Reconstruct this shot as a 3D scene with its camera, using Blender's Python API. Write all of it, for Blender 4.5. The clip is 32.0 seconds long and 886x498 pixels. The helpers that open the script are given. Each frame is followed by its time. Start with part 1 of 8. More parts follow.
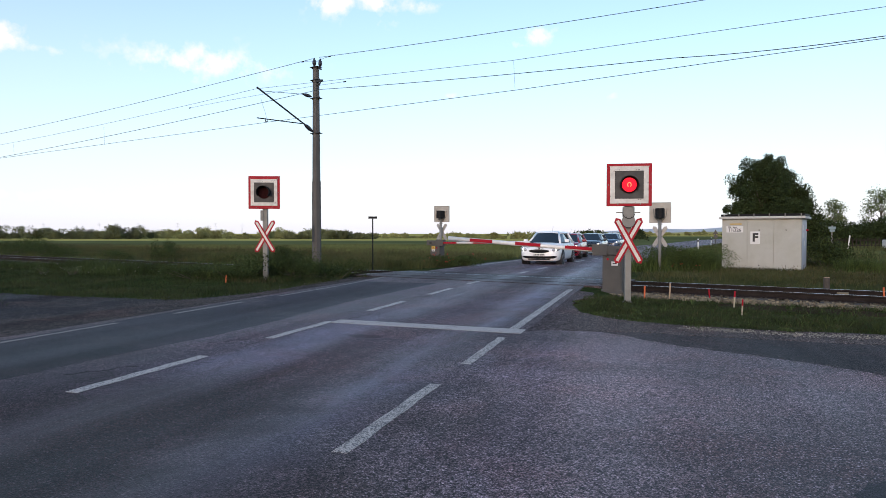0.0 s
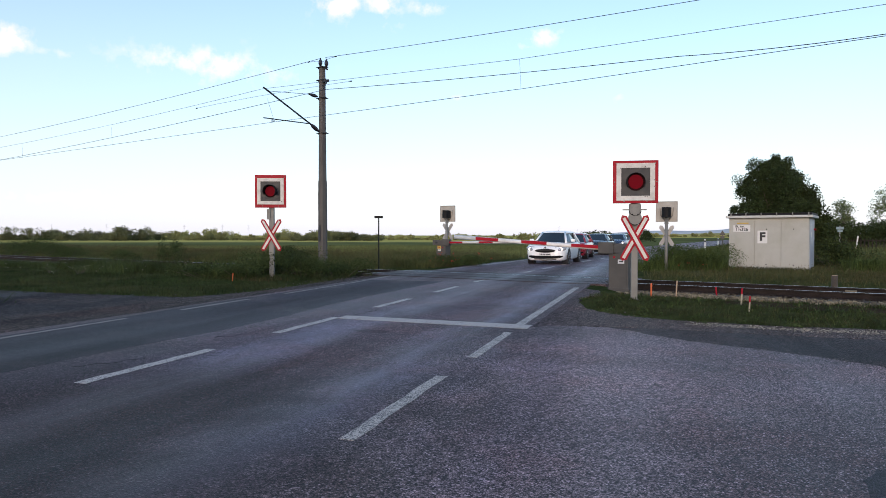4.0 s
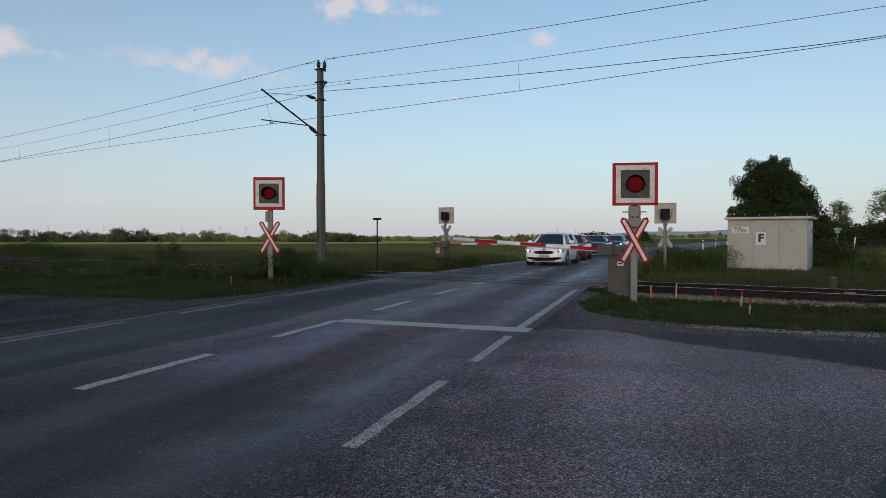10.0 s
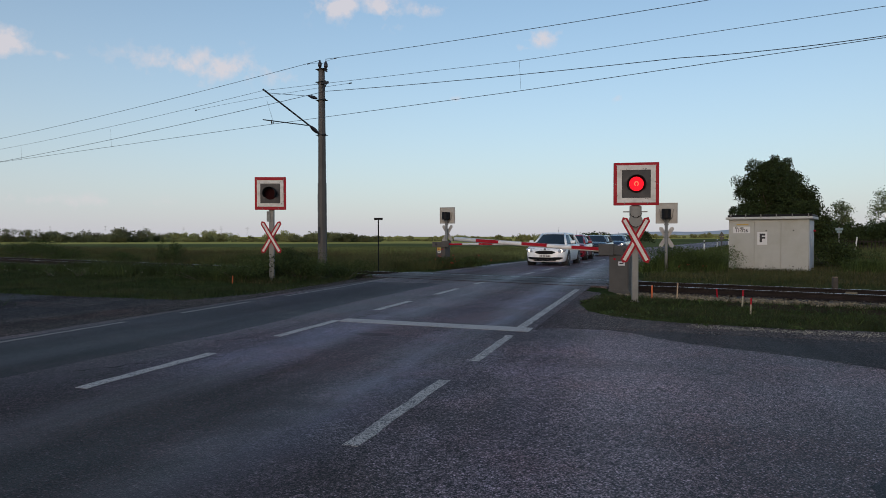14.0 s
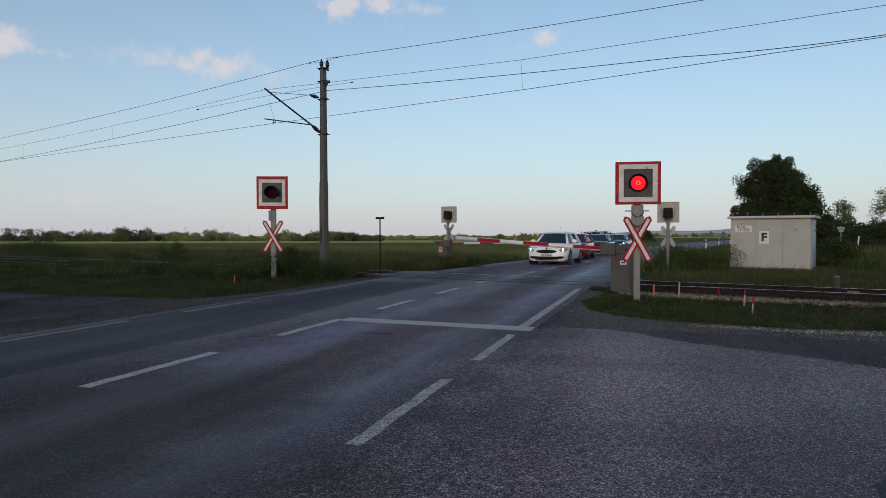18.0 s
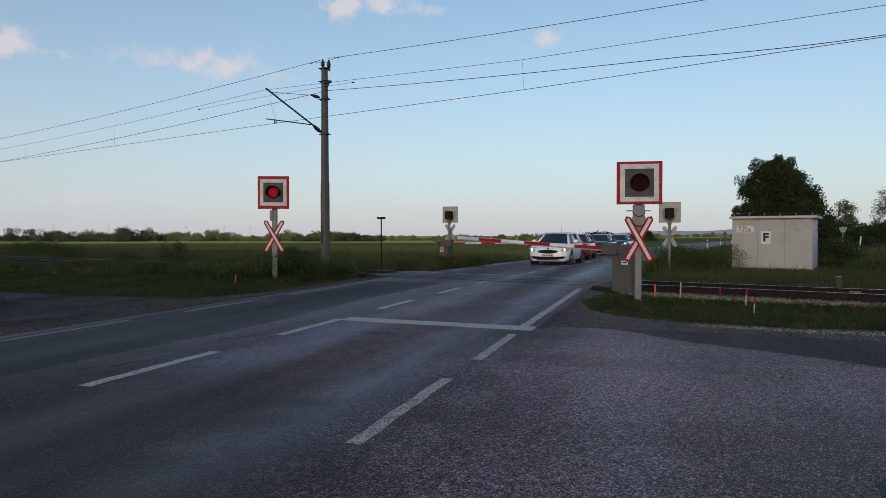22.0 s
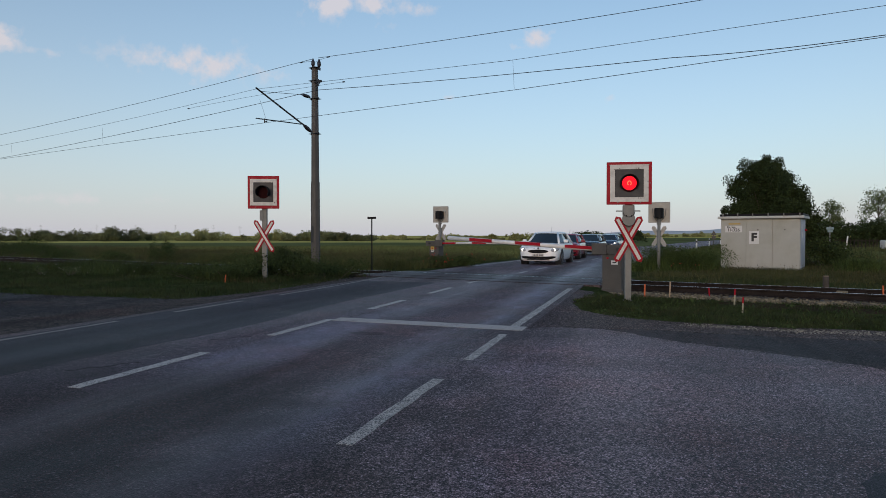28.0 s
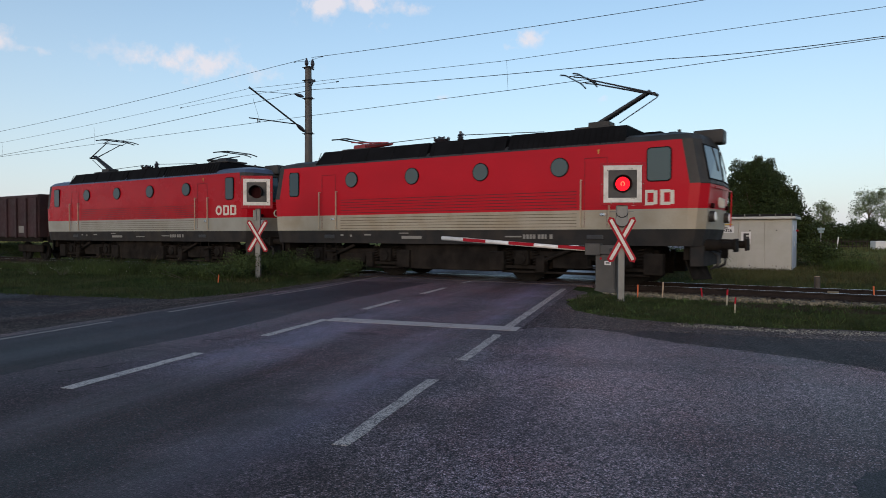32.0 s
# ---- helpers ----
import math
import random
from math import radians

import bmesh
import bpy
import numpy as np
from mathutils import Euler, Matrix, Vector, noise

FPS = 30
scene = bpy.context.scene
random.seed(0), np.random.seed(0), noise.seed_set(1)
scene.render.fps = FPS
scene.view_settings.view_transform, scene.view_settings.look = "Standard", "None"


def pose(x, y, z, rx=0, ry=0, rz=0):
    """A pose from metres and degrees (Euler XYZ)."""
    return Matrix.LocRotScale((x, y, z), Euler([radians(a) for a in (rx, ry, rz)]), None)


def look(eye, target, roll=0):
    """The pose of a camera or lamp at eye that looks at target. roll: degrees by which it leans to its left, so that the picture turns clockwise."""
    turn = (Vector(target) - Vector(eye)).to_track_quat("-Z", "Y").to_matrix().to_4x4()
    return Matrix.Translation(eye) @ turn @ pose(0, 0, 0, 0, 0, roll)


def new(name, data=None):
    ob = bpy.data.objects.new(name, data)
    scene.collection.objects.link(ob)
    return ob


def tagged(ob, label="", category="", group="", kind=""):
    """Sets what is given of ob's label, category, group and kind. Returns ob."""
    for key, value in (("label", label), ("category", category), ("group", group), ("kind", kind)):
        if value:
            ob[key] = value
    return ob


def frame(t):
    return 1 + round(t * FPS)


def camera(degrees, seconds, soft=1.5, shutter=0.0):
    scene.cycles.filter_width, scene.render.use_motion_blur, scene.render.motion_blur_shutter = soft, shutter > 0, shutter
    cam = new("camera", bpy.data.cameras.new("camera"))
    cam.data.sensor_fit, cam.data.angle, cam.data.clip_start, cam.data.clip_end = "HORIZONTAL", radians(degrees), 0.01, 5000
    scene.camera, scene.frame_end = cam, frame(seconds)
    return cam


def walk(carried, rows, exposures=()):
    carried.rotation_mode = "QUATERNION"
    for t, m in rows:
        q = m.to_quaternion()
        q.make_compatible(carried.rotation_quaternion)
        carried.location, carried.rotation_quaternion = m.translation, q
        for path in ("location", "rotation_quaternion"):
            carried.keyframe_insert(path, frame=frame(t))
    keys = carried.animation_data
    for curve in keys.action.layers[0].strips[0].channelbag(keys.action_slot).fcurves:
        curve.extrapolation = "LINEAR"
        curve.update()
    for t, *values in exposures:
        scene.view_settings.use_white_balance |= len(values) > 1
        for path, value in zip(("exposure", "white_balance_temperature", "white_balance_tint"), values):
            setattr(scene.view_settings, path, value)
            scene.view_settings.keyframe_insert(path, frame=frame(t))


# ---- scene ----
cam = camera(68, 32.0, soft=0.5, shutter=0.08)


def held(x, y, z, pitch, yaw, roll):
    """Camera pose from a place and pitch, yaw and roll in degrees."""
    return Matrix.Translation((x, y, z)) @ pose(0, 0, 0, 90 + pitch, 0, yaw) @ pose(0, 0, 0, 0, 0, roll)


PATH = [
    (0.0, held(0.022, 0.011, 1.376, -1.381, -0.346, 0.041)),
    (0.5, held(0.014, 0.003, 1.368, -1.336, -0.412, 0.051)),
    (1.0, held(0.011, -0.004, 1.398, -1.301, -0.462, 0.017)),
    (1.5, held(0.010, -0.036, 1.469, -1.253, -0.491, -0.039)),
    (2.0, held(0.023, -0.018, 1.434, -1.262, -0.490, -0.071)),
    (2.5, held(0.015, -0.008, 1.345, -1.323, -0.115, 0.034)),
    (3.0, held(0.021, -0.007, 1.308, -1.282, 0.243, -0.029)),
    (3.5, held(0.021, -0.002, 1.285, -1.256, 0.208, 0.008)),
    (5.5, held(0.001, 0.016, 1.300, -1.154, 0.036, -0.044)),
    (6.0, held(-0.000, 0.000, 1.300, -1.134, -0.000, 0.000)),
    (6.5, held(-0.007, 0.001, 1.300, -1.132, -0.017, -0.003)),
    (7.0, held(-0.003, 0.024, 1.308, -1.123, -0.033, -0.050)),
    (7.5, held(-0.006, 0.008, 1.312, -1.138, -0.092, -0.053)),
    (8.0, held(-0.004, 0.027, 1.306, -1.118, -0.159, -0.057)),
    (8.5, held(-0.004, 0.038, 1.305, -1.121, -0.204, -0.026)),
    (9.0, held(-0.006, 0.028, 1.305, -1.115, -0.253, -0.054)),
    (9.5, held(-0.017, 0.046, 1.303, -1.103, -0.337, -0.072)),
    (10.0, held(-0.016, 0.035, 1.315, -1.138, -0.033, -0.068)),
    (10.5, held(-0.011, 0.045, 1.307, -1.094, 0.251, -0.113)),
    (11.0, held(-0.006, 0.049, 1.297, -1.052, 0.190, -0.154)),
    (11.5, held(-0.008, 0.028, 1.302, -1.084, 0.145, -0.099)),
    (12.0, held(-0.015, 0.032, 1.306, -1.117, 0.051, -0.053)),
    (12.5, held(-0.011, 0.034, 1.308, -1.121, 0.026, -0.075)),
    (13.0, held(-0.013, 0.029, 1.309, -1.125, 0.003, -0.083)),
    (13.5, held(-0.014, 0.021, 1.309, -1.128, -0.003, -0.061)),
    (14.0, held(-0.013, 0.023, 1.309, -1.127, 0.078, -0.060)),
    (14.5, held(-0.019, 0.022, 1.309, -1.129, 0.182, -0.052)),
    (16.5, held(-0.019, 0.021, 1.304, -1.167, 0.324, -0.090)),
    (17.0, held(-0.028, 0.034, 1.303, -1.171, 0.264, -0.074)),
    (17.5, held(-0.019, 0.021, 1.306, -1.183, 0.255, -0.068)),
    (18.0, held(-0.022, 0.016, 1.311, -1.207, 0.195, -0.068)),
    (18.5, held(-0.019, 0.022, 1.309, -1.202, 0.182, -0.050)),
    (19.0, held(-0.021, 0.018, 1.310, -1.206, 0.164, -0.042)),
    (19.5, held(-0.019, 0.022, 1.309, -1.202, 0.182, -0.050)),
    (20.0, held(-0.022, 0.018, 1.310, -1.207, 0.142, -0.036)),
    (20.5, held(-0.018, 0.022, 1.309, -1.201, 0.117, -0.052)),
    (21.0, held(-0.018, 0.022, 1.309, -1.201, 0.117, -0.052)),
    (21.5, held(-0.016, 0.019, 1.308, -1.203, 0.374, -0.027)),
    (22.0, held(-0.016, 0.025, 1.300, -1.181, 0.317, -0.038)),
    (22.5, held(-0.020, 0.021, 1.310, -1.204, 0.250, -0.047)),
    (23.0, held(-0.019, 0.022, 1.309, -1.202, 0.182, -0.050)),
    (23.5, held(-0.018, 0.022, 1.309, -1.201, 0.117, -0.052)),
    (24.0, held(-0.015, 0.032, 1.315, -1.216, -0.012, -0.072)),
    (24.5, held(-0.016, 0.026, 1.310, -1.200, -0.094, -0.075)),
    (25.0, held(-0.012, 0.014, 1.310, -1.205, -0.137, -0.042)),
    (25.5, held(-0.017, 0.018, 1.308, -1.200, -0.210, -0.036)),
    (27.5, held(-0.021, 0.017, 1.311, -1.217, -0.459, -0.033)),
    (28.0, held(-0.021, 0.016, 1.310, -1.215, -0.515, -0.030)),
    (28.5, held(-0.016, 0.017, 1.310, -1.201, -0.539, -0.081)),
    (29.0, held(-0.021, 0.013, 1.315, -1.220, -0.619, -0.039)),
    (29.5, held(-0.019, 0.012, 1.315, -1.220, -0.647, -0.037)),
    (30.0, held(-0.019, 0.015, 1.310, -1.212, -0.715, -0.036)),
    (30.5, held(-0.022, 0.020, 1.311, -1.215, -0.783, -0.052)),
    (31.0, held(-0.024, 0.013, 1.319, -1.253, -0.853, 0.018)),
    (31.5, held(-0.023, 0.012, 1.318, -1.251, -0.916, 0.015)),
    (32.0, held(-0.035, 0.006, 1.316, -1.217, -1.108, 0.051)),
]
EXPOSURES = [(0.0, 0.87, 6400, 17), (6.3, 0.87, 6400, 17), (7.2, 0.50, 6850, 17), (8.0, 0.15, 6450, 14), (9.0, 0.10, 6450, 14), (31.2, 0.10, 6450, 14), (31.6, 0.24, 6450, 14), (32.0, 0.38, 6450, 14)]
walk(cam, PATH, EXPOSURES)

# ---- light: late evening sky, the low sun behind the camera ----
SUN_EL, SUN_AZ = 14.0, 197.0          # degrees; azimuth clockwise from +y


def evening_sky():
    world = bpy.data.worlds.new("evening_sky")
    scene.world = world
    world.use_nodes = True
    nt = world.node_tree
    nt.nodes.clear()
    out = nt.nodes.new("ShaderNodeOutputWorld")
    bg = nt.nodes.new("ShaderNodeBackground")
    sky = nt.nodes.new("ShaderNodeTexSky")
    sky.sky_type = "NISHITA"
    sky.sun_disc = False
    sky.sun_elevation = radians(SUN_EL)
    sky.sun_rotation = radians(SUN_AZ)
    sky.air_density, sky.dust_density, sky.ozone_density = 1.0, 0.3, 1.6
    bg.inputs["Strength"].default_value = 0.15
    geo = nt.nodes.new("ShaderNodeTexCoord")
    sep = nt.nodes.new("ShaderNodeSeparateXYZ")
    nt.links.new(geo.outputs["Generated"], sep.inputs[0])
    # flat cumulus: noise on a high level plane, thinning towards the zenith and the horizon
    lift = nt.nodes.new("ShaderNodeMath")
    lift.operation = "ADD"
    nt.links.new(sep.outputs["Z"], lift.inputs[0])
    lift.inputs[1].default_value = 0.10
    flat = nt.nodes.new("ShaderNodeVectorMath")
    flat.operation = "DIVIDE"
    comb = nt.nodes.new("ShaderNodeCombineXYZ")
    for n in range(3):
        nt.links.new(lift.outputs[0], comb.inputs[n])
    nt.links.new(geo.outputs["Generated"], flat.inputs[0])
    nt.links.new(comb.outputs[0], flat.inputs[1])
    total = None

    def node(op, a, b):
        m = nt.nodes.new("ShaderNodeMath")
        m.operation = op
        for n, v in enumerate((a, b)):
            if isinstance(v, (int, float)):
                m.inputs[n].default_value = v
            elif v is not None:
                nt.links.new(v, m.inputs[n])
        return m.outputs[0]

    az = node("ARCTAN2", sep.outputs["X"], sep.outputs["Y"])
    noise_a = nt.nodes.new("ShaderNodeTexNoise")
    noise_a.inputs["Scale"].default_value = 27
    noise_a.inputs["Detail"].default_value = 7
    noise_a.inputs["Roughness"].default_value = 0.60
    nt.links.new(geo.outputs["Generated"], noise_a.inputs["Vector"])
    puff = noise_a.outputs["Fac"]
    # (bearing, height) in radians, half width, half height, weight
    for a, h, w, t, k in CLOUDS:
        da = node("DIVIDE", node("SUBTRACT", az, a), w)
        dh = node("DIVIDE", node("SUBTRACT", sep.outputs["Z"], h), t)
        r2 = node("ADD", node("MULTIPLY", da, da), node("MULTIPLY", dh, dh))
        one = node("MULTIPLY", node("POWER", 2.718, node("MULTIPLY", r2, -1.0)), k)
        total = one if total is None else node("MAXIMUM", total, one)
    dens = node("MULTIPLY", node("SUBTRACT", node("ADD", total, node("MULTIPLY", puff, 2.6)), 1.76), 1.9)
    dens = node("MINIMUM", node("MAXIMUM", node("MULTIPLY", dens, total), 0.0), 0.8)
    tint = nt.nodes.new("ShaderNodeMix")
    tint.data_type = "RGBA"
    tint.inputs["B"].default_value = CLOUD_COLOUR
    nt.links.new(dens, tint.inputs["Factor"])
    soft = nt.nodes.new("ShaderNodeMix")
    soft.data_type = "RGBA"
    soft.blend_type = "MULTIPLY"
    soft.inputs["Factor"].default_value = 1.0
    soft.inputs["B"].default_value = SKY_TINT
    nt.links.new(sky.outputs[0], soft.inputs["A"])
    # pale haze low over the plain
    haze = nt.nodes.new("ShaderNodeMix")
    haze.data_type = "RGBA"
    haze.inputs["B"].default_value = HAZE
    low = node("MULTIPLY", node("POWER", 2.718, node("MULTIPLY", node("MAXIMUM", sep.outputs["Z"], 0.0), -3.9)), 0.95)
    nt.links.new(low, haze.inputs["Factor"])
    nt.links.new(soft.outputs["Result"], haze.inputs["A"])
    nt.links.new(haze.outputs["Result"], tint.inputs["A"])
    nt.links.new(tint.outputs["Result"], bg.inputs["Color"])
    nt.links.new(bg.outputs[0], out.inputs["Surface"])


CLOUDS = [(-0.165, 0.324, 0.039, 0.024, 1.0), (-0.147, 0.329, 0.028, 0.018, 0.9),
          (-0.093, 0.33, 0.038, 0.022, 1.0),
          (-0.029, 0.324, 0.041, 0.013, 0.75),
          (-0.35, 0.236, 0.131, 0.029, 0.85),
          (-0.372, 0.226, 0.081, 0.016, 0.7),
          (-0.24, 0.229, 0.067, 0.021, 0.55),
          (-0.588, 0.238, 0.042, 0.026, 1.0),
          (-0.538, 0.231, 0.036, 0.01, 0.7),
          (0.146, 0.284, 0.039, 0.016, 0.95),
          (0.121, 0.271, 0.022, 0.01, 0.8),
          (-0.13, 0.269, 0.016, 0.008, 0.8),
          (0.016, 0.203, 0.017, 0.006, 0.7),
          (0.26, 0.198, 0.013, 0.01, 0.6),
          (0.213, 0.167, 0.014, 0.01, 0.5),
          (-0.519, 0.047, 0.177, 0.011, 0.55),
          (-0.136, 0.098, 0.036, 0.006, 0.45),
          (0.257, 0.129, 0.032, 0.013, 0.4),
          (-0.089, 0.301, 0.052, 0.01, 0.5)]
CLOUD_COLOUR = (4.35, 4.12, 4.15, 1)
SKY_TINT = (0.79, 0.99, 0.98, 1)
HAZE = (3.26, 3.29, 3.64, 1)
evening_sky()

sun = new("sun", bpy.data.lights.new("sun", "SUN"))
sun.data.energy, sun.data.angle, sun.data.color = 1.0, radians(30), (1.0, 0.70, 0.48)
_el, _az = radians(SUN_EL), radians(SUN_AZ)
_to_sun = Vector((math.sin(_az) * math.cos(_el), math.cos(_az) * math.cos(_el), math.sin(_el)))
sun.matrix_world = look(_to_sun * 100, (0, 0, 0))


# ---- materials ----
def mat(name, colour, rough=0.6, metal=0.0, vary=0.12, scale=4.0, fine=60.0, bump=0.0, dirt=None, dirt_amount=0.0, dirt_scale=2.0, coat=0.0, spec=0.5, island=0.0, random_ob=0.0,
        space="Object", emit=0.0):
    """A surface with its colour varied at two scales, with optional dirt, relief and clear coat."""
    m = bpy.data.materials.new(name)
    m.use_nodes = True
    nt = m.node_tree
    bsdf = nt.nodes["Principled BSDF"]
    bsdf.inputs["Roughness"].default_value = rough
    bsdf.inputs["Metallic"].default_value = metal
    bsdf.inputs["Coat Weight"].default_value = coat
    bsdf.inputs["Specular IOR Level"].default_value = spec
    tc = nt.nodes.new("ShaderNodeTexCoord")
    co = tc.outputs["Object"]
    if space == "World":
        co = nt.nodes.new("ShaderNodeNewGeometry").outputs["Position"]

    def tex(s, detail=4.0):
        n = nt.nodes.new("ShaderNodeTexNoise")
        n.inputs["Scale"].default_value = s
        n.inputs["Detail"].default_value = detail
        nt.links.new(co, n.inputs["Vector"])
        return n.outputs["Fac"]

    def mix(a, b, fac, mode="MIX"):
        n = nt.nodes.new("ShaderNodeMix")
        n.data_type, n.blend_type = "RGBA", mode
        for sock, v in (("A", a), ("B", b), ("Factor", fac)):
            if hasattr(v, "is_linked"):
                nt.links.new(v, n.inputs[sock])
            elif sock == "Factor":
                n.inputs[0].default_value = v
            else:
                n.inputs[sock].default_value = (*v[:3], 1)
        return n.outputs["Result"]

    def span(v, lo, hi, a=0.3, b=0.7):
        n = nt.nodes.new("ShaderNodeMapRange")
        nt.links.new(v, n.inputs[0])
        for k, x in enumerate((a, b, lo, hi)):
            n.inputs[k + 1].default_value = x
        return n.outputs[0]

    dark = tuple(c * (1 - vary) for c in colour[:3])
    light = tuple(min(1, c * (1 + vary)) for c in colour[:3])
    col = mix(dark, light, span(tex(scale), 0, 1))
    col = mix(col, tuple(c * (1 - 1.4 * vary) for c in colour[:3]), span(tex(fine, 2), 0, 0.6, 0.45, 0.75))
    if dirt:
        col = mix(col, dirt, span(tex(dirt_scale, 6), 0, dirt_amount, 0.42, 0.68))
    if island:
        rnd = nt.nodes.new("ShaderNodeNewGeometry").outputs["Random Per Island"]
        col = mix(col, mix((1 - island,) * 3, (1 + island, 1 + island * 0.9, 1 + island * 0.4), rnd), 1.0, "MULTIPLY")
    if random_ob:
        rnd = nt.nodes.new("ShaderNodeObjectInfo").outputs["Random"]
        col = mix(col, mix((1 - random_ob,) * 3, (1 + random_ob,) * 3, rnd), 1.0, "MULTIPLY")
    nt.links.new(col, bsdf.inputs["Base Color"])
    nt.links.new(span(tex(scale * 2.3), max(0.02, rough - 0.1), min(1, rough + 0.1)), bsdf.inputs["Roughness"])
    if bump:
        b = nt.nodes.new("ShaderNodeBump")
        b.inputs["Strength"].default_value = bump
        b.inputs["Distance"].default_value = 0.01
        nt.links.new(tex(fine, 3), b.inputs["Height"])
        nt.links.new(b.outputs[0], bsdf.inputs["Normal"])
    if emit:
        bsdf.inputs["Emission Color"].default_value = (*colour[:3], 1)
        bsdf.inputs["Emission Strength"].default_value = emit
    return m


def asphalt(name, road, apron, grain=105, rough_band=1.0, brown=(0.172, 0.124, 0.116), sheen=0.36):
    """Worn asphalt in one sheet: stone grain, wheel tracks and stains drawn out along the road, a brown
    dirty band along the carriageway's edges, and a paler, coarser surface beyond the right-hand edge."""
    m = bpy.data.materials.new(name)
    m.use_nodes = True
    nt = m.node_tree
    bsdf = nt.nodes["Principled BSDF"]
    pos = nt.nodes.new("ShaderNodeNewGeometry").outputs["Position"]
    turn = nt.nodes.new("ShaderNodeMapping")
    turn.inputs["Rotation"].default_value = (0, 0, radians(18.0))
    nt.links.new(pos, turn.inputs["Vector"])
    along = turn.outputs[0]
    drawn = nt.nodes.new("ShaderNodeMapping")
    drawn.inputs["Scale"].default_value = (0.85, 0.10, 1)
    nt.links.new(along, drawn.inputs["Vector"])
    drawn = drawn.outputs[0]

    def tex(s, co, detail=4.0, rough=0.5):
        n = nt.nodes.new("ShaderNodeTexNoise")
        n.inputs["Scale"].default_value = s
        n.inputs["Detail"].default_value = detail
        n.inputs["Roughness"].default_value = rough
        nt.links.new(co, n.inputs["Vector"])
        return n.outputs["Fac"]

    def span(v, lo, hi, a, b, smooth=False):
        n = nt.nodes.new("ShaderNodeMapRange")
        if smooth:
            n.interpolation_type = "SMOOTHSTEP"
        nt.links.new(v, n.inputs[0])
        for k, x in enumerate((a, b, lo, hi)):
            n.inputs[k + 1].default_value = x
        return n.outputs[0]

    def calc(op, a, b):
        n = nt.nodes.new("ShaderNodeMath")
        n.operation = op
        for k, v in enumerate((a, b)):
            if isinstance(v, (int, float)):
                n.inputs[k].default_value = v
            else:
                nt.links.new(v, n.inputs[k])
        return n.outputs[0]

    def mix(a, b, fac, mode="MIX"):
        n = nt.nodes.new("ShaderNodeMix")
        n.data_type, n.blend_type = "RGBA", mode
        for sock, v in (("A", a), ("B", b), ("Factor", fac)):
            if hasattr(v, "is_linked"):
                nt.links.new(v, n.inputs[sock])
            elif sock == "Factor":
                n.inputs[0].default_value = v
            else:
                n.inputs[sock].default_value = (*v, 1)
        return n.outputs["Result"]

    def grey(k):
        return (k, k, k)

    sep = nt.nodes.new("ShaderNodeSeparateXYZ")
    nt.links.new(along, sep.inputs[0])
    wob = calc("MULTIPLY", calc("SUBTRACT", tex(0.9, pos, 7, 0.62), 0.5), 2.6)
    v = calc("ADD", sep.outputs[0], wob)
    u = calc("ADD", sep.outputs[1], wob)
    beyond = span(v, 0, 1, -2.2, -1.4, True)
    col = mix(road, apron, beyond)
    # dirt along both edges of the carriageway
    for at, wide in ((-1.75, 0.75), (-8.75, 1.25)):
        near = calc("SUBTRACT", 1.0, calc("MINIMUM", calc("DIVIDE", calc("ABSOLUTE", calc("SUBTRACT", v, at), 0), wide), 1.0))
        col = mix(col, brown, calc("MINIMUM", calc("MULTIPLY", near, 1.1 * rough_band), 0.85))
    # wheel tracks and stains
    for at in (-3.35, -6.2):
        drip = calc("SUBTRACT", 1.0, calc("MINIMUM", calc("DIVIDE", calc("ABSOLUTE", calc("SUBTRACT", calc("ADD", sep.outputs[0], calc("MULTIPLY", wob, 0.35)), at), 0), 0.85), 1.0))
        drip = calc("MULTIPLY", drip, span(tex(1.4, drawn, 7, 0.7), 0.15, 1.0, 0.42, 0.60))
        col = mix(col, (0.56, 0.39, 0.35), drip, "MULTIPLY")
    worn = None
    for at in (-2.45, -4.15):
        track_ = calc("SUBTRACT", 1.0, calc("MINIMUM", calc("DIVIDE", calc("ABSOLUTE", calc("SUBTRACT", calc("ADD", sep.outputs[0], calc("MULTIPLY", wob, 0.3)), at), 0), 0.6), 1.0))
        track_ = calc("MULTIPLY", track_, span(tex(1.1, drawn, 6, 0.65), 0.3, 1.0, 0.38, 0.55))
        col = mix(col, (0.96, 1.06, 1.24), track_, "MULTIPLY")
        worn = track_ if worn is None else calc("MAXIMUM", worn, track_)
    col = mix(col, (0.66, 0.60, 0.60), span(tex(0.8, drawn, 7, 0.66), 0, 0.9, 0.50, 0.62), "MULTIPLY")
    col = mix(col, (1.10, 1.16, 1.22), span(tex(0.62, drawn, 6, 0.6), 0, 0.9, 0.52, 0.66), "MULTIPLY")
    col = mix(col, brown, span(tex(0.5, pos, 7, 0.66), 0, 0.6, 0.50, 0.66))
    col = mix(col, grey(0.72), span(tex(0.33, pos, 6, 0.6), 0, 1.0, 0.46, 0.60), "MULTIPLY")
    col = mix(col, grey(0.45), span(tex(1.1, pos, 9, 0.75), 0, 0.8, 0.57, 0.68), "MULTIPLY")
    # a reddish and a bluish cast in broad patches
    col = mix(col, (1.16, 0.97, 0.94), span(tex(0.75, pos, 5, 0.6), 0, 1.0, 0.48, 0.64), "MULTIPLY")
    col = mix(col, (0.90, 1.00, 1.16), span(tex(0.55, drawn, 5, 0.6), 0, 1.0, 0.50, 0.66), "MULTIPLY")
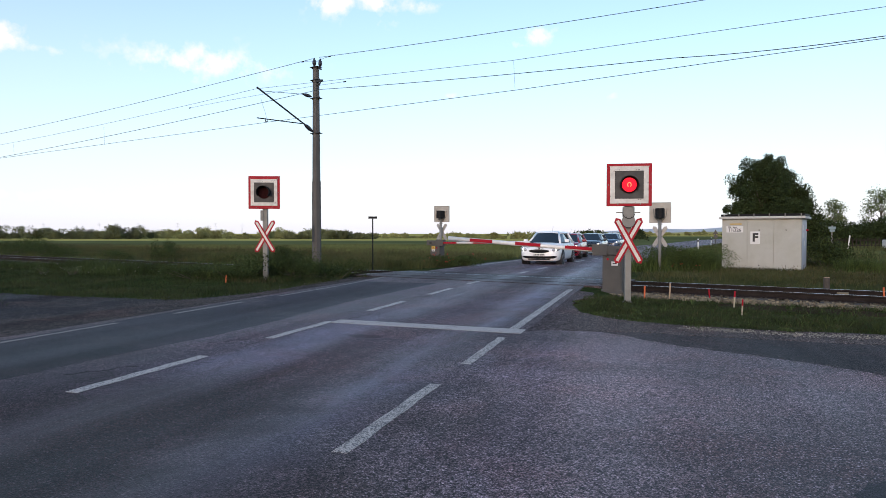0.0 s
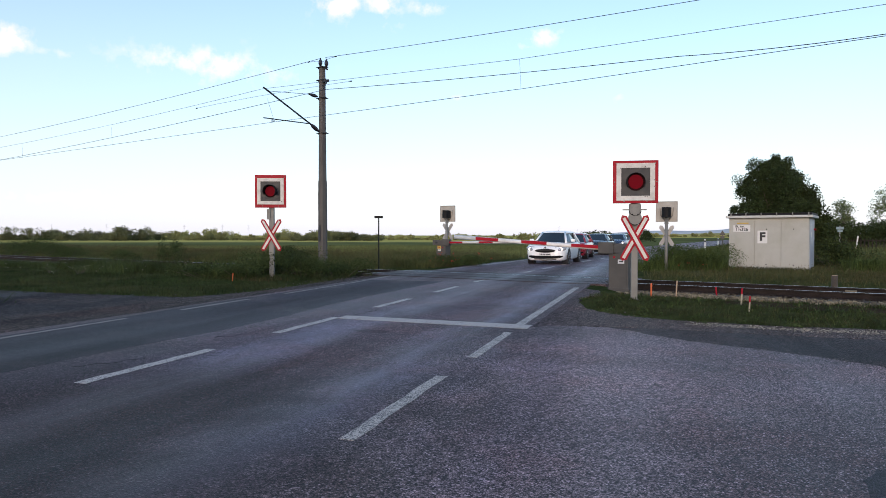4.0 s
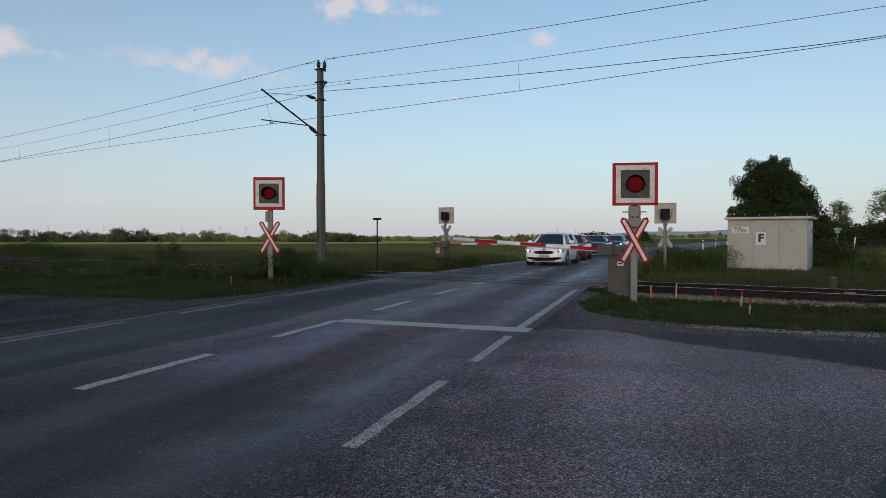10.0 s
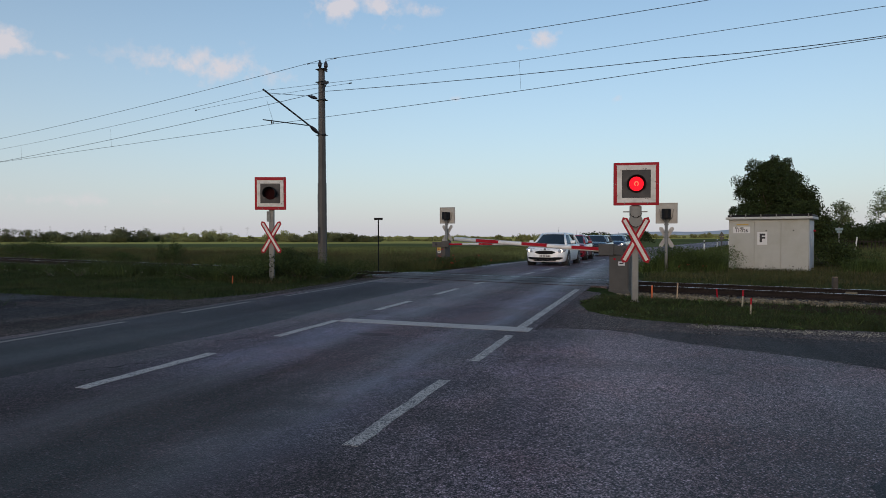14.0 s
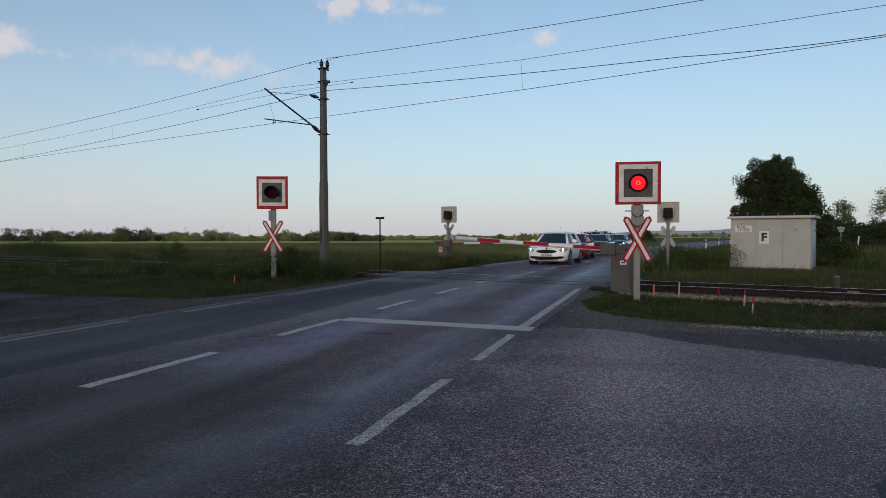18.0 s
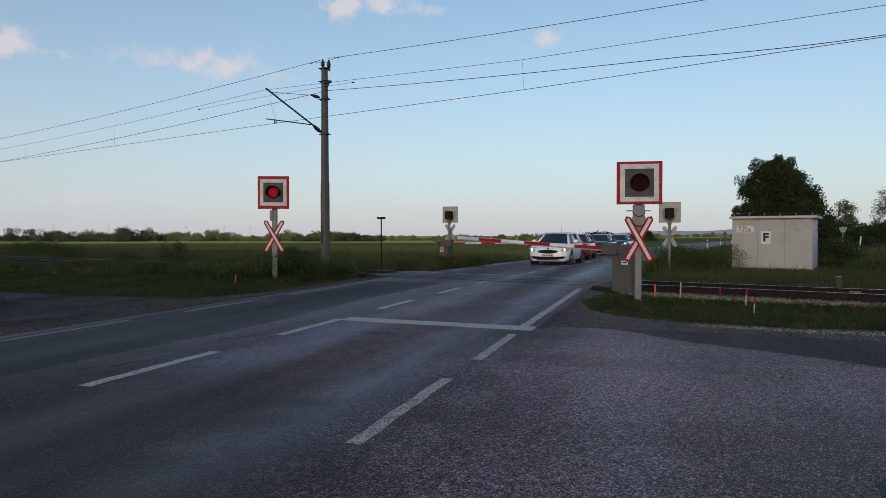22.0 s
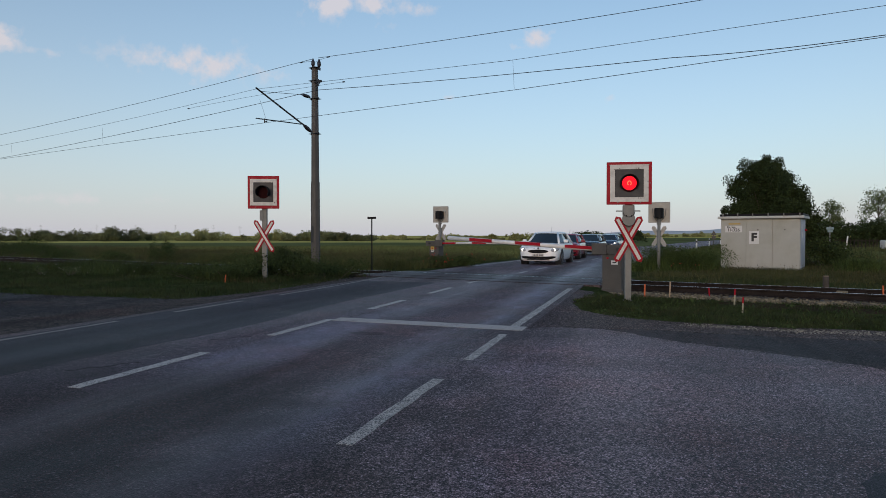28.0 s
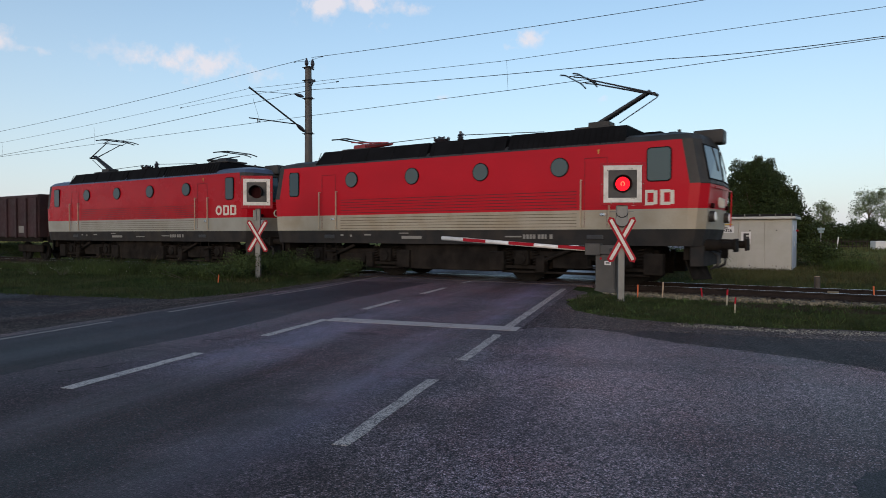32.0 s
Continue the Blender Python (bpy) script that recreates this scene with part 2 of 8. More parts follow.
    # broad ellipses put lens falloff at the near corners into the colour; also small
    # smears, a paler patch, and one oil spot before the stop line
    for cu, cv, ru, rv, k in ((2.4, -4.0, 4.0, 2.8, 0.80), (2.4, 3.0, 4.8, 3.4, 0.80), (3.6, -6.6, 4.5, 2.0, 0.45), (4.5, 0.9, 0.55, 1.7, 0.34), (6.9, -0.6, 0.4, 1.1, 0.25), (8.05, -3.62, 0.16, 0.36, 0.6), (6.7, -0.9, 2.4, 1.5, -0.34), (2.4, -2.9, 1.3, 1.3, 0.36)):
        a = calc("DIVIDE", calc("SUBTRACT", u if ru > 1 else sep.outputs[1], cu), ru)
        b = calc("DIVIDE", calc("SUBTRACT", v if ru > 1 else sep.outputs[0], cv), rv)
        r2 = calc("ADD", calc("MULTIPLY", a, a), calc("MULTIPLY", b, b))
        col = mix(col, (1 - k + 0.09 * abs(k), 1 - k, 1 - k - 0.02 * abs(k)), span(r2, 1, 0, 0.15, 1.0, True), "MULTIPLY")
    # stones: two sizes, some bright, some black
    relief = None
    for g, lo, hi, amount in ((grain, 0.15, 1.85, 1.0), (grain * 0.42, 0.66, 1.32, 1.0)):
        stones = nt.nodes.new("ShaderNodeTexVoronoi")
        stones.inputs["Scale"].default_value = g
        nt.links.new(pos, stones.inputs["Vector"])
        rgb = nt.nodes.new("ShaderNodeSeparateColor")
        nt.links.new(stones.outputs["Color"], rgb.inputs[0])
        col = mix(col, mix(grey(lo), grey(hi), span(rgb.outputs[0], 0, 1, 0.15, 0.9)), calc("SUBTRACT", 1.0, calc("MULTIPLY", worn, 0.5)), "MULTIPLY")
        if relief is None:
            relief = stones.outputs["Distance"]
            gap = calc("MULTIPLY", span(relief, 0, 1, 0.34, 0.62), calc("SUBTRACT", 1.0, calc("MULTIPLY", worn, 0.6)))
            col = mix(col, grey(0.28), gap, "MULTIPLY")
            bright = span(rgb.outputs[1], 0, 1, 0.86, 0.98)
            bright = calc("MULTIPLY", bright, span(beyond, 0.2, 1.0, 0, 1))
            col = mix(col, (apron[0] * 3.6, apron[1] * 3.75, apron[2] * 3.9), calc("MULTIPLY", bright, 0.34))
    nt.links.new(col, bsdf.inputs["Base Color"])
    nt.links.new(calc("SUBTRACT", span(tex(0.6, drawn), 0.55, 0.85, 0.35, 0.65), calc("MULTIPLY", worn, 0.26)), bsdf.inputs["Roughness"])
    bsdf.inputs["Specular IOR Level"].default_value = sheen
    bump = nt.nodes.new("ShaderNodeBump")
    bump.inputs["Strength"].default_value = 0.6
    bump.inputs["Distance"].default_value = 0.006
    nt.links.new(relief, bump.inputs["Height"])
    nt.links.new(bump.outputs[0], bsdf.inputs["Normal"])
    return m


def worn_paint(name, colour, wear, under=(0.085, 0.068, 0.068)):
    """Road paint rubbed off down to the asphalt between the stones."""
    m = bpy.data.materials.new(name)
    m.use_nodes = True
    nt = m.node_tree
    bsdf = nt.nodes["Principled BSDF"]
    pos = nt.nodes.new("ShaderNodeNewGeometry").outputs["Position"]
    total = None
    for k, (size, amount) in enumerate(((120.0, 0.55), (14.0, 0.6), (2.6, 0.5))):
        n = nt.nodes.new("ShaderNodeTexVoronoi" if k == 0 else "ShaderNodeTexNoise")
        n.inputs["Scale"].default_value = size
        nt.links.new(pos, n.inputs["Vector"])
        v = n.outputs["Color" if k == 0 else "Fac"]
        if k == 0:
            rgb = nt.nodes.new("ShaderNodeSeparateColor")
            nt.links.new(v, rgb.inputs[0])
            v = rgb.outputs[0]
        else:
            n.inputs["Detail"].default_value = 6.0
        add = nt.nodes.new("ShaderNodeMath")
        add.operation = "MULTIPLY_ADD"
        nt.links.new(v, add.inputs[0])
        add.inputs[1].default_value = amount
        if total is not None:
            nt.links.new(total, add.inputs[2])
        else:
            add.inputs[2].default_value = 0.0
        total = add.outputs[0]
    rng = nt.nodes.new("ShaderNodeMapRange")
    nt.links.new(total, rng.inputs[0])
    for k, x in enumerate((0.98 - wear, 1.08 - wear, 0.0, 1.0)):
        rng.inputs[k + 1].default_value = x
    mx = nt.nodes.new("ShaderNodeMix")
    mx.data_type = "RGBA"
    nt.links.new(rng.outputs[0], mx.inputs["Factor"])
    mx.inputs["A"].default_value, mx.inputs["B"].default_value = (*colour, 1), (*under, 1)
    nt.links.new(mx.outputs["Result"], bsdf.inputs["Base Color"])
    bsdf.inputs["Roughness"].default_value = 0.6
    return m


def glass(name, colour, rough=0.05, spec=0.5):
    m = bpy.data.materials.new(name)
    m.use_nodes = True
    b = m.node_tree.nodes["Principled BSDF"]
    b.inputs["Base Color"].default_value = (*colour, 1)
    b.inputs["Roughness"].default_value = rough
    b.inputs["IOR"].default_value = 1.5
    b.inputs["Specular IOR Level"].default_value = spec
    return m


def ground_material():
    """Verge grass near the track, a green crop behind it, far out a pale strip with sunlight put into its colour."""
    m = bpy.data.materials.new("meadow_ground")
    m.use_nodes = True
    nt = m.node_tree
    bsdf = nt.nodes["Principled BSDF"]
    bsdf.inputs["Roughness"].default_value = 0.95
    bsdf.inputs["Specular IOR Level"].default_value = 0.0
    pos = nt.nodes.new("ShaderNodeNewGeometry").outputs["Position"]
    sep = nt.nodes.new("ShaderNodeSeparateXYZ")
    nt.links.new(pos, sep.inputs[0])

    def tex(s, detail=5.0):
        n = nt.nodes.new("ShaderNodeTexNoise")
        n.inputs["Scale"].default_value, n.inputs["Detail"].default_value = s, detail
        nt.links.new(pos, n.inputs["Vector"])
        return n.outputs["Fac"]

    def span(v, lo, hi, a, b):
        n = nt.nodes.new("ShaderNodeMapRange")
        nt.links.new(v, n.inputs[0])
        for k, x in enumerate((a, b, lo, hi)):
            n.inputs[k + 1].default_value = x
        return n.outputs[0]

    def mix(a, b, fac):
        n = nt.nodes.new("ShaderNodeMix")
        n.data_type = "RGBA"
        for sock, v in (("A", a), ("B", b), ("Factor", fac)):
            if hasattr(v, "is_linked"):
                nt.links.new(v, n.inputs[sock])
            else:
                n.inputs[sock].default_value = (*v, 1)
        return n.outputs["Result"]

    near = mix((0.035, 0.05, 0.018), (0.07, 0.075, 0.03), span(tex(0.9), 0, 1, 0.35, 0.65))
    near = mix(near, (0.10, 0.085, 0.05), span(tex(3.0), 0, 0.6, 0.55, 0.7))
    crop = mix((0.130, 0.144, 0.060), (0.160, 0.170, 0.068), span(tex(0.12), 0, 1, 0.35, 0.65))
    crop = mix(crop, (0.090, 0.094, 0.040), span(tex(0.02, 8), 0, 0.7, 0.45, 0.6))
    col = mix(near, crop, span(sep.outputs["Y"], 0, 1, 34, 40))
    # bright yellow strip: sunlight on the far field put into the colour
    col = mix(col, (0.48, 0.40, 0.12), span(sep.outputs["Y"], 0, 1, 285, 300))
    nt.links.new(col, bsdf.inputs["Base Color"])
    b = nt.nodes.new("ShaderNodeBump")
    b.inputs["Strength"].default_value, b.inputs["Distance"].default_value = 0.6, 0.05
    nt.links.new(tex(14, 8), b.inputs["Height"])
    nt.links.new(b.outputs[0], bsdf.inputs["Normal"])
    return m


M = dict(
    ground=ground_material(),
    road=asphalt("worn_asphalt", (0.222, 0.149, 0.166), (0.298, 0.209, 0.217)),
    tar=asphalt("smoother_side_road_asphalt", (0.072, 0.055, 0.053), (0.074, 0.056, 0.054), 110, sheen=0.12),
    verge_grit=asphalt("gritty_brown_road_edge", (0.180, 0.130, 0.112), (0.180, 0.134, 0.118), 75, sheen=0.05),
    gravel=asphalt("dusty_brown_gravel", (0.072, 0.058, 0.058), (0.085, 0.064, 0.055), 60, 0.75, (0.165, 0.122, 0.104), 0.04),
    patch=asphalt("resurfaced_lane", (0.052, 0.037, 0.049), (0.052, 0.037, 0.049), 130, 0.0),
    grit=mat("grey_grit", (0.105, 0.096, 0.104), 0.9, 0, 0.2, 5, 80, island=0.5),
    pale_grit=mat("pale_limestone_grit", (0.26, 0.235, 0.22), 0.9, 0, 0.2, 5, 80, island=0.5),
    deck=asphalt("crossing_deck_asphalt", (0.112, 0.084, 0.086), (0.112, 0.084, 0.086), 110),
    paint=worn_paint("worn_white_road_paint", (0.47, 0.40, 0.36), 0.08),
    paint_thin=worn_paint("faded_edge_paint", (0.50, 0.42, 0.37), 0.16),
    paint_edge=worn_paint("grimy_edge_paint", (0.235, 0.185, 0.155), 0.16),
    paint_stop=worn_paint("stop_line_paint", (0.40, 0.335, 0.305), -0.02),
    rail=mat("rusty_rail_steel", (0.024, 0.018, 0.016), 0.8, 0.0, 0.3, 3, 40, 0.4, spec=0.15),
    rail_top=mat("polished_rail_head", (0.55, 0.56, 0.58), 0.28, 0.9, 0.1),
    sleeper=mat("tarred_sleeper_wood", (0.05, 0.042, 0.036), 0.85, 0, 0.3, 6, 50, 0.5),
    ballast=mat("grey_ballast_stone", (0.20, 0.172, 0.138), 0.85, 0, 0.25, 5, 80, 0.3, island=0.5, spec=0.1),
    dark_ballast=mat("oily_brown_ballast", (0.075, 0.062, 0.05), 0.9, 0, 0.25, 5, 80, 0.3, island=0.45),
    bed=mat("ballast_bed", (0.12, 0.11, 0.095), 0.95, 0, 0.3, 6, 40, 0.8),
    galv=mat("galvanised_steel", (0.20, 0.197, 0.182), 0.6, 0.1, 0.12, 6, 70, 0.1, (0.24, 0.23, 0.21), 0.4, 5),
    grey_steel=mat("grey_painted_steel", (0.078, 0.071, 0.064), 0.6, 0.05, 0.1, 3, 50, 0.1, (0.11, 0.10, 0.085), 0.4, 2),
    red=mat("sign_red", (0.36, 0.008, 0.019), 0.5, 0, 0.12, 4, 60, 0.05, (0.27, 0.04, 0.045), 0.3, 6, spec=0.15),
    white=mat("sign_white", (0.62, 0.60, 0.56), 0.5, 0, 0.06, 4, 60, 0.05, (0.36, 0.33, 0.29), 0.45, 9),
    black=mat("matt_black_plate", (0.03, 0.03, 0.032), 0.55, 0, 0.2, 4, 60),
    back=mat("weathered_board_back", (0.42, 0.395, 0.35), 0.6, 0, 0.1, 4, 60, 0.05, (0.24, 0.215, 0.175), 0.6, 3),
    chip=mat("chipped_to_primer", (0.13, 0.12, 0.11), 0.8, 0, 0.3, 30, 90),
    cross_back=mat("bare_aluminium_back", (0.36, 0.355, 0.34), 0.55, 0.2, 0.12, 6, 70, 0.05, (0.22, 0.21, 0.19), 0.5, 4),
    hood=mat("black_lamp_hood", (0.012, 0.012, 0.013), 0.6, 0, 0.2, spec=0.15),
    lens=mat("dark_red_lens", (0.022, 0.003, 0.004), 0.6, 0, 0.2, 30, 90, spec=0.05),
    lit=mat("lit_red_lens", (0.62, 0.006, 0.014), 0.4, 0, 0.0, emit=1.45, spec=0.05),
    lit_aside=mat("lit_red_lens_off_axis", (0.13, 0.002, 0.006), 0.5, 0, 0.0, emit=1.1, spec=0.05),
    ember=mat("fading_red_lens", (0.060, 0.002, 0.004), 0.6, 0, 0.0, emit=0.8, spec=0.02),
    lit_core=mat("lit_red_core", (0.42, 0.004, 0.012), 0.4, 0, 0.0, emit=0.8, spec=0.1),
    filament=mat("lit_lamp_filament", (1.0, 0.10, 0.04), 0.3, 0, 0.0, emit=1.7),
    concrete=mat("mast_steel_grey_brown", (0.09, 0.083, 0.076), 0.7, 0.1, 0.15, 1.5, 40, 0.2, (0.085, 0.078, 0.07), 0.5, 1.2),
    cable=mat("dark_wire", (0.03, 0.032, 0.036), 0.6, 0.2, 0.1),
    insulator=mat("dark_insulator", (0.028, 0.024, 0.03), 0.3, 0, 0.15),
    hut=mat("hut_cream_render", (0.43, 0.425, 0.385), 0.7, 0, 0.08, 1.2, 40, 0.1, (0.30, 0.29, 0.23), 0.6, 1.1),
    hut_side=mat("hut_side_door_paint", (0.40, 0.44, 0.50), 0.5, 0, 0.05, 1.2, 40, 0.1),
    hut_roof=mat("hut_roof_sheet", (0.50, 0.50, 0.47), 0.6, 0, 0.06, 2),
    plate=mat("white_plate", (0.66, 0.655, 0.64), 0.5, 0, 0.04),
    ink=mat("black_lettering", (0.015, 0.015, 0.017), 0.5, 0, 0.1),
    yellow=mat("ochre_label", (0.50, 0.33, 0.06), 0.6, 0, 0.1),
    orange=mat("orange_peg_paint", (0.72, 0.16, 0.05), 0.6, 0, 0.15),
    peg=mat("peg_bare_wood", (0.42, 0.30, 0.20), 0.8, 0, 0.2, 20, 90),
    wood_dark=mat("weathered_dark_timber", (0.07, 0.058, 0.048), 0.85, 0, 0.25, 8, 60, 0.4),
    old_fence=mat("blackened_fence_wood", (0.032, 0.027, 0.023), 0.9, 0, 0.25, 8, 60, 0.4, spec=0.1),
    grass=mat("verge_grass_blades", (0.040, 0.060, 0.024), 0.9, 0, 0.5, 0.9, 20, 0.0, (0.058, 0.058, 0.032), 0.5, 1.3, island=0.5, space="World", spec=0.08),
    crop=mat("green_cereal_crop", (0.140, 0.162, 0.068), 0.9, 0, 0.35, 0.06, 3, 0.0, (0.115, 0.115, 0.054), 0.5, 0.2, island=0.25, space="World", spec=0.0),
    mid=mat("green_meadow_grass", (0.082, 0.100, 0.041), 0.85, 0, 0.5, 0.3, 12, 0.0, (0.110, 0.100, 0.054), 0.7, 0.4, island=0.45, space="World", spec=0.05),
    tall=mat("tall_meadow_grass", (0.066, 0.078, 0.032), 0.75, 0, 0.4, 0.35, 12, 0.0, (0.098, 0.086, 0.046), 0.65, 0.7, island=0.5, space="World", spec=0.08),
    dark_grass=mat("dark_lush_grass", (0.029, 0.047, 0.018), 0.85, 0, 0.5, 0.35, 12, 0.0, (0.066, 0.065, 0.034), 0.7, 0.55, island=0.5, space="World", spec=0.08),
    soil=mat("bare_verge_soil", (0.055, 0.038, 0.027), 0.95, 0, 0.25, 5, 40, 0.6, spec=0.0),
    dry=mat("dry_grass_stalks", (0.090, 0.078, 0.044), 0.85, 0, 0.2, 0.8, 20, island=0.4, space="World", spec=0.05),
    weed=mat("weed_leaves", (0.050, 0.073, 0.030), 0.8, 0, 0.3, 0.8, 20, island=0.55, space="World", spec=0.08),
    peg_pale=mat("pale_peg_wood", (0.40, 0.35, 0.25), 0.8, 0, 0.15, 20, 90),
    poppy=mat("poppy_petals", (0.40, 0.03, 0.015), 0.6, 0, 0.2, island=0.3),
    pale_flower=mat("pale_flower_heads", (0.22, 0.23, 0.17), 0.8, 0, 0.2, island=0.2),
    pale_leaf=mat("pale_herb_leaves", (0.078, 0.105, 0.052), 0.8, 0, 0.25, 0.8, 20, island=0.5, space="World", spec=0.05),
    bark=mat("tree_bark", (0.085, 0.07, 0.055), 0.9, 0, 0.3, 4, 30, 0.6),
    shrub=mat("grassy_shrub_leaves", (0.066, 0.096, 0.034), 0.8, 0, 0.3, 0.8, 20, island=0.55, space="World", spec=0.08),
    leaf=mat("tree_leaves", (0.036, 0.055, 0.022), 0.7, 0, 0.2, 0.3, 8, island=0.5, space="World", spec=0.15),
    leaf_light=mat("young_tree_leaves", (0.10, 0.135, 0.055), 0.6, 0, 0.2, 0.3, 8, island=0.45, space="World"),
    # far_leaf has evening sunlight put into its yellow-green; far_dark is the darker copy
    far_leaf=mat("far_leaves_sun_in_colour", (0.27, 0.28, 0.112), 0.9, 0, 0.45, 0.04, 0.3, island=0.25, space="World"),
    far_dark=mat("far_dark_wood_leaves", (0.128, 0.142, 0.064), 0.9, 0, 0.45, 0.05, 0.3, island=0.25, space="World"),
    # blue haze of distance is put into the far hills' base colour
    hill=mat("hill_woods_haze_in_colour", (0.40, 0.45, 0.50), 0.95, 0, 0.10, 0.004, 0.02, space="World"),
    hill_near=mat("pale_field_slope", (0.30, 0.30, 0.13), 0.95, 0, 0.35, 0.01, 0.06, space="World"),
)

# ---- the plan: two frames, one along the road (u, v), one along the track (s, lat) ----
RU, RV = np.array([0.309, 0.951]), np.array([0.951, -0.309])
TN, TD = np.array([0.5594, 0.829]), np.array([0.829, -0.5594])
TRACK = 17.85                     # from the camera's foot to the middle of the track
RAIL_Z = 0.015
TRACK_YAW = math.degrees(math.atan2(TD[1], TD[0]))
ROAD_YAW = math.degrees(math.atan2(RU[1], RU[0]))
rng = np.random.default_rng(7)


def road_xy(u, v):
    return RU * u + RV * v


def track_xy(s, lat):
    """lat: towards the camera's side from the middle of the track."""
    return TN * (TRACK - lat) + TD * s


def axis_of_road(u):
    return float(np.interp(u, (18, 22, 26, 30, 36.6, 44, 52, 70, 100, 137, 200, 300), (-4.75, -4.45, -4.2, -3.9, -3.0, -2.4, -1.5, 1.0, 6.0, 11.5, 24, 50)))


def part(name, bm, material, parent, label="", smooth=False):
    """Links a bmesh as one mesh object under a thing or a part."""
    me = bpy.data.meshes.new(name)
    bm.to_mesh(me)
    bm.free()
    me.materials.append(material)
    if smooth:
        me.shade_smooth()
    ob = new(name, me)
    ob.parent = parent
    if label:
        tagged(ob, label)
    return ob


def thing(name, label, category, m=Matrix(), group="", kind=""):
    ob = new(name)
    ob.empty_display_size = 0.2
    ob.matrix_world = m
    return tagged(ob, label, category, group, kind)


def from_arrays(name, verts, faces, material, parent=None, smooth=False):
    me = bpy.data.meshes.new(name)
    me.from_pydata([tuple(v) for v in verts], [], faces)
    me.materials.append(material)
    if smooth:
        me.shade_smooth()
    ob = new(name, me)
    ob.parent = parent
    return ob


def box(bm, lo, hi, m=None, bevel=0.0):
    lo, hi = Vector(lo), Vector(hi)
    r = bmesh.ops.create_cube(bm, size=1.0)
    vs = r["verts"]
    t = Matrix.Translation((lo + hi) / 2) @ Matrix.Diagonal((*(hi - lo), 1))
    bmesh.ops.transform(bm, matrix=(m @ t) if m else t, verts=vs)
    if bevel:
        es = list({e for v in vs for e in v.link_edges})
        bmesh.ops.bevel(bm, geom=es, offset=bevel, segments=2, affect="EDGES", profile=0.6)
    return bm


def tube(bm, p0, p1, r0, r1=None, n=12, cap=True):
    p0, p1 = Vector(p0), Vector(p1)
    d = p1 - p0
    m = Matrix.Translation((p0 + p1) / 2) @ d.to_track_quat("Z", "Y").to_matrix().to_4x4()
    bmesh.ops.create_cone(bm, cap_ends=cap, segments=n, radius1=r0, radius2=r0 if r1 is None else r1, depth=d.length, matrix=m)
    return bm


def slab(bm, pts, z0, z1):
    """A flat plate with the outline pts (x, y), from z0 up to z1."""
    lo = [bm.verts.new((x, y, z0)) for x, y in pts]
    hi = [bm.verts.new((x, y, z1)) for x, y in pts]
    bm.faces.new(hi)
    bm.faces.new(lo[::-1])
    for a in range(len(pts)):
        b = (a + 1) % len(pts)
        bm.faces.new((lo[a], lo[b], hi[b], hi[a]))
    bmesh.ops.recalc_face_normals(bm, faces=bm.faces[:])
    return bm


def panel(bm, pts, depth):
    """A plate with the outline pts in space, thickened backwards by depth."""
    pts = [Vector(p) for p in pts]
    nrm = (pts[1] - pts[0]).cross(pts[-1] - pts[0]).normalized()
    front = [bm.verts.new(p) for p in pts]
    rear = [bm.verts.new(p - nrm * depth) for p in pts]
    bm.faces.new(front)
    bm.faces.new(rear[::-1])
    for a in range(len(pts)):
        b = (a + 1) % len(pts)
        bm.faces.new((rear[a], rear[b], front[b], front[a]))
    return bm


def words(name, text, size, m, parent, material=None, depth=0.002):
    cu = bpy.data.curves.new(name, "FONT")
    cu.body, cu.size, cu.extrude = text, size, depth
    cu.align_x = cu.align_y = "CENTER"
    cu.materials.append(material or M["ink"])
    ob = new(name, cu)
    ob.parent = parent
    ob.matrix_local = m
    return ob


def inside(pts, poly):
    x, y = pts[:, 0], pts[:, 1]
    hit = np.zeros(len(pts), bool)
    for (x0, y0), (x1, y1) in zip(poly, poly[1:] + poly[:1]):
        if y0 != y1:
            hit ^= ((y0 > y) != (y1 > y)) & (x < (x1 - x0) * (y - y0) / (y1 - y0) + x0)
    return hit


def scatter(poly, count):
    a = np.array(poly)
    pts = rng.uniform(a.min(0), a.max(0), (count, 2))
    return pts[inside(pts, poly)]


# ---- ground ----
def ground_height(x, y):
    p = np.stack([x, y], -1)
    lat, s = TRACK - p @ TN, p @ TD
    v, u = p @ RV, p @ RU
    z = np.full(x.shape, -0.03)
    off_road = np.clip(np.maximum(v + 1.2, -8.6 - v) / 0.8, 0, 1)
    bed = np.clip((3.1 - np.abs(lat)) / 0.6, 0, 1)
    z -= 0.19 * bed * off_road
    far_off = np.clip(np.maximum(v - axis_v(u) - 2.4, axis_v(u) - 2.8 - v) / 0.6, 0, 1)
    paved = ((v > -3) & (y < 9.3 - 0.36 * (x - 4)) & (x > 0.5)) | ((v < -6) & (y < 12.9 - 0.34 * np.minimum(0, x + 5)) & (x < -3))
    swell = 0.05 * np.sin(x * 0.31 + 1.1) * np.sin(y * 0.23) * np.clip((np.hypot(x, y) - 12) / 20, 0, 1)
    z += np.maximum(swell, -0.02) * far_off * (1 - bed) * ~paved
    z -= 0.04 * (1 - far_off) + 0.03 * paved * far_off
    # the fields fall away gently behind the track
    away = np.clip((np.hypot(x, y) - 70) / 330, 0, 1) * np.clip((0.28 - x / np.maximum(y, 1)) / 0.13, 0, 1) * (y > 0)
    return np.maximum(z, -0.3) - 2.2 * away * (2 - away)


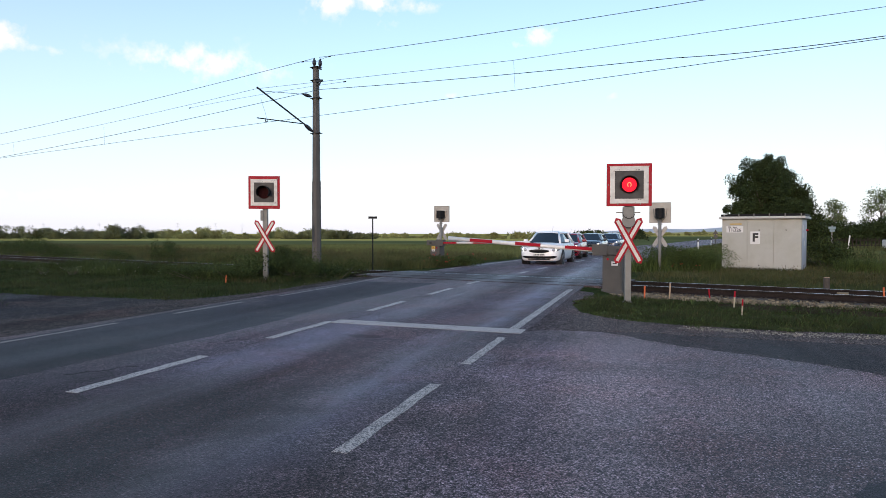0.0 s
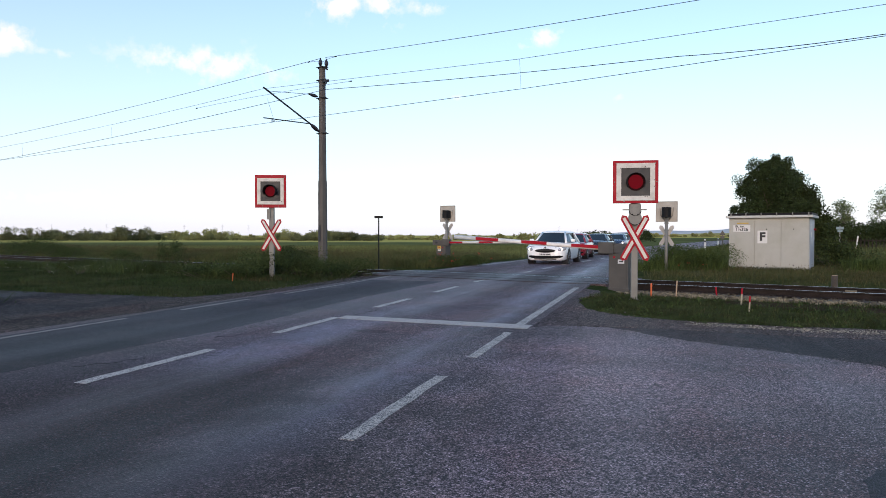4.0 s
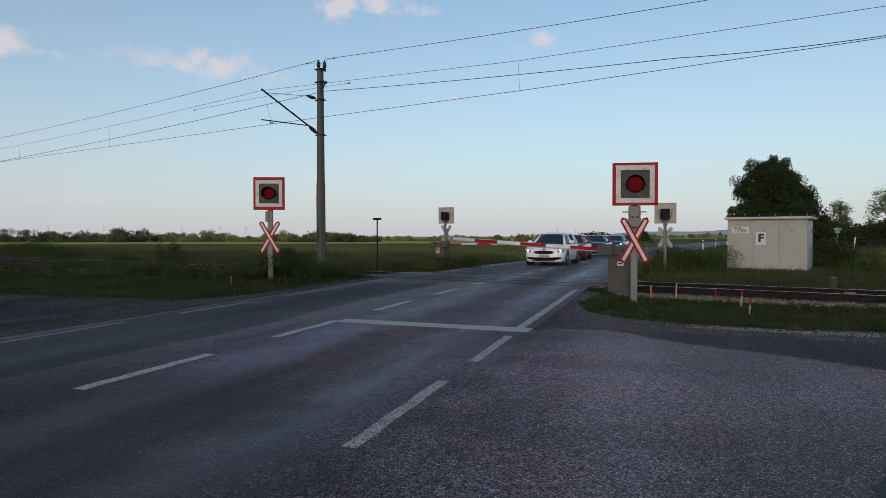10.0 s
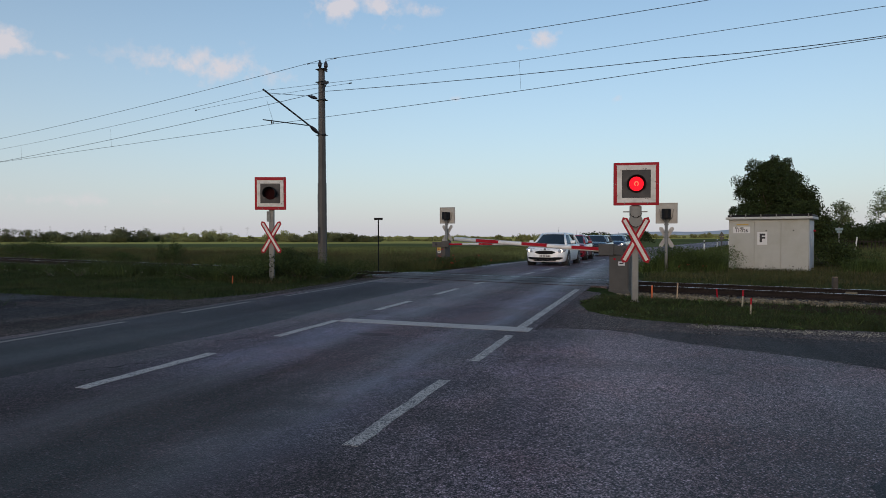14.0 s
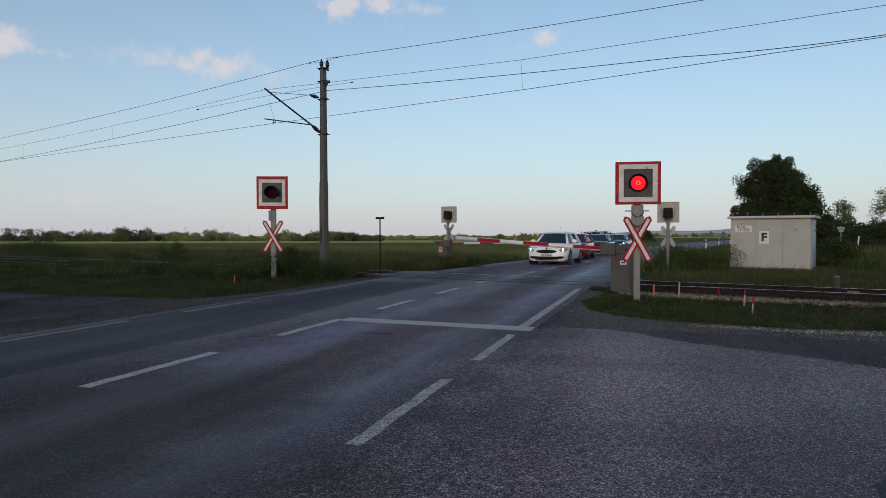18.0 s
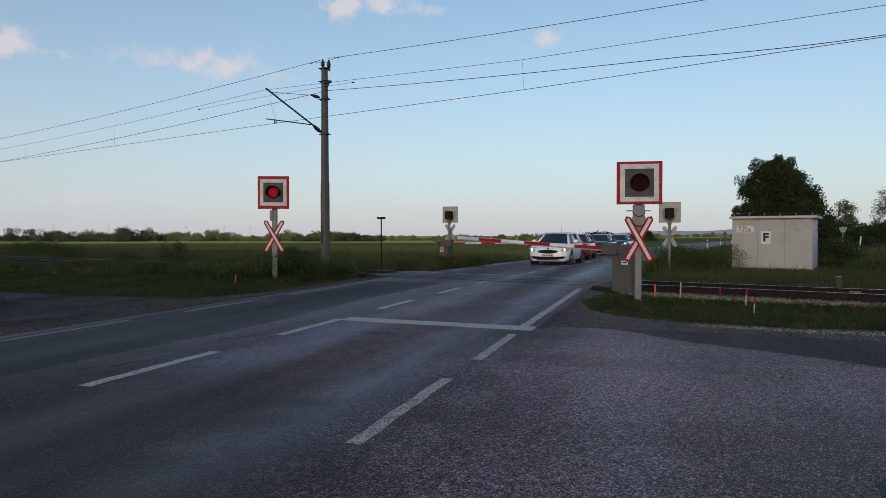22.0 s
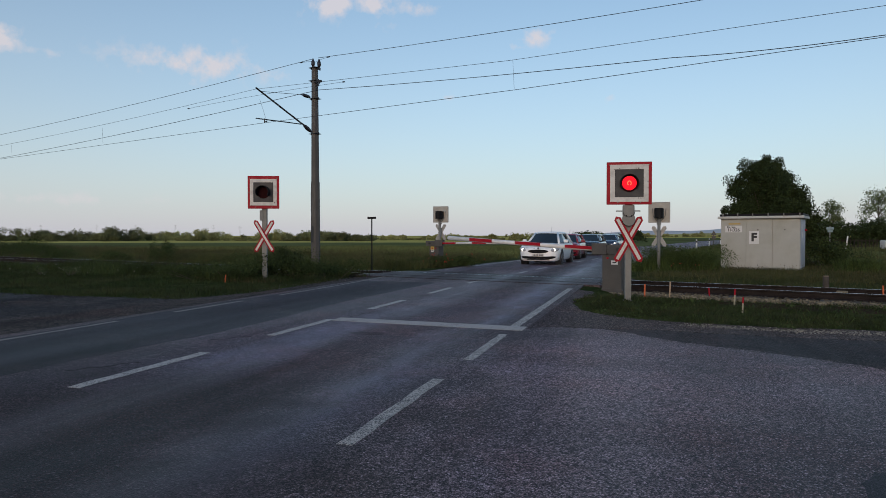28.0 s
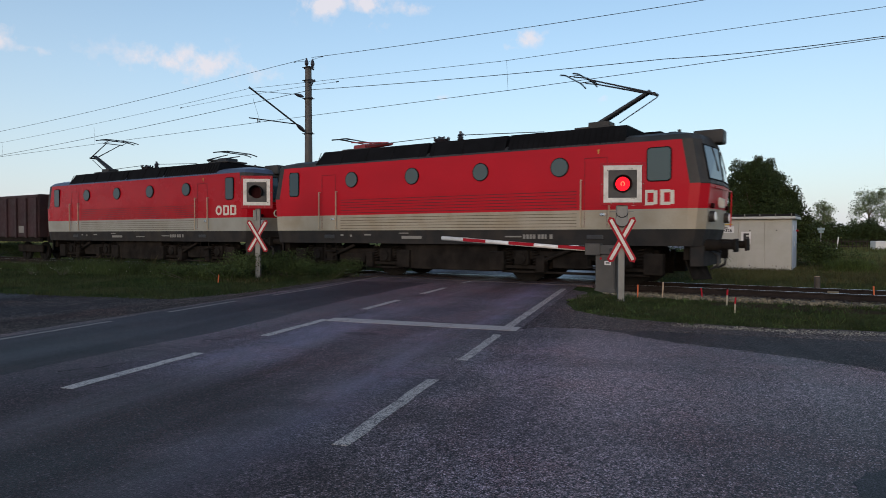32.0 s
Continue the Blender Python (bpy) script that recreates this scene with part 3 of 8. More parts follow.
def axis_v(u):
    return np.interp(u, (18, 22, 26, 30, 36.6, 44, 52, 70, 100, 137, 200, 300), (-4.75, -4.45, -4.2, -3.9, -3.0, -2.4, -1.5, 1.0, 6.0, 11.5, 24, 50))


def build_ground():
    near = np.arange(-40, 40.1, 0.5)
    far = np.geomspace(42, 3600, 26)
    xs = np.r_[-far[::-1], near, far]
    ys = np.r_[-far[::-1], np.arange(-40, 60.1, 0.5), np.geomspace(63, 3600, 28)]
    gx, gy = np.meshgrid(xs, ys)
    gz = ground_height(gx, gy)
    verts = np.stack([gx, gy, gz], -1).reshape(-1, 3)
    w = len(xs)
    i = (np.arange(len(ys) - 1)[:, None] * w + np.arange(w - 1)[None]).ravel()
    faces = np.stack([i, i + 1, i + w + 1, i + w], -1).tolist()
    ob = from_arrays("ground", verts.tolist(), faces, M["ground"], smooth=True)
    tagged(ob, "grassy verge and flat green crop field", "ground", kind="structure")


build_ground()

# ---- road, apron and lay-by ----
ROAD = thing("road", "two-lane worn grey asphalt country road", "road", kind="structure")


def build_road():
    us = np.r_[np.arange(-30, 60, 1.0), np.arange(60, 320, 5.0)]
    bm = bmesh.new()
    rows = []
    for u in us:
        c = axis_of_road(u)
        row = []
        for v, z in ((c - 3.42, -0.2), (c - 3.4, -0.003), (c - 1.6, -0.003), (c, -0.003), (c + 1.5, -0.003), (c + 3.08, -0.003), (c + 3.10, -0.2)):
            row.append(bm.verts.new((*road_xy(u, v), z)))
        rows.append(row)
    for a, b in zip(rows, rows[1:]):
        for k in range(6):
            bm.faces.new((a[k], a[k + 1], b[k + 1], b[k]))
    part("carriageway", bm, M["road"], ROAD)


def stripe(name, u0, v0, u1, v1, width, material, z=0.0):
    bm = bmesh.new()
    n = max(2, int(abs(u1 - u0) / 0.25))
    ring = []
    for k in range(n + 1):
        t = k / n
        u, v = u0 + (u1 - u0) * t, v0 + (v1 - v0) * t
        j = 0.008 * math.sin(u * 37.0 + v0)
        ring.append((road_xy(u, v - width / 2 + j), road_xy(u, v + width / 2 + j)))
    pts = [tuple(a) for a, b in ring] + [tuple(b) for a, b in ring[::-1]]
    slab(bm, pts, z - 0.012, z)
    return part(name, bm, material, ROAD)


def build_markings():
    for u0, u1 in ((1.0, 2.7), (4.42, 6.2), (7.5, 9.24), (10.72, 12.38), (14.0, 15.7)):
        stripe("centre_dash", u0, -4.76, u1, -4.76, 0.13, M["paint"])
    stripe("centre_dash", 17.3, -4.76, 18.5, -4.72, 0.13, M["paint"])
    for u0, u1 in ((22.3, 23.5), (25.0, 26.9), (28.6, 30.3), (32.2, 34.0), (36.0, 37.8), (39.8, 41.5)):
        stripe("centre_dash", u0, axis_of_road(u0) + 0.1, u1, axis_of_road(u1) + 0.1, 0.13, M["paint"])
    for u0, u1 in ((0.2, 2.2), (3.72, 5.68), (6.65, 8.5)):
        stripe("edge_dash", u0, -1.84, u1, -1.86, 0.108, M["paint_thin"])
    stripe("edge_line", 9.3, -1.87, 16.3, -1.88, 0.13, M["paint_thin"])
    for u0, u1 in ((6.0, 8.07), (9.3, 11.3), (12.6, 15.6)):
        stripe("edge_dash", u0, -7.76, u1, -7.78, 0.085, M["paint_edge"])
    stripe("edge_line", 15.7, -7.8, 19.2, -8.0, 0.09, M["paint_edge"])
    stripe("edge_line", 24.0, axis_of_road(24) - 3.15, 60, axis_of_road(60) - 3.15, 0.1, M["paint_thin"])
    bm = bmesh.new()
    a, b = np.array([-1.66, 10.12]), np.array([1.14, 8.98])
    slab(bm, [tuple(p) for p in (a, b, b + RU * 0.40, a + RU * 0.36)], -0.008, 0.001)
    part("stop_line", bm, M["paint_stop"], ROAD, "broad white stop line")


def ragged(pts, step=0.12, amount=0.05):
    """The outline broken up as a worn edge is, where it lies near the crossing."""
    out = []
    for (x0, y0), (x1, y1) in zip(pts, pts[1:] + pts[:1]):
        n = int(math.hypot(x1 - x0, y1 - y0) / step)
        out.append((x0, y0))
        if n > 1 and max(abs(x0), abs(x1)) < 14 and min(y0, y1) > -1:
            length = math.hypot(x1 - x0, y1 - y0)
            nx, ny = -(y1 - y0) / length, (x1 - x0) / length
            for k in range(1, n):
                x, y = x0 + (x1 - x0) * k / n, y0 + (y1 - y0) * k / n
                j = amount * (noise.noise((x * 1.3, y * 1.3, 2.0)) + 0.9 * noise.noise((x * 5.0, y * 5.0, 7.0)) + 0.5 * noise.noise((x * 13.0, y * 13.0, 4.0)))
                out.append((x + nx * j, y + ny * j))
    return out


def sheet(name, label, pts, z, material):
    bm = bmesh.new()
    pts = ragged(pts)
    slab(bm, pts, z - 0.25, z)
    bmesh.ops.triangulate(bm, faces=[f for f in bm.faces if len(f.verts) > 4])
    return tagged(part(name, bm, material, None), label, "pavement", kind="structure")


VERGE_R = [(2.86, 13.4), (2.52, 12.3), (2.45, 11.2), (2.72, 10.45), (3.1, 9.98), (3.5, 9.68), (4.14, 9.36), (4.77, 9.04), (5.44, 8.86), (5.95, 8.70), (8.2, 8.0), (12, 6.4), (22, 1.5)]
VERGE_L = [(-2.55, 20.4), (-3.2, 18.2), (-3.65, 16.6), (-4.17, 14.95), (-4.75, 14.0), (-5.3, 13.3), (-6.3, 13.5), (-8.4, 14.2), (-10.1, 14.9), (-14, 17.0), (-30, 26)]


def build_aprons():
    edge = [tuple(road_xy(u, -1.76)) for u in (-25, 0, 8.6)]
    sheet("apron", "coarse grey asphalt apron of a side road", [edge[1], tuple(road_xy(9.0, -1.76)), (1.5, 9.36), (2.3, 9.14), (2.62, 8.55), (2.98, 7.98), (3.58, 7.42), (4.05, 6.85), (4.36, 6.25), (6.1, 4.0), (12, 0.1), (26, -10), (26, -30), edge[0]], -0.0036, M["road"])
    sheet("tar_strip", "smooth darker asphalt strip of the side road", [tuple(road_xy(8.6, -1.76)), (1.5, 9.3), (2.9, 9.1), (4.2, 8.5), (5.6, 8.05), (8.0, 7.1), (12, 5.2), (26, -3), (26, -10.3), (12, 0.0), (6.0, 3.9), (4.2, 6.2), (3.9, 6.7), (3.4, 7.3), (2.2, 8.2)], -0.0046, M["tar"])
    sheet("gravel_edge", "loose pale gravel along the verge", [tuple(road_xy(9.0, -1.76)), (1.5, 9.34)] + [(2.9, 9.14), (4.2, 8.54), (5.6, 8.09), (8.0, 7.14), (12, 5.24), (26, -2.9), (26, 0.6)] + [(x + 0.05, y + 0.25) for x, y in VERGE_R[::-1][1:]] + [(3.45, 14.2), (3.6, 15.3), tuple(road_xy(16.2, -1.76)), tuple(road_xy(9.4, -1.76))], -0.0062, M["verge_grit"])
    left = [tuple(road_xy(u, -8.02)) for u in (19.6, 14, 8, 0, -25)]
    sheet("lay_by", "dusty gravel lay-by beside the road", left + [(-40, -25), (-40, 31)] + [(x, y + 0.3) for x, y in VERGE_L[::-1]], -0.0056, M["gravel"])


def build_patches():
    """Resurfaced strips of the left lane and old repairs."""
    def strip(u0, u1, v0, v1, seed, z, material, name, label):
        us = np.linspace(u0, u1, 24)
        a = [tuple(road_xy(u, v0 + 0.10 * math.sin(u * 0.9 + seed) + 0.04 * math.sin(u * 3.1 + seed))) for u in us]
        b = [tuple(road_xy(u, v1 + 0.10 * math.sin(u * 0.7 + 2 * seed) + 0.05 * math.sin(u * 2.7 + seed))) for u in us[::-1]]
        bm = bmesh.new()
        slab(bm, a + b, -0.03, z)
        part(name, bm, M[material], ROAD, label)
    strip(-20, 17.2, -7.95, -5.7, 1.0, -0.0018, "patch", "resurfaced_strip", "smooth dark resurfaced strip")


def build_corner_repair():
    bm = bmesh.new()
    slab(bm, ragged([(2.10, 3.18), (2.22, 3.44), (2.38, 3.58), (2.7, 3.72), (3.3, 3.6), (3.4, 2.6), (2.2, 2.6)], 0.06, 0.03), -0.03, -0.0016)
    part("dark_repair", bm, M["patch"], ROAD, "smooth dark repair patch")


def build_cracks():
    """Thin dark cracks beside the centre line and across the lane."""
    for n, (u0, v0, u1, v1) in enumerate(((4.95, -5.42, 5.5, -5.06), (6.9, -5.3, 7.4, -4.95), (9.6, -4.6, 10.4, -4.55))):
        pts = []
        for k in range(14):
            q = k / 13
            pts.append((u0 + (u1 - u0) * q + 0.03 * math.sin(9 * q + n), v0 + (v1 - v0) * q + 0.035 * math.sin(14 * q + 2 * n) + 0.02 * math.sin(31 * q)))
        bm = bmesh.new()
        side = 0.004 if abs(u1 - u0) > abs(v1 - v0) else 0.0
        a = [tuple(road_xy(u, v - side)) for u, v in pts]
        b = [tuple(road_xy(u + (0.014 if side == 0 else 0), v + side)) for u, v in pts[::-1]]
        slab(bm, a + b, -0.01, -0.0006)
        part("crack", bm, M["tar_line"], ROAD, "thin dark crack in the asphalt")


M["tar_line"] = mat("dark_crack", (0.014, 0.012, 0.012), 0.9, 0, 0.2)
build_road()
build_cracks()
build_patches()
build_corner_repair()
build_markings()
build_aprons()

# ---- the track ----
TRK = thing("railway_track", "single rusty railway track with polished rail heads", "railway track", pose(*(TN * TRACK), RAIL_Z, 0, 0, TRACK_YAW), kind="structure")


def build_track():
    # in the track's frame: x along, y to the far side
    prof = [(-0.0625, -0.16), (-0.0625, -0.148), (-0.012, -0.13), (-0.012, -0.045), (-0.034, -0.036), (-0.034, -0.004), (-0.027, 0.0),
            (0.027, 0.0), (0.034, -0.004), (0.034, -0.036), (0.012, -0.045), (0.012, -0.13), (0.0625, -0.148), (0.0625, -0.16)]
    for y in (-0.7525, 0.7525):
        bm = bmesh.new()
        ends = [[bm.verts.new((x, y + a, z)) for a, z in prof] for x in (-140, -13.4, -6.8, 60)]
        for e0, e1 in zip(ends, ends[1:]):
            for k in range(len(prof)):
                bm.faces.new((e0[k], e0[(k + 1) % len(prof)], e1[(k + 1) % len(prof)], e1[k]))
        bmesh.ops.recalc_face_normals(bm, faces=bm.faces[:])
        rail = part("rail", bm, M["rail"], TRK)
        for x0, x1 in ((-140, 60),) if y > 0 else ((-140, -14.0), (-6.2, 60)):
            bm = bmesh.new()
            box(bm, (x0, y - 0.026, -0.003), (x1, y + 0.026, 0.0012))
            part("rail_head", bm, M["rail_top"], rail, "polished bright running surface")
    bm = bmesh.new()
    box(bm, (-0.13, -1.3, -0.31), (0.13, 1.3, -0.162), bevel=0.012)
    me = bpy.data.meshes.new("sleeper")
    bm.to_mesh(me)
    bm.free()
    me.materials.append(M["sleeper"])
    for x in np.r_[np.arange(-6.0, 9.0, 0.63), np.arange(-34, -14, 0.63)]:
        ob = new("sleeper", me)
        ob.parent = TRK
        ob.matrix_local = pose(x, rng.uniform(-0.03, 0.03), 0, 0, 0, rng.uniform(-1, 1))
        # rail fastenings
    bm = bmesh.new()
    for y in (-0.7525, 0.7525):
        for side in (-1, 1):
            box(bm, (-0.06, y + side * 0.09 - 0.03, -0.165), (0.06, y + side * 0.09 + 0.03, -0.125), bevel=0.008)
    me = bpy.data.meshes.new("rail_clip")
    bm.to_mesh(me)
    bm.free()
    me.materials.append(M["rail"])
    for x in np.arange(-6.0, 9.0, 0.63):
        ob = new("rail_clip", me)
        ob.parent = TRK
        ob.matrix_local = pose(x, 0, 0)
    # flangeways and the dark joints of the crossing deck
    for name, y0, y1 in (("flangeway", 0.675, 0.715), ("flangeway", -0.715, -0.675), ("deck_joint", -1.62, -1.50), ("deck_joint", 1.46, 1.54)):
        bm = bmesh.new()
        box(bm, (-13.7, y0, -0.05), (-6.6, y1, 0.0 if abs(y0) > 1 else -0.004))
        part(name, bm, M["black"] if abs(y0) < 1 else M["deck"], TRK)
    for name, y0, y1 in (("crossing_deck", -0.665, 0.665), ("crossing_deck", -1.48, -0.80), ("crossing_deck", 0.80, 1.45)):
        bm = bmesh.new()
        box(bm, (-14.3, y0, -0.12), (-6.0, y1, -0.003), bevel=0.01)
        part(name, bm, M["deck"], TRK, "dark worn asphalt infill between the rails")


def stones(name, label, pts, size, material, z):
    """Loose stones: eight-cornered lumps, each pushed out of shape."""
    n = len(pts)
    cube = np.array([(x, y, zz) for x in (-1, 1) for y in (-1, 1) for zz in (-1, 1)], float) * 0.5
    quads = np.array([(0, 1, 3, 2), (4, 6, 7, 5), (0, 4, 5, 1), (2, 3, 7, 6), (0, 2, 6, 4), (1, 5, 7, 3)])
    sz = rng.uniform(0.6, 1.4, (n, 1, 3)) * size
    v = (cube[None] + rng.uniform(-0.2, 0.2, (n, 8, 3))) * sz
    a, b = rng.uniform(0, 6.28, n), rng.uniform(-0.6, 0.6, n)
    ca, sa, cb, sb = np.cos(a)[:, None], np.sin(a)[:, None], np.cos(b)[:, None], np.sin(b)[:, None]
    x, y, zz = v[..., 0] * ca - v[..., 1] * sa, v[..., 0] * sa + v[..., 1] * ca, v[..., 2]
    y, zz = y * cb - zz * sb, y * sb + zz * cb
    zb = z(pts) if callable(z) else np.full(n, z)
    verts = np.stack([x + pts[:, :1], y + pts[:, 1:2], zz + zb[:, None]], -1).reshape(-1, 3)
    faces = (quads[None] + 8 * np.arange(n)[:, None, None]).reshape(-1, 4)
    ob = from_arrays(name, verts.tolist(), faces.tolist(), material)
    return tagged(ob, label, "stones", kind="stuff")


def gh(p):
    return ground_height(p[:, 0], p[:, 1])


def build_ballast():
    bm = bmesh.new()
    for s0, s1 in ((-6.3, 60), (-140, -13.9)):
        pts = [(s0, -2.3, -0.3), (s1, -2.3, -0.3), (s1, -1.7, -0.2), (s0, -1.7, -0.2)]
        quad = [[bm.verts.new((s, y, z)) for s in (s0, s1)] for y, z in ((-2.7, -0.27), (-1.6, -0.215), (1.6, -0.215), (2.7, -0.27))]
        for p, q in zip(quad, quad[1:]):
            bm.faces.new((p[0], p[1], q[1], q[0]))
    part("ballast_bed", bm, M["bed"], TRK)
    s, lat = rng.uniform(-6.4, 8.5, 15000), rng.uniform(-2.6, 3.75, 15000)
    lat = np.minimum(lat, 3.9 - 0.08 * np.maximum(0, s + 3) - rng.uniform(0, 0.4, 15000))
    p = TN * (TRACK - lat[:, None]) + TD * s[:, None]
    keep = np.abs(np.abs(lat) - 0.7525) > 0.1
    z_of = lambda q: np.maximum(RAIL_Z - 0.19, gh(q) + 0.005) + rng.uniform(-0.015, 0.02, len(q))
    outer = keep & (lat > 1.15)
    outer &= s > -5.4 + 0.5 * (lat > 2.6)
    stones("ballast", "grey and tan crushed stone ballast beside the rail", p[outer], 0.048, M["ballast"], z_of)
    stones("ballast", "dark oily ballast between the rails", p[keep & (lat <= 1.15)], 0.05, M["dark_ballast"], z_of)
    # loose grit along the verge edges
    e = np.array(VERGE_R[2:])
    k = rng.uniform(0, len(e) - 1.001, 1500)
    i = k.astype(int)
    q = e[i] + (e[i + 1] - e[i]) * (k - i)[:, None] + rng.normal(0, 0.22, (1500, 2)) - np.array([0.05, 0.22])
    stones("loose_grit", "loose grey grit along the apron's edge", q[q[:, 1] > 4], 0.014, M["grit"], -0.016)
    k = rng.uniform(0, 1, 1000)
    q = np.stack([3.6 + 4.6 * k, np.interp(3.6 + 4.6 * k, [x for x, y in VERGE_R[5:]], [y for x, y in VERGE_R[5:]]) - 0.09], -1) + rng.normal(0, 0.10, (1000, 2))
    stones("loose_grit", "pale limestone grit under the verge's edge", q, 0.013, M["pale_grit"], -0.006)
    for line, count, spread in (((2.3, 9.0), (2.62, 8.55), (2.98, 7.98), (3.58, 7.42), (4.05, 6.85), (4.36, 6.25), (6.1, 4.0)), 260, 0.06), (((2.4, 9.2), (2.9, 9.12), (4.2, 8.52), (5.6, 8.07), (8.0, 7.12)), 420, 0.16):
        e = np.array(line)
        k = rng.uniform(0, len(e) - 1.001, count)
        i = k.astype(int)
        q = e[i] + (e[i + 1] - e[i]) * (k - i)[:, None] + rng.normal(0, spread, (count, 2))
        stones("loose_grit", "loose pale grit beside the smooth strip", q, 0.009, M["grit"], -0.003)
    e = np.array(VERGE_L)
    k = rng.uniform(0, len(e) - 2.001, 1500)
    i = k.astype(int)
    q = e[i] + (e[i + 1] - e[i]) * (k - i)[:, None] + rng.normal(0, 0.35, (1500, 2)) + np.array([0.1, -0.4])
    stones("loose_grit", "loose grey grit on the lay-by", q, 0.015, M["grit"], -0.012)


build_track()
build_ballast()


# ---- grass and weeds ----
WAVES = rng.normal(0, 1, (9, 2))
PHASES = rng.uniform(0, 6.28, 9)


def clumps(pts, size):
    """An uneven pattern from 0 to 1 over the ground, its lumps about size metres wide."""
    f = np.sin(pts @ (WAVES * 2.6 / size).T + PHASES + 1.3 * np.sin(pts @ WAVES[::-1].T * 1.1 / size))
    return np.clip(0.5 + f.sum(1) / 7.0, 0, 1)


def blades(name, label, pts, height, width, material, lean=0.35, z=None, category="grass", clump=0.0, cap=None):
    """Single blades; with clump their height rises and falls over patches of that size, and cap gives the tallest by place."""
    n = len(pts)
    a, h = rng.uniform(0, 6.28, n), height * rng.uniform(0.45, 1.25, n)
    if clump:
        h *= 0.35 + 0.75 * clumps(pts, clump) + 0.35 * clumps(pts[:, ::-1] + 31, clump * 0.35)
    if cap is not None:
        h = np.minimum(h, cap(pts) * rng.uniform(0.6, 1.0, n))
    zb = gh(pts) - 0.01 if z is None else np.full(n, z)
    d = np.stack([np.cos(a), np.sin(a)], -1)
    tilt = (rng.normal(0, lean, (n, 2)) + np.array([0.06, -0.02])) * h[:, None]
    w = width * rng.uniform(0.6, 1.3, n)[:, None] * d * 0.5
    base = np.c_[pts, zb]
    mid = np.c_[pts + tilt * 0.35, zb + h * 0.6]
    tip = np.c_[pts + tilt, zb + h * (1 - 0.25 * np.minimum(1, np.hypot(tilt[:, 0], tilt[:, 1]) / h))]
    w3 = np.c_[w, np.zeros(n)]
    v = np.stack([base - w3, base + w3, mid + w3 * 0.8, mid - w3 * 0.8, tip], 1).reshape(-1, 3)
    o = 5 * np.arange(n)[:, None]
    faces = (o + np.array([[0, 1, 2, 3]])).tolist() + (o + np.array([[3, 2, 4]])).tolist()
    ob = from_arrays(name, v.tolist(), faces, material)
    return tagged(ob, label, category, kind="stuff")


def stalks(name, label, pts, height, material, cap=None):
    """Flowering grass: a bent thin stem with a loose seed head."""
    n = len(pts)
    h = height * rng.uniform(0.6, 1.2, n)
    if cap is not None:
        h = np.minimum(h, cap(pts) * rng.uniform(0.7, 1.25, n))
    zb = gh(pts) - 0.01
    a = rng.uniform(0, 6.28, n)
    side = np.c_[np.cos(a), np.sin(a), np.zeros(n)]
    lean = np.c_[rng.normal(0.10, 0.16, (n, 2)) * h[:, None], np.zeros(n)]
    foot = np.c_[pts, zb]
    neck = foot + lean * 0.6 + np.c_[np.zeros((n, 2)), h * 0.76]
    top = foot + lean * 1.25 + np.c_[np.zeros((n, 2)), h]
    half = (neck + top) / 2
    w = 0.0022 * side
    q = (0.004 + 0.006 * rng.uniform(0, 1, n))[:, None] * side
    r = np.cross(side, np.array([0.0, 0, 1])) * np.linalg.norm(q, axis=1)[:, None]
    v = np.stack([foot - w, foot + w, neck + w, neck - w, half + q, half - q, half + r, half - r, top], 1).reshape(-1, 3)
    o = 9 * np.arange(n)[:, None]
    faces = np.concatenate([o + np.array([[0, 1, 2, 3]]), o + np.array([[3, 4, 8, 5]]), o + np.array([[3, 6, 8, 7]])]).tolist()
    ob = from_arrays(name, v.tolist(), faces, material)
    return tagged(ob, label, "grass", kind="stuff")


def leaf_cloud(centres, radii, count, size, squash=1.0, shell=0.55):
    """Leaves as small bent diamonds in rounded lumps: vertices and faces."""
    k = rng.integers(0, len(centres), count)
    d = rng.normal(0, 1, (count, 3))
    d /= np.linalg.norm(d, axis=1)[:, None]
    r = rng.uniform(shell ** 3, 1.0, count) ** (1 / 3) * rng.uniform(0.8, 1.12, count)
    c = centres[k] + d * r[:, None] * radii[k] * np.array([1, 1, squash])
    a = rng.normal(0, 1, (count, 3))
    a /= np.linalg.norm(a, axis=1)[:, None]
    b = np.cross(a, rng.normal(0, 1, (count, 3)))
    b /= np.linalg.norm(b, axis=1)[:, None] + 1e-9
    s = size * rng.uniform(0.6, 1.4, (count, 1))
    v = np.stack([c - a * s, c + b * s * 0.45, c + a * s, c - b * s * 0.45], 1).reshape(-1, 3)
    return v, (4 * np.arange(count)[:, None] + np.arange(4)[None]).tolist()


def verge_poly_left():
    return VERGE_L + [tuple(track_xy(-60, 2.5)), tuple(track_xy(-14.2, 2.5))]


def low_by_track(p):
    """The tallest growth that leaves the rails in sight, on the near side left of the road."""
    lat, s = TRACK - p @ TN, p @ TD
    open_view = (s < -27) | (s > -15.9)
    return np.where(open_view & (lat > 0), np.maximum(0.05, 0.058 * lat), 9.0)


def from_edge(p):
    """Distance from the apron's edge of the right verge."""
    best = np.full(len(p), 9.0)
    for a, b in zip(VERGE_R, VERGE_R[1:]):
        a, d = np.array(a), np.array(b) - np.array(a)
        k = np.clip((p - a) @ d / (d @ d), 0, 1)
        best = np.minimum(best, np.hypot(*(p - a - k[:, None] * d).T))
    return best


def low_at_edge(p):
    """Grass worn short where wheels run over the edge."""
    return 0.025 + 0.30 * from_edge(p)


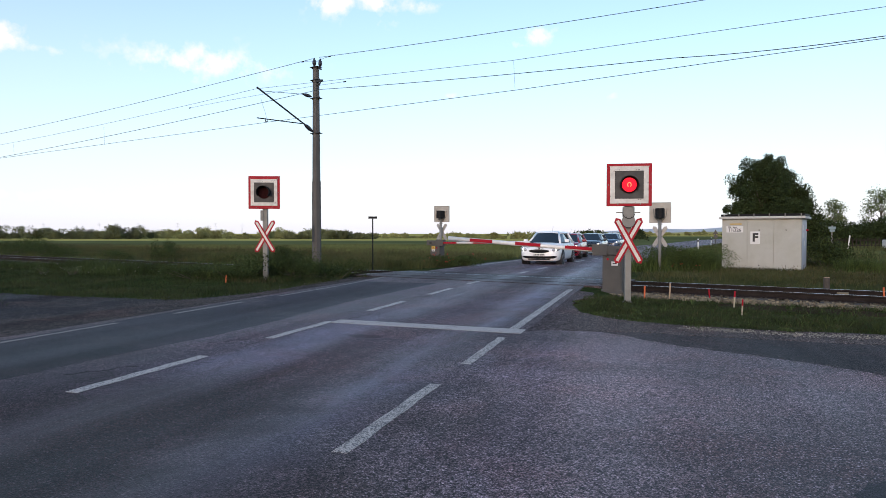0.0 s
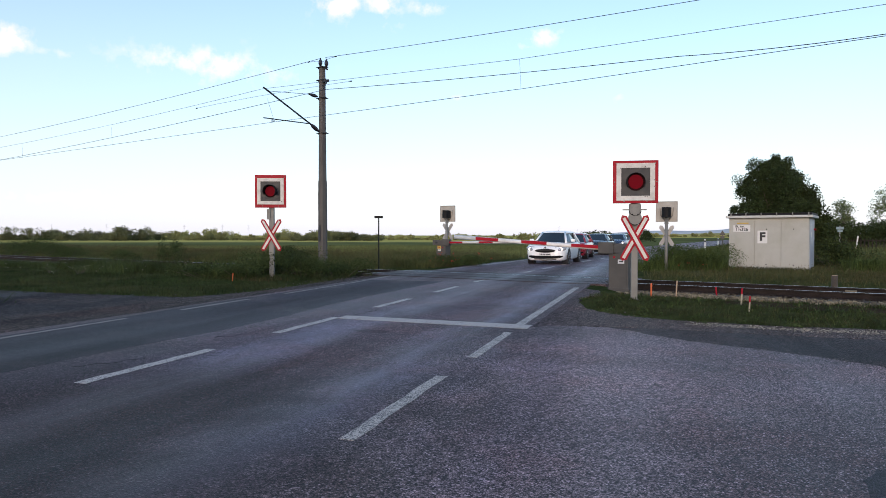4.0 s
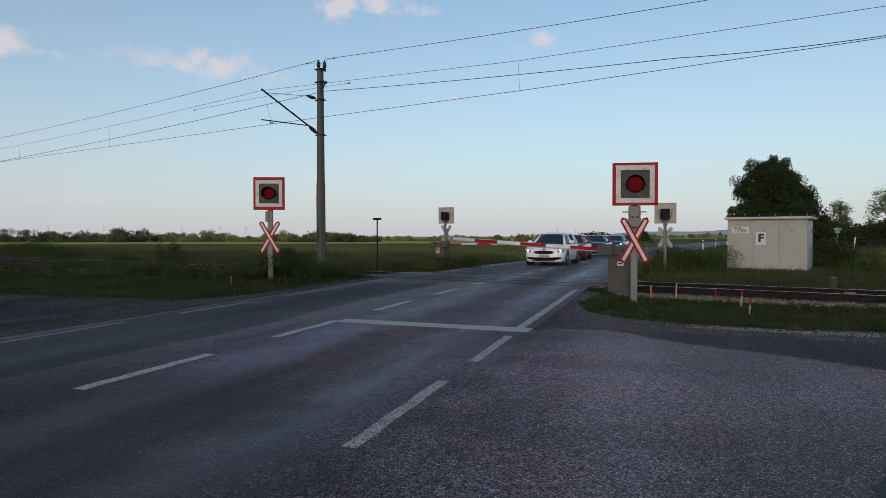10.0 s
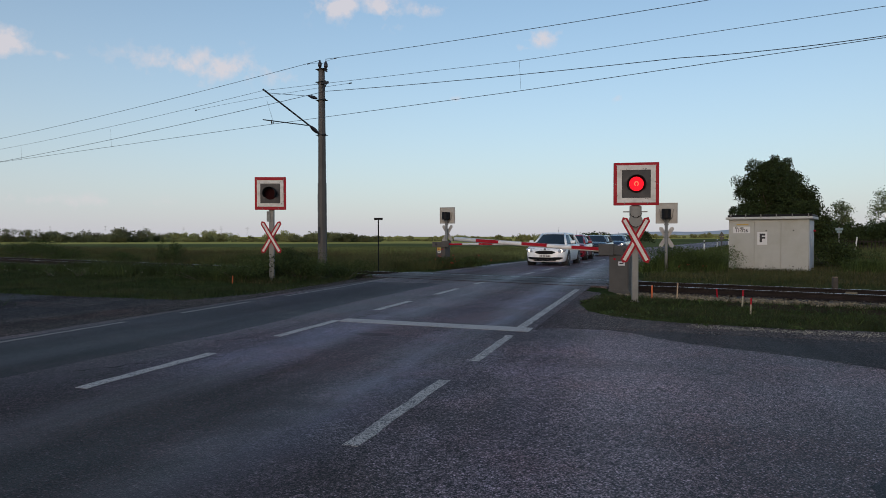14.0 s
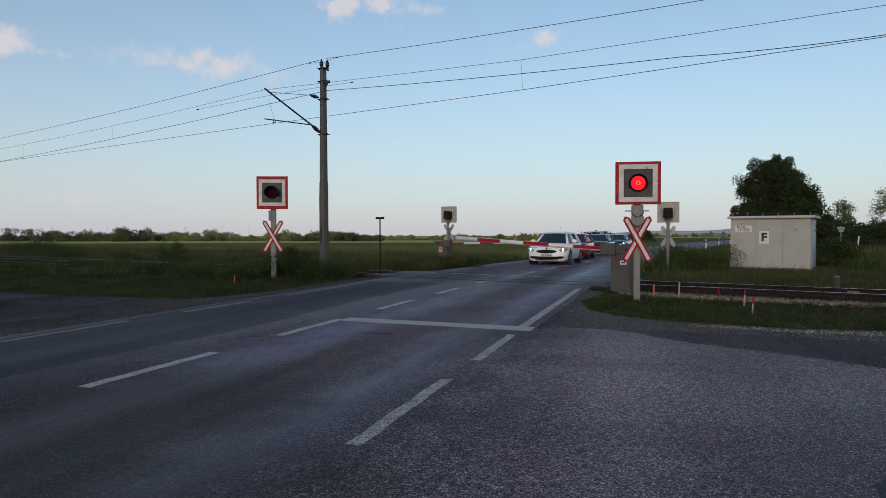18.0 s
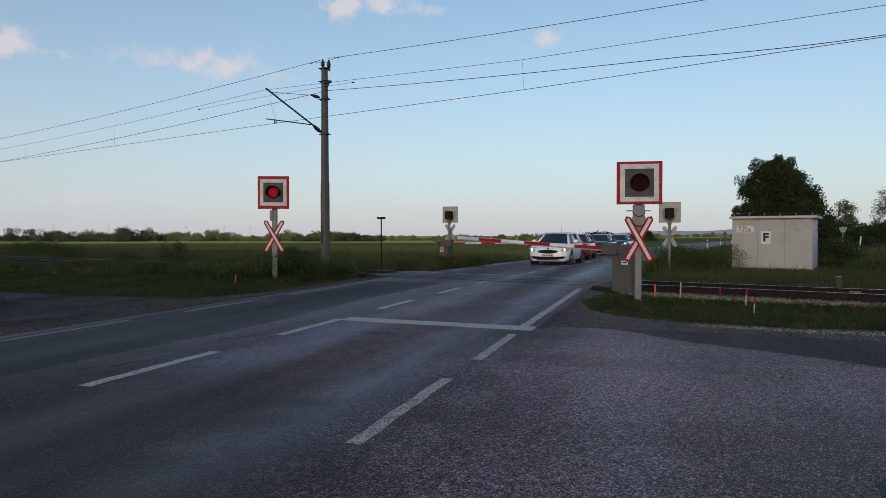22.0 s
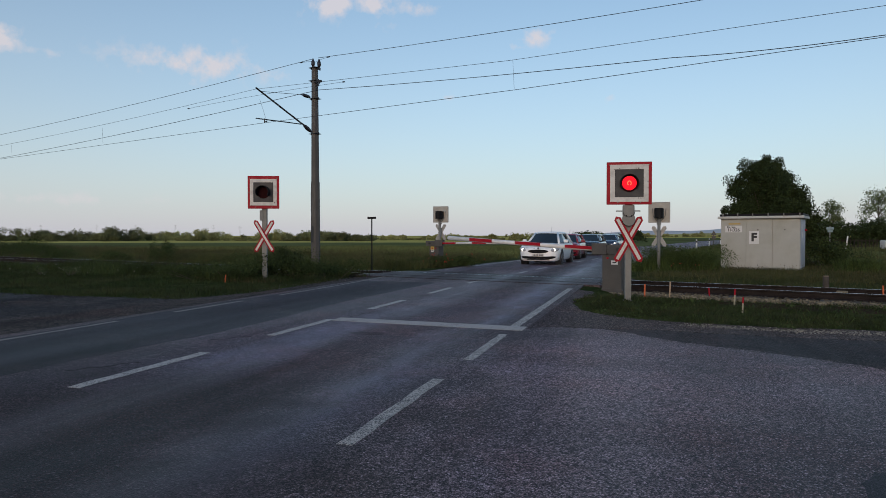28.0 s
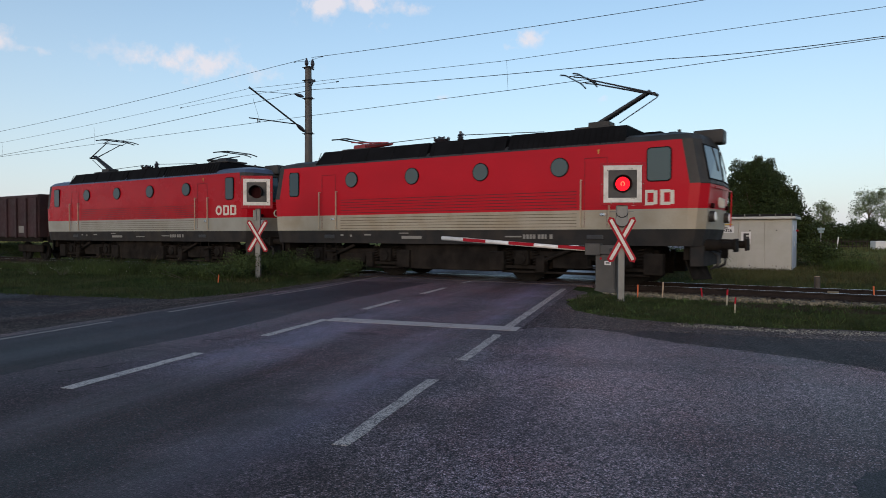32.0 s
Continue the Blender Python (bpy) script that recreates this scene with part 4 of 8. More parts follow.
def short_by_hut(p):
    """Growth trodden low before the hut, tall out in the meadow."""
    return 0.20 + 0.11 * np.maximum(0, np.abs(p[:, 0] - 11.5) - 3.2)


def along_track(s0, s1, l0, l1, count):
    s, lat = rng.uniform(s0, s1, count), rng.uniform(l0, l1, count)
    return TN * (TRACK - lat[:, None]) + TD * s[:, None]


def build_grass():
    right = VERGE_R[:-1] + [tuple(track_xy(12, 2.9)), tuple(track_xy(4, 3.05)), tuple(track_xy(-1, 3.45)), tuple(track_xy(-3, 3.75)), tuple(track_xy(-5.0, 3.9)), (3.55, 14.9), (3.2, 14.2)]
    p = scatter(ragged(right, 0.3, 0.16), 170000)
    p = p[(p[:, 0] < 11)]
    lat, s = TRACK - p @ TN, p @ TD
    sparse = ((s > -2.6) & (s < 0.6) & (np.abs(lat - 4.3) < 0.5)) & (rng.uniform(0, 1, len(p)) < 0.75)
    p = p[~sparse & ((p[:, 1] < 14.8) | (p[:, 0] > 3.5))]
    p = p[rng.uniform(0, 1, len(p)) < 0.25 + 2.2 * from_edge(p)]
    blades("verge_grass", "short green grass on the verge", p, 0.085, 0.008, M["grass"], 0.85, clump=0.7, cap=low_at_edge)
    q = p[rng.uniform(0, 1, len(p)) < 0.08]
    blades("verge_grass", "rank tufts in the short verge grass", q[clumps(q, 0.9) > 0.6], 0.15, 0.009, M["shrub"], 0.8, clump=0.5, cap=low_at_edge)
    q = p[rng.uniform(0, 1, len(p)) < 0.003]
    stalks("seeding_grass", "taller seeding grass stalks", q, 0.17, M["tall"])
    q = p[rng.uniform(0, 1, len(p)) < 0.05]
    blades("dry_grass", "dry straw in the verge", q, 0.10, 0.007, M["dry"], 0.9, clump=0.8)
    # low broad-leaved weeds pressed into the grass
    q = p[rng.uniform(0, 1, len(p)) < 0.0022]
    c = np.c_[q, gh(q) + 0.03]
    v, f = leaf_cloud(c, np.tile((0.09, 0.09, 0.035), (len(c), 1)), len(c) * 26, 0.028, 1.0, 0.2)
    tagged(from_arrays("verge_weeds", v.tolist(), f, M["weed"]), "low broad-leaved weeds in the verge", "weeds", kind="stuff")
    bm = bmesh.new()
    ring = [(x + 0.05 * math.sin(7 * x), y) for x, y in [tuple(track_xy(a, b)) for a, b in ((-2.7, 4.0), (-1.6, 3.7), (-0.2, 3.75), (0.5, 4.2), (-0.3, 4.75), (-1.5, 4.85), (-2.5, 4.6))]]
    slab(bm, ring, -0.08, -0.022)
    tagged(part("bare_patch", bm, M["soil"], None), "bare dug soil patch in the verge", "ground", kind="structure")
    # left verge up to the track
    p = scatter(ragged(verge_poly_left(), 0.4, 0.28), 330000)
    p = p[p[:, 0] > -24]
    d = np.hypot(p[:, 0] + 4, p[:, 1] - 14)
    p = p[rng.uniform(0, 1, len(p)) < np.clip(1.4 - d / 20, 0.35, 1)]
    lat = TRACK - p @ TN
    low = p[(lat > 4.6) | (rng.uniform(0, 1, len(p)) < 0.4)]
    blades("verge_grass", "dark green grass beside the lay-by", low, 0.13, 0.009, M["dark_grass"], 0.7, clump=1.3, cap=low_by_track)
    high = p[(lat < 4.6 + 1.6 * (clumps(p, 2.2) - 0.5) + rng.normal(0, 0.25, len(p)))]
    high = high[rng.uniform(0, 1, len(high)) < 0.65]
    blades("meadow_grass", "tall unmown grass along the track", high, 0.38, 0.008, M["dark_grass"], 0.75, clump=1.6, cap=low_by_track)
    seed = high[rng.uniform(0, 1, len(high)) < 0.05]
    stalks("grass_stalks", "pale seeding grass stalks along the track", seed, 0.52, M["dry"], cap=low_by_track)
    # beyond the track, left of the road and right of it
    p = along_track(-75, -14.8, -14, -2.6, 120000)
    p = p[p @ RV < axis_v(p @ RU) - 3.9]
    blades("meadow_grass", "tall meadow grass behind the track", p, 0.40, 0.012, M["mid"], 0.8, clump=3.0)
    stalks("grass_stalks", "pale seeding stalks behind the track", p[::16], 0.52, M["dry"])
    p = along_track(-6.4, 34, -16, -2.5, 150000)
    p = p[(p @ RV > axis_v(p @ RU) + 3.5) & (p[:, 1] > 8)]
    blades("meadow_grass", "tall meadow grass round the hut", p, 0.30, 0.010, M["tall"], 0.7, clump=1.5, cap=short_by_hut)
    q = p[(rng.uniform(0, 1, len(p)) < 0.09) & (rng.uniform(0, 1, len(p)) < 0.35 + 0.65 * clumps(p, 2.5)) & (p[:, 0] > 8)]
    stalks("grass_stalks", "pale dry grass stalks in seed", q, 0.60, M["dry"], cap=short_by_hut)
    # the crop's and the far verge's rough top
    p = np.stack([rng.uniform(-75, 22, 90000), rng.uniform(30, 80, 90000)], -1)
    p = p[(TRACK - p @ TN < -13) & (p @ RV < axis_v(p @ RU) - 4.0)]
    blades("crop", "even green cereal crop", p, 0.28, 0.035, M["crop"], 0.5, category="crop")
    p = np.stack([rng.uniform(10, 75, 60000), rng.uniform(24, 90, 60000)], -1)
    p = p[(TRACK - p @ TN < -15) & (p @ RV > axis_v(p @ RU) + 3.8)]
    blades("meadow_grass", "rough meadow grass beside the far road", p, 0.34, 0.025, M["mid"], 0.5, clump=4.0)
    # grass standing on the track's edge, left
    p = along_track(-60, -16.2, 1.3, 3.2, 14000)
    blades("meadow_grass", "grass growing over the ballast edge", p, 0.20, 0.010, M["tall"], 0.5, clump=1.2, cap=low_by_track)
    # a tuft at the lay-by's end
    p = np.stack([rng.normal(-8.75, 0.2, 2200), rng.normal(11.9, 0.25, 2200)], -1)
    blades("grass_tuft", "tuft of rank grass on the lay-by", p, 0.36, 0.012, M["shrub"], 0.6)


def weeds(name, label, x, y, w, d, h, count, size, material, lumps=9):
    """A leafy clump of weeds or a low shrub, on the ground at x, y."""
    c = np.stack([rng.normal(0, 0.30, lumps) * w, rng.normal(0, 0.30, lumps) * d, rng.uniform(0.25, 0.72, lumps) * h], -1)
    r = np.stack([rng.uniform(0.22, 0.36, lumps) * w, rng.uniform(0.22, 0.36, lumps) * d, rng.uniform(0.22, 0.30, lumps) * h], -1)
    v, f = leaf_cloud(c, r, count, size, 1.0, 0.2)
    v[:, 2] = np.maximum(v[:, 2], 0.0)
    t = thing(name, label, "shrub", pose(x, y, float(ground_height(np.array([x]), np.array([y]))[0])))
    from_arrays("leaves", v.tolist(), f, material, t)
    for k in range(6):
        e = c[k % lumps]
        part("stem", tube(bmesh.new(), (e[0] * 0.2, e[1] * 0.2, -0.03), (e[0], e[1], max(0.1, e[2])), 0.015, 0.005, 6), M["bark"], t)
    return t


def flowers(name, label, pts, size, z, material):
    v, f = leaf_cloud(np.c_[pts, z], np.full((len(pts), 3), size), len(pts) * 6, size, 1.0, 0.2)
    ob = from_arrays(name, v.tolist(), f, material)
    return tagged(ob, label, "flowers", kind="stuff")


def build_weeds():
    for x, y, w, d, h, n in ((-4.6, 19.4, 1.7, 1.3, 0.95, 1700), (-3.7, 20.3, 1.8, 1.2, 0.9, 1600), (-6.2, 18.7, 1.7, 1.4, 0.66, 1200), (-5.6, 19.9, 1.9, 1.4, 1.05, 1700), (-3.6, 20.9, 1.0, 0.9, 0.62, 1000), (-7.4, 19.2, 1.8, 1.2, 0.55, 1000)):
        weeds("weed_clump", "dark leafy nettles and weeds by the track", x + 0.3, y + 0.45, w, d, h, int(n * 3.6), 0.026, M["weed"], 16)
    for x, y, w, d, h, n in ((-13.9, 33.2, 1.0, 0.9, 1.35, 500), (-24.9, 40.5, 2.6, 1.8, 1.5, 900), (-17.2, 35.0, 1.5, 1.1, 0.8, 400), (-22.0, 38.2, 1.8, 1.3, 1.0, 500), (-7.6, 31.5, 0.9, 0.8, 0.9, 400), (-28.2, 42.5, 2.8, 1.8, 1.4, 900)):
        weeds("low_shrub", "low dark shrub in the meadow", x, y, w, d, h, n * 5, 0.035, M["weed"], 14)
    for x, y, w, d, h, n in ((8.45, 23.7, 1.6, 1.6, 1.1, 1900), (9.1, 23.5, 1.5, 1.5, 1.15, 2000), (8.1, 24.6, 1.6, 1.4, 1.0, 1300), (9.65, 24.0, 0.7, 0.9, 0.70, 800)):
        weeds("leafy_shrub", "leafy green shrub beside the signal hut", x, y, w, d, h, int(n * 3.2), 0.024, M["shrub"], 16)
    for x, y, w, d, h, n in ((15.2, 25.6, 1.5, 1.3, 1.35, 1500), (16.6, 27.5, 1.8, 1.5, 1.2, 1200)):
        weeds("leafy_shrub", "dark shrub behind the hut's corner", x, y, w, d, h, int(n * 2.6), 0.042, M["weed"])
    for x, y in ((-0.3, 27.4), (0.5, 27.2), (1.1, 27.5), (-1.0, 27.9)):
        weeds("weed_clump", "weeds and poppies at the barrier's foot", x, y, 1.3, 1.0, 0.55, 2000, 0.034, M["weed"])
    p = np.stack([rng.normal(0.35, 0.6, 20), rng.normal(27.1, 0.35, 20)], -1)
    flowers("poppies", "red poppies at the barrier's foot", p, 0.026, rng.uniform(0.22, 0.60, 20), M["poppy"])
    p = np.stack([rng.normal(8.5, 0.45, 7), rng.normal(22.6, 0.25, 7)], -1)
    flowers("poppies", "red poppies in the grass behind the track", p, 0.018, rng.uniform(0.2, 0.4, 7), M["poppy"])
    p = np.stack([rng.normal(-11.3, 1.6, 30), rng.normal(20.4, 1.2, 30)], -1)
    flowers("pale_flowers", "pale flower heads in the meadow", p, 0.016, rng.uniform(0.15, 0.4, 30), M["pale_flower"])
    for x, y in ((-13.4, 22.3), (-12.2, 21.9)):
        weeds("pale_herb", "pale green leafy herb in the meadow", x, y, 0.42, 0.4, 0.34, 420, 0.022, M["pale_leaf"])
    s, lat = rng.uniform(-17.0, -14.0, 500), rng.uniform(4.6, 5.8, 500)
    p = TN * (TRACK - lat[:, None]) + TD * s[:, None]
    blades("dry_grass", "dead reddish brown grass patch", p, 0.16, 0.012, M["dry"], 0.7)


def build_tufts():
    for x, y, w, n, h in ((8.6, 23.5, 1.0, 4500, 0.70), (9.1, 23.4, 0.7, 4000, 0.75), (8.0, 24.3, 0.9, 2500, 0.7), (14.6, 22.6, 0.7, 2500, 0.7)):
        p = np.stack([rng.normal(x, w * 0.5, n), rng.normal(y, w * 0.45, n)], -1)
        blades("grass_tuft", "tall leafy grass tuft beside the hut", p, h * 0.8, 0.012, M["shrub"], 0.6)
    for s, lat, n in ((-17.5, 4.2, 2600), (-21.0, 5.0, 2600), (-25.5, 4.4, 2600), (-15.6, 4.6, 2200), (-30.0, 5.2, 2400)):
        c = track_xy(s, lat)
        p = np.stack([rng.normal(c[0], 0.8, n), rng.normal(c[1], 0.5, n)], -1)
        blades("grass_tuft", "rank dark grass tuft beside the track", p, 0.48, 0.010, M["weed"], 0.65, cap=low_by_track)


build_grass()
build_weeds()
build_tufts()

# ---- crossing signals ----
def frame_plate(bm, half, inner, y0, y1, cx=0.0, cz=0.0):
    """A square ring lying in x and z."""
    for lo, hi in (((-half, inner), (half, half)), ((-half, -half), (half, -inner)), ((-half, -inner), (-inner, inner)), ((inner, -inner), (half, inner))):
        box(bm, (cx + lo[0], y0, cz + lo[1]), (cx + hi[0], y1, cz + hi[1]))
    return bm


def cross_arm(bm, length, width, depth, angle, y, tip=0.06):
    """One arm of a St Andrew's cross with pointed ends."""
    a, c, s = length / 2, math.cos(radians(angle)), math.sin(radians(angle))
    out = [(-a + tip, -width / 2), (a - tip, -width / 2), (a, 0), (a - tip, width / 2), (-a + tip, width / 2), (-a, 0)]
    panel(bm, [(x * c - z * s, y, x * s + z * c) for x, z in out], depth)
    return bm


def lamp_hood(bm, r, depth, y, cz):
    """An open half tunnel over the lens."""
    n = 20
    rings = []
    for yy, rr in ((y, r), (y - depth, r * 0.97)):
        outer = [bm.verts.new((math.cos(t) * rr, yy, cz + math.sin(t) * rr)) for t in np.linspace(radians(-35), radians(215), n)]
        inner = [bm.verts.new((math.cos(t) * (rr - 0.012), yy, cz + math.sin(t) * (rr - 0.012))) for t in np.linspace(radians(-35), radians(215), n)]
        rings.append((outer, inner))
    for k in range(n - 1):
        bm.faces.new((rings[0][0][k], rings[1][0][k], rings[1][0][k + 1], rings[0][0][k + 1]))
        bm.faces.new((rings[0][1][k + 1], rings[1][1][k + 1], rings[1][1][k], rings[0][1][k]))
        bm.faces.new((rings[1][0][k], rings[1][1][k], rings[1][1][k + 1], rings[1][0][k + 1]))
    return bm


LAMPS = []


def crossing_signal(x, y, yaw, board_z, half, cross_z, cross_w, cross_h, post_w, top, label, hood, double_head, glow, tall):
    """Red-framed light board over a St Andrew's cross. It looks along its -y."""
    t = thing("crossing_signal", label, "railway signal", pose(x, y, -0.03, 0, 0, yaw), "crossing signals")
    post = part("post", box(bmesh.new(), (-post_w / 2, -post_w / 2, -0.2), (post_w / 2, post_w / 2, top), bevel=0.012), M["galv"], t, "galvanised steel post")
    bm = bmesh.new()
    box(bm, (-post_w * 0.75, -post_w * 0.75, -0.1), (post_w * 0.75, post_w * 0.75, 0.02), bevel=0.01)
    part("foot", bm, M["grey_steel"], t)
    fy = -0.16
    board = part("board", box(bmesh.new(), (-half, fy, board_z - half * tall), (half, fy + 0.03, board_z + half * tall), bevel=0.012), M["red"], t, "red square board")
    w = half * 0.845
    part("white_frame", frame_plate(bmesh.new(), w, w * 0.75, fy - 0.016, fy - 0.001, 0, board_z), M["white"], board, "scuffed white inner frame")
    part("backing", box(bmesh.new(), (-w * 0.75, fy - 0.006, board_z - w * 0.75), (w * 0.75, fy - 0.002, board_z + w * 0.75)), M["black"], board, "matt black lamp backing")
    r = half * 0.40
    bm = bmesh.new()
    tube(bm, (0, fy - 0.02, board_z), (0, fy - 0.006, board_z), r * 1.0, r * 1.0, 28)
    part("lens", bm, M["lens"], board, "dark red glass lens", smooth=False)
    bm = bmesh.new()
    lamp_hood(bm, r * 1.06, hood, fy - 0.006, board_z)
    part("hood", bm, M["hood"], board, "black sun hood", smooth=True)
    # bolts
    for bx, bz in ((-0.92, 0), (0.92, 0), (-0.5, -0.9), (0.5, -0.9), (0.86, 0.86), (-0.86, 0.86)):
        bm = bmesh.new()
        tube(bm, (bx * half, fy - 0.012, board_z + bz * half * tall), (bx * half, fy + 0.01, board_z + bz * half * tall), 0.012, n=8)
        part("bolt", bm, M["galv"], board)
    # paint chipped off the white frame and the board's corner
    chip_rng = np.random.default_rng(int(half * 1e4))
    for k in range(11):
        side, at = k % 4, chip_rng.uniform(-0.95, 0.95) * w
        off = chip_rng.choice((0.80, 0.97)) * w
        cx, cz = ((at, off), (at, -off), (off, at), (-off, at))[side]
        rx, rz = chip_rng.uniform(0.005, 0.015, 2) * (1.5 if k < 3 else 1.0)
        ring = [(cx + rx * chip_rng.uniform(0.5, 1.2) * math.cos(q), fy - 0.0175, board_z + cz + rz * chip_rng.uniform(0.5, 1.2) * math.sin(q)) for q in np.linspace(0, 2 * math.pi, 7, endpoint=False)]
        part("chipped_paint", panel(bmesh.new(), ring, 0.003), M["chip"], board, "bare grey spot in the paint")
    # back of the lamp
    bm = bmesh.new()
    box(bm, (-0.13, fy + 0.03, board_z - 0.2), (0.13, fy + 0.22, board_z + 0.2), bevel=0.03)
    part("lamp_housing", bm, M["hood"], t)
    bm = bmesh.new()
    if double_head:
        jz = board_z - half * tall - 0.10
        box(bm, (-0.115, -0.12, jz - 0.13), (0.115, 0.0, jz + 0.10), bevel=0.03)
        box(bm, (-0.235, -0.03, jz - 0.035), (0.235, 0.0, jz - 0.012))
        tube(bm, (0, -0.13, jz - 0.20), (0, -0.01, jz - 0.20), 0.13, n=24)
    else:
        jz = board_z - half * tall - 0.18
        box(bm, (-post_w * 0.9, -0.10, jz - 0.16), (-post_w * 0.2, 0.02, jz + 0.14), bevel=0.015)
    part("junction_box", bm, M["galv"], t, "grey cast junction box")
    if double_head:
        for zz, rr in ((jz - 0.20, 0.131), (jz - 0.03, 0.118)):
            bm = bmesh.new()
            ring = [(math.cos(q) * rr, -0.132, zz + math.sin(q) * rr) for q in np.linspace(radians(190), radians(350), 14)]
            for p, q in zip(ring, ring[1:]):
                tube(bm, p, q, 0.006, n=5, cap=False)
            part("seam", bm, M["hood"], t, "dark joint of the casting")
        for bx in (-0.05, 0.05):
            part("bolt", tube(bmesh.new(), (bx, -0.135, jz - 0.12), (bx, -0.118, jz - 0.12), 0.012, n=8), M["hood"], t)
    # cross
    length = math.hypot(cross_w, cross_h)
    ang = math.degrees(math.atan2(cross_h, cross_w))
    for k, a in enumerate((ang, 180 - ang)):
        yy = -0.09 - 0.02 * k
        arm = part("cross_arm", cross_arm(bmesh.new(), length, 0.136, 0.012, a, yy), M["red"], t, "red-edged arm of the warning cross")
        arm.location.z = cross_z
        part("white_stripe", cross_arm(bmesh.new(), length * 0.88, 0.060, 0.006, a, yy - 0.008, 0.0), M["white"], arm)
    # the lit lens stands before the dark one while it shines
    bm = bmesh.new()
    tube(bm, (0, -0.004, 0), (0, 0.004, 0), r * 0.80, n=28)
    lit = part("lit_lens", bm, M[glow], t, "glowing red lamp")
    bm = bmesh.new()
    tor = [(math.cos(q) * r * 0.20, -0.006, math.sin(q) * r * 0.24) for q in np.linspace(radians(-60), radians(240), 14)]
    for p, q in zip(tor, tor[1:]):
        tube(bm, p, q, r * 0.055, n=6)
    part("filament", bm, M["filament"] if glow == "lit" else M["lit_core"], lit)
    bm = bmesh.new()
    tube(bm, (0, -0.003, 0), (0, 0.003, 0), r * 0.80, n=28)
    ember = part("fading_lens", bm, M["ember"], t, "lamp fading to a dull red")
    LAMPS.append((lit, ember, fy, board_z))
    return t


def signal_back(x, y, yaw, board_z, half, cross_z, top, label):
    """A crossing signal seen from behind: it faces the far side (its +y towards the camera is the back)."""
    t = thing("crossing_signal", label, "railway signal", pose(x, y, -0.03, 0, 0, yaw), "crossing signals")
    part("post", tube(bmesh.new(), (0, 0, -0.2), (0, 0, top), 0.055, n=16), M["galv"], t, "galvanised steel post", True)
    board = part("board", box(bmesh.new(), (-half, 0.10, board_z - half * 0.94), (half, 0.13, board_z + half * 0.94), bevel=0.01), M["back"], t, "weathered bare back of the light board")
    bm = bmesh.new()
    frame_plate(bm, half * 0.985, half * 0.93, 0.085, 0.102, 0, board_z)
    part("rim", bm, M["cross_back"], board)
    bm = bmesh.new()
    tube(bm, (0, -0.12, board_z - half * 0.52), (0, -0.12, board_z + half * 0.40), half * 0.42, half * 0.40, 14)
    box(bm, (-half * 0.42, -0.12, board_z - half * 0.5), (half * 0.42, 0.10, board_z + half * 0.38), bevel=0.02)
    part("lamp_housing", bm, M["hood"], t, "black lamp housing")
    for sx in (-1, 1):
        bm = bmesh.new()
        tube(bm, (0, 0.04, board_z - half * 1.05), (sx * half * 0.55, 0.09, board_z - half * 0.35), 0.014, n=8)
        tube(bm, (sx * half * 0.55, 0.09, board_z - half * 0.35), (sx * half * 0.62, 0.09, board_z + half * 0.4), 0.012, n=8)
        part("bracket", bm, M["galv"], t)
    for k, a in enumerate((58, 122)):
        arm = part("cross_arm", cross_arm(bmesh.new(), 0.86, 0.14, 0.01, a, 0.10 + 0.015 * k), M["cross_back"], t, "grey back of the warning cross")
        arm.location.z = cross_z
    for z in (cross_z, cross_z + 0.18, board_z - half * 1.1):
        bm = bmesh.new()
        tube(bm, (-0.08, 0.02, z), (0.08, 0.02, z), 0.02, n=8)
        part("clamp", bm, M["galv"], t)
    return t


SIGN_YAW = ROAD_YAW - 90
crossing_signal(3.85, 13.3, SIGN_YAW + 8, 2.375, 0.440, 1.255, 0.50, 0.92, 0.125, 2.15, "red and white light board over a warning cross beside the road", 0.10, True, "lit", 0.97)
crossing_signal(-5.05, 19.25, SIGN_YAW + 20, 2.58, 0.452, 1.31, 0.54, 0.93, 0.14, 2.3, "red and white light board over a warning cross in the weeds", 0.22, False, "lit_aside", 1.05)
signal_back(7.83, 23.2, SIGN_YAW - 4, 2.14, 0.37, 1.29, 1.95, "back of a light board on a thin post near the hut")
signal_back(0.1, 29.0, SIGN_YAW - 6, 2.25, 0.365, 1.46, 2.05, "back of a light board behind the far barrier")


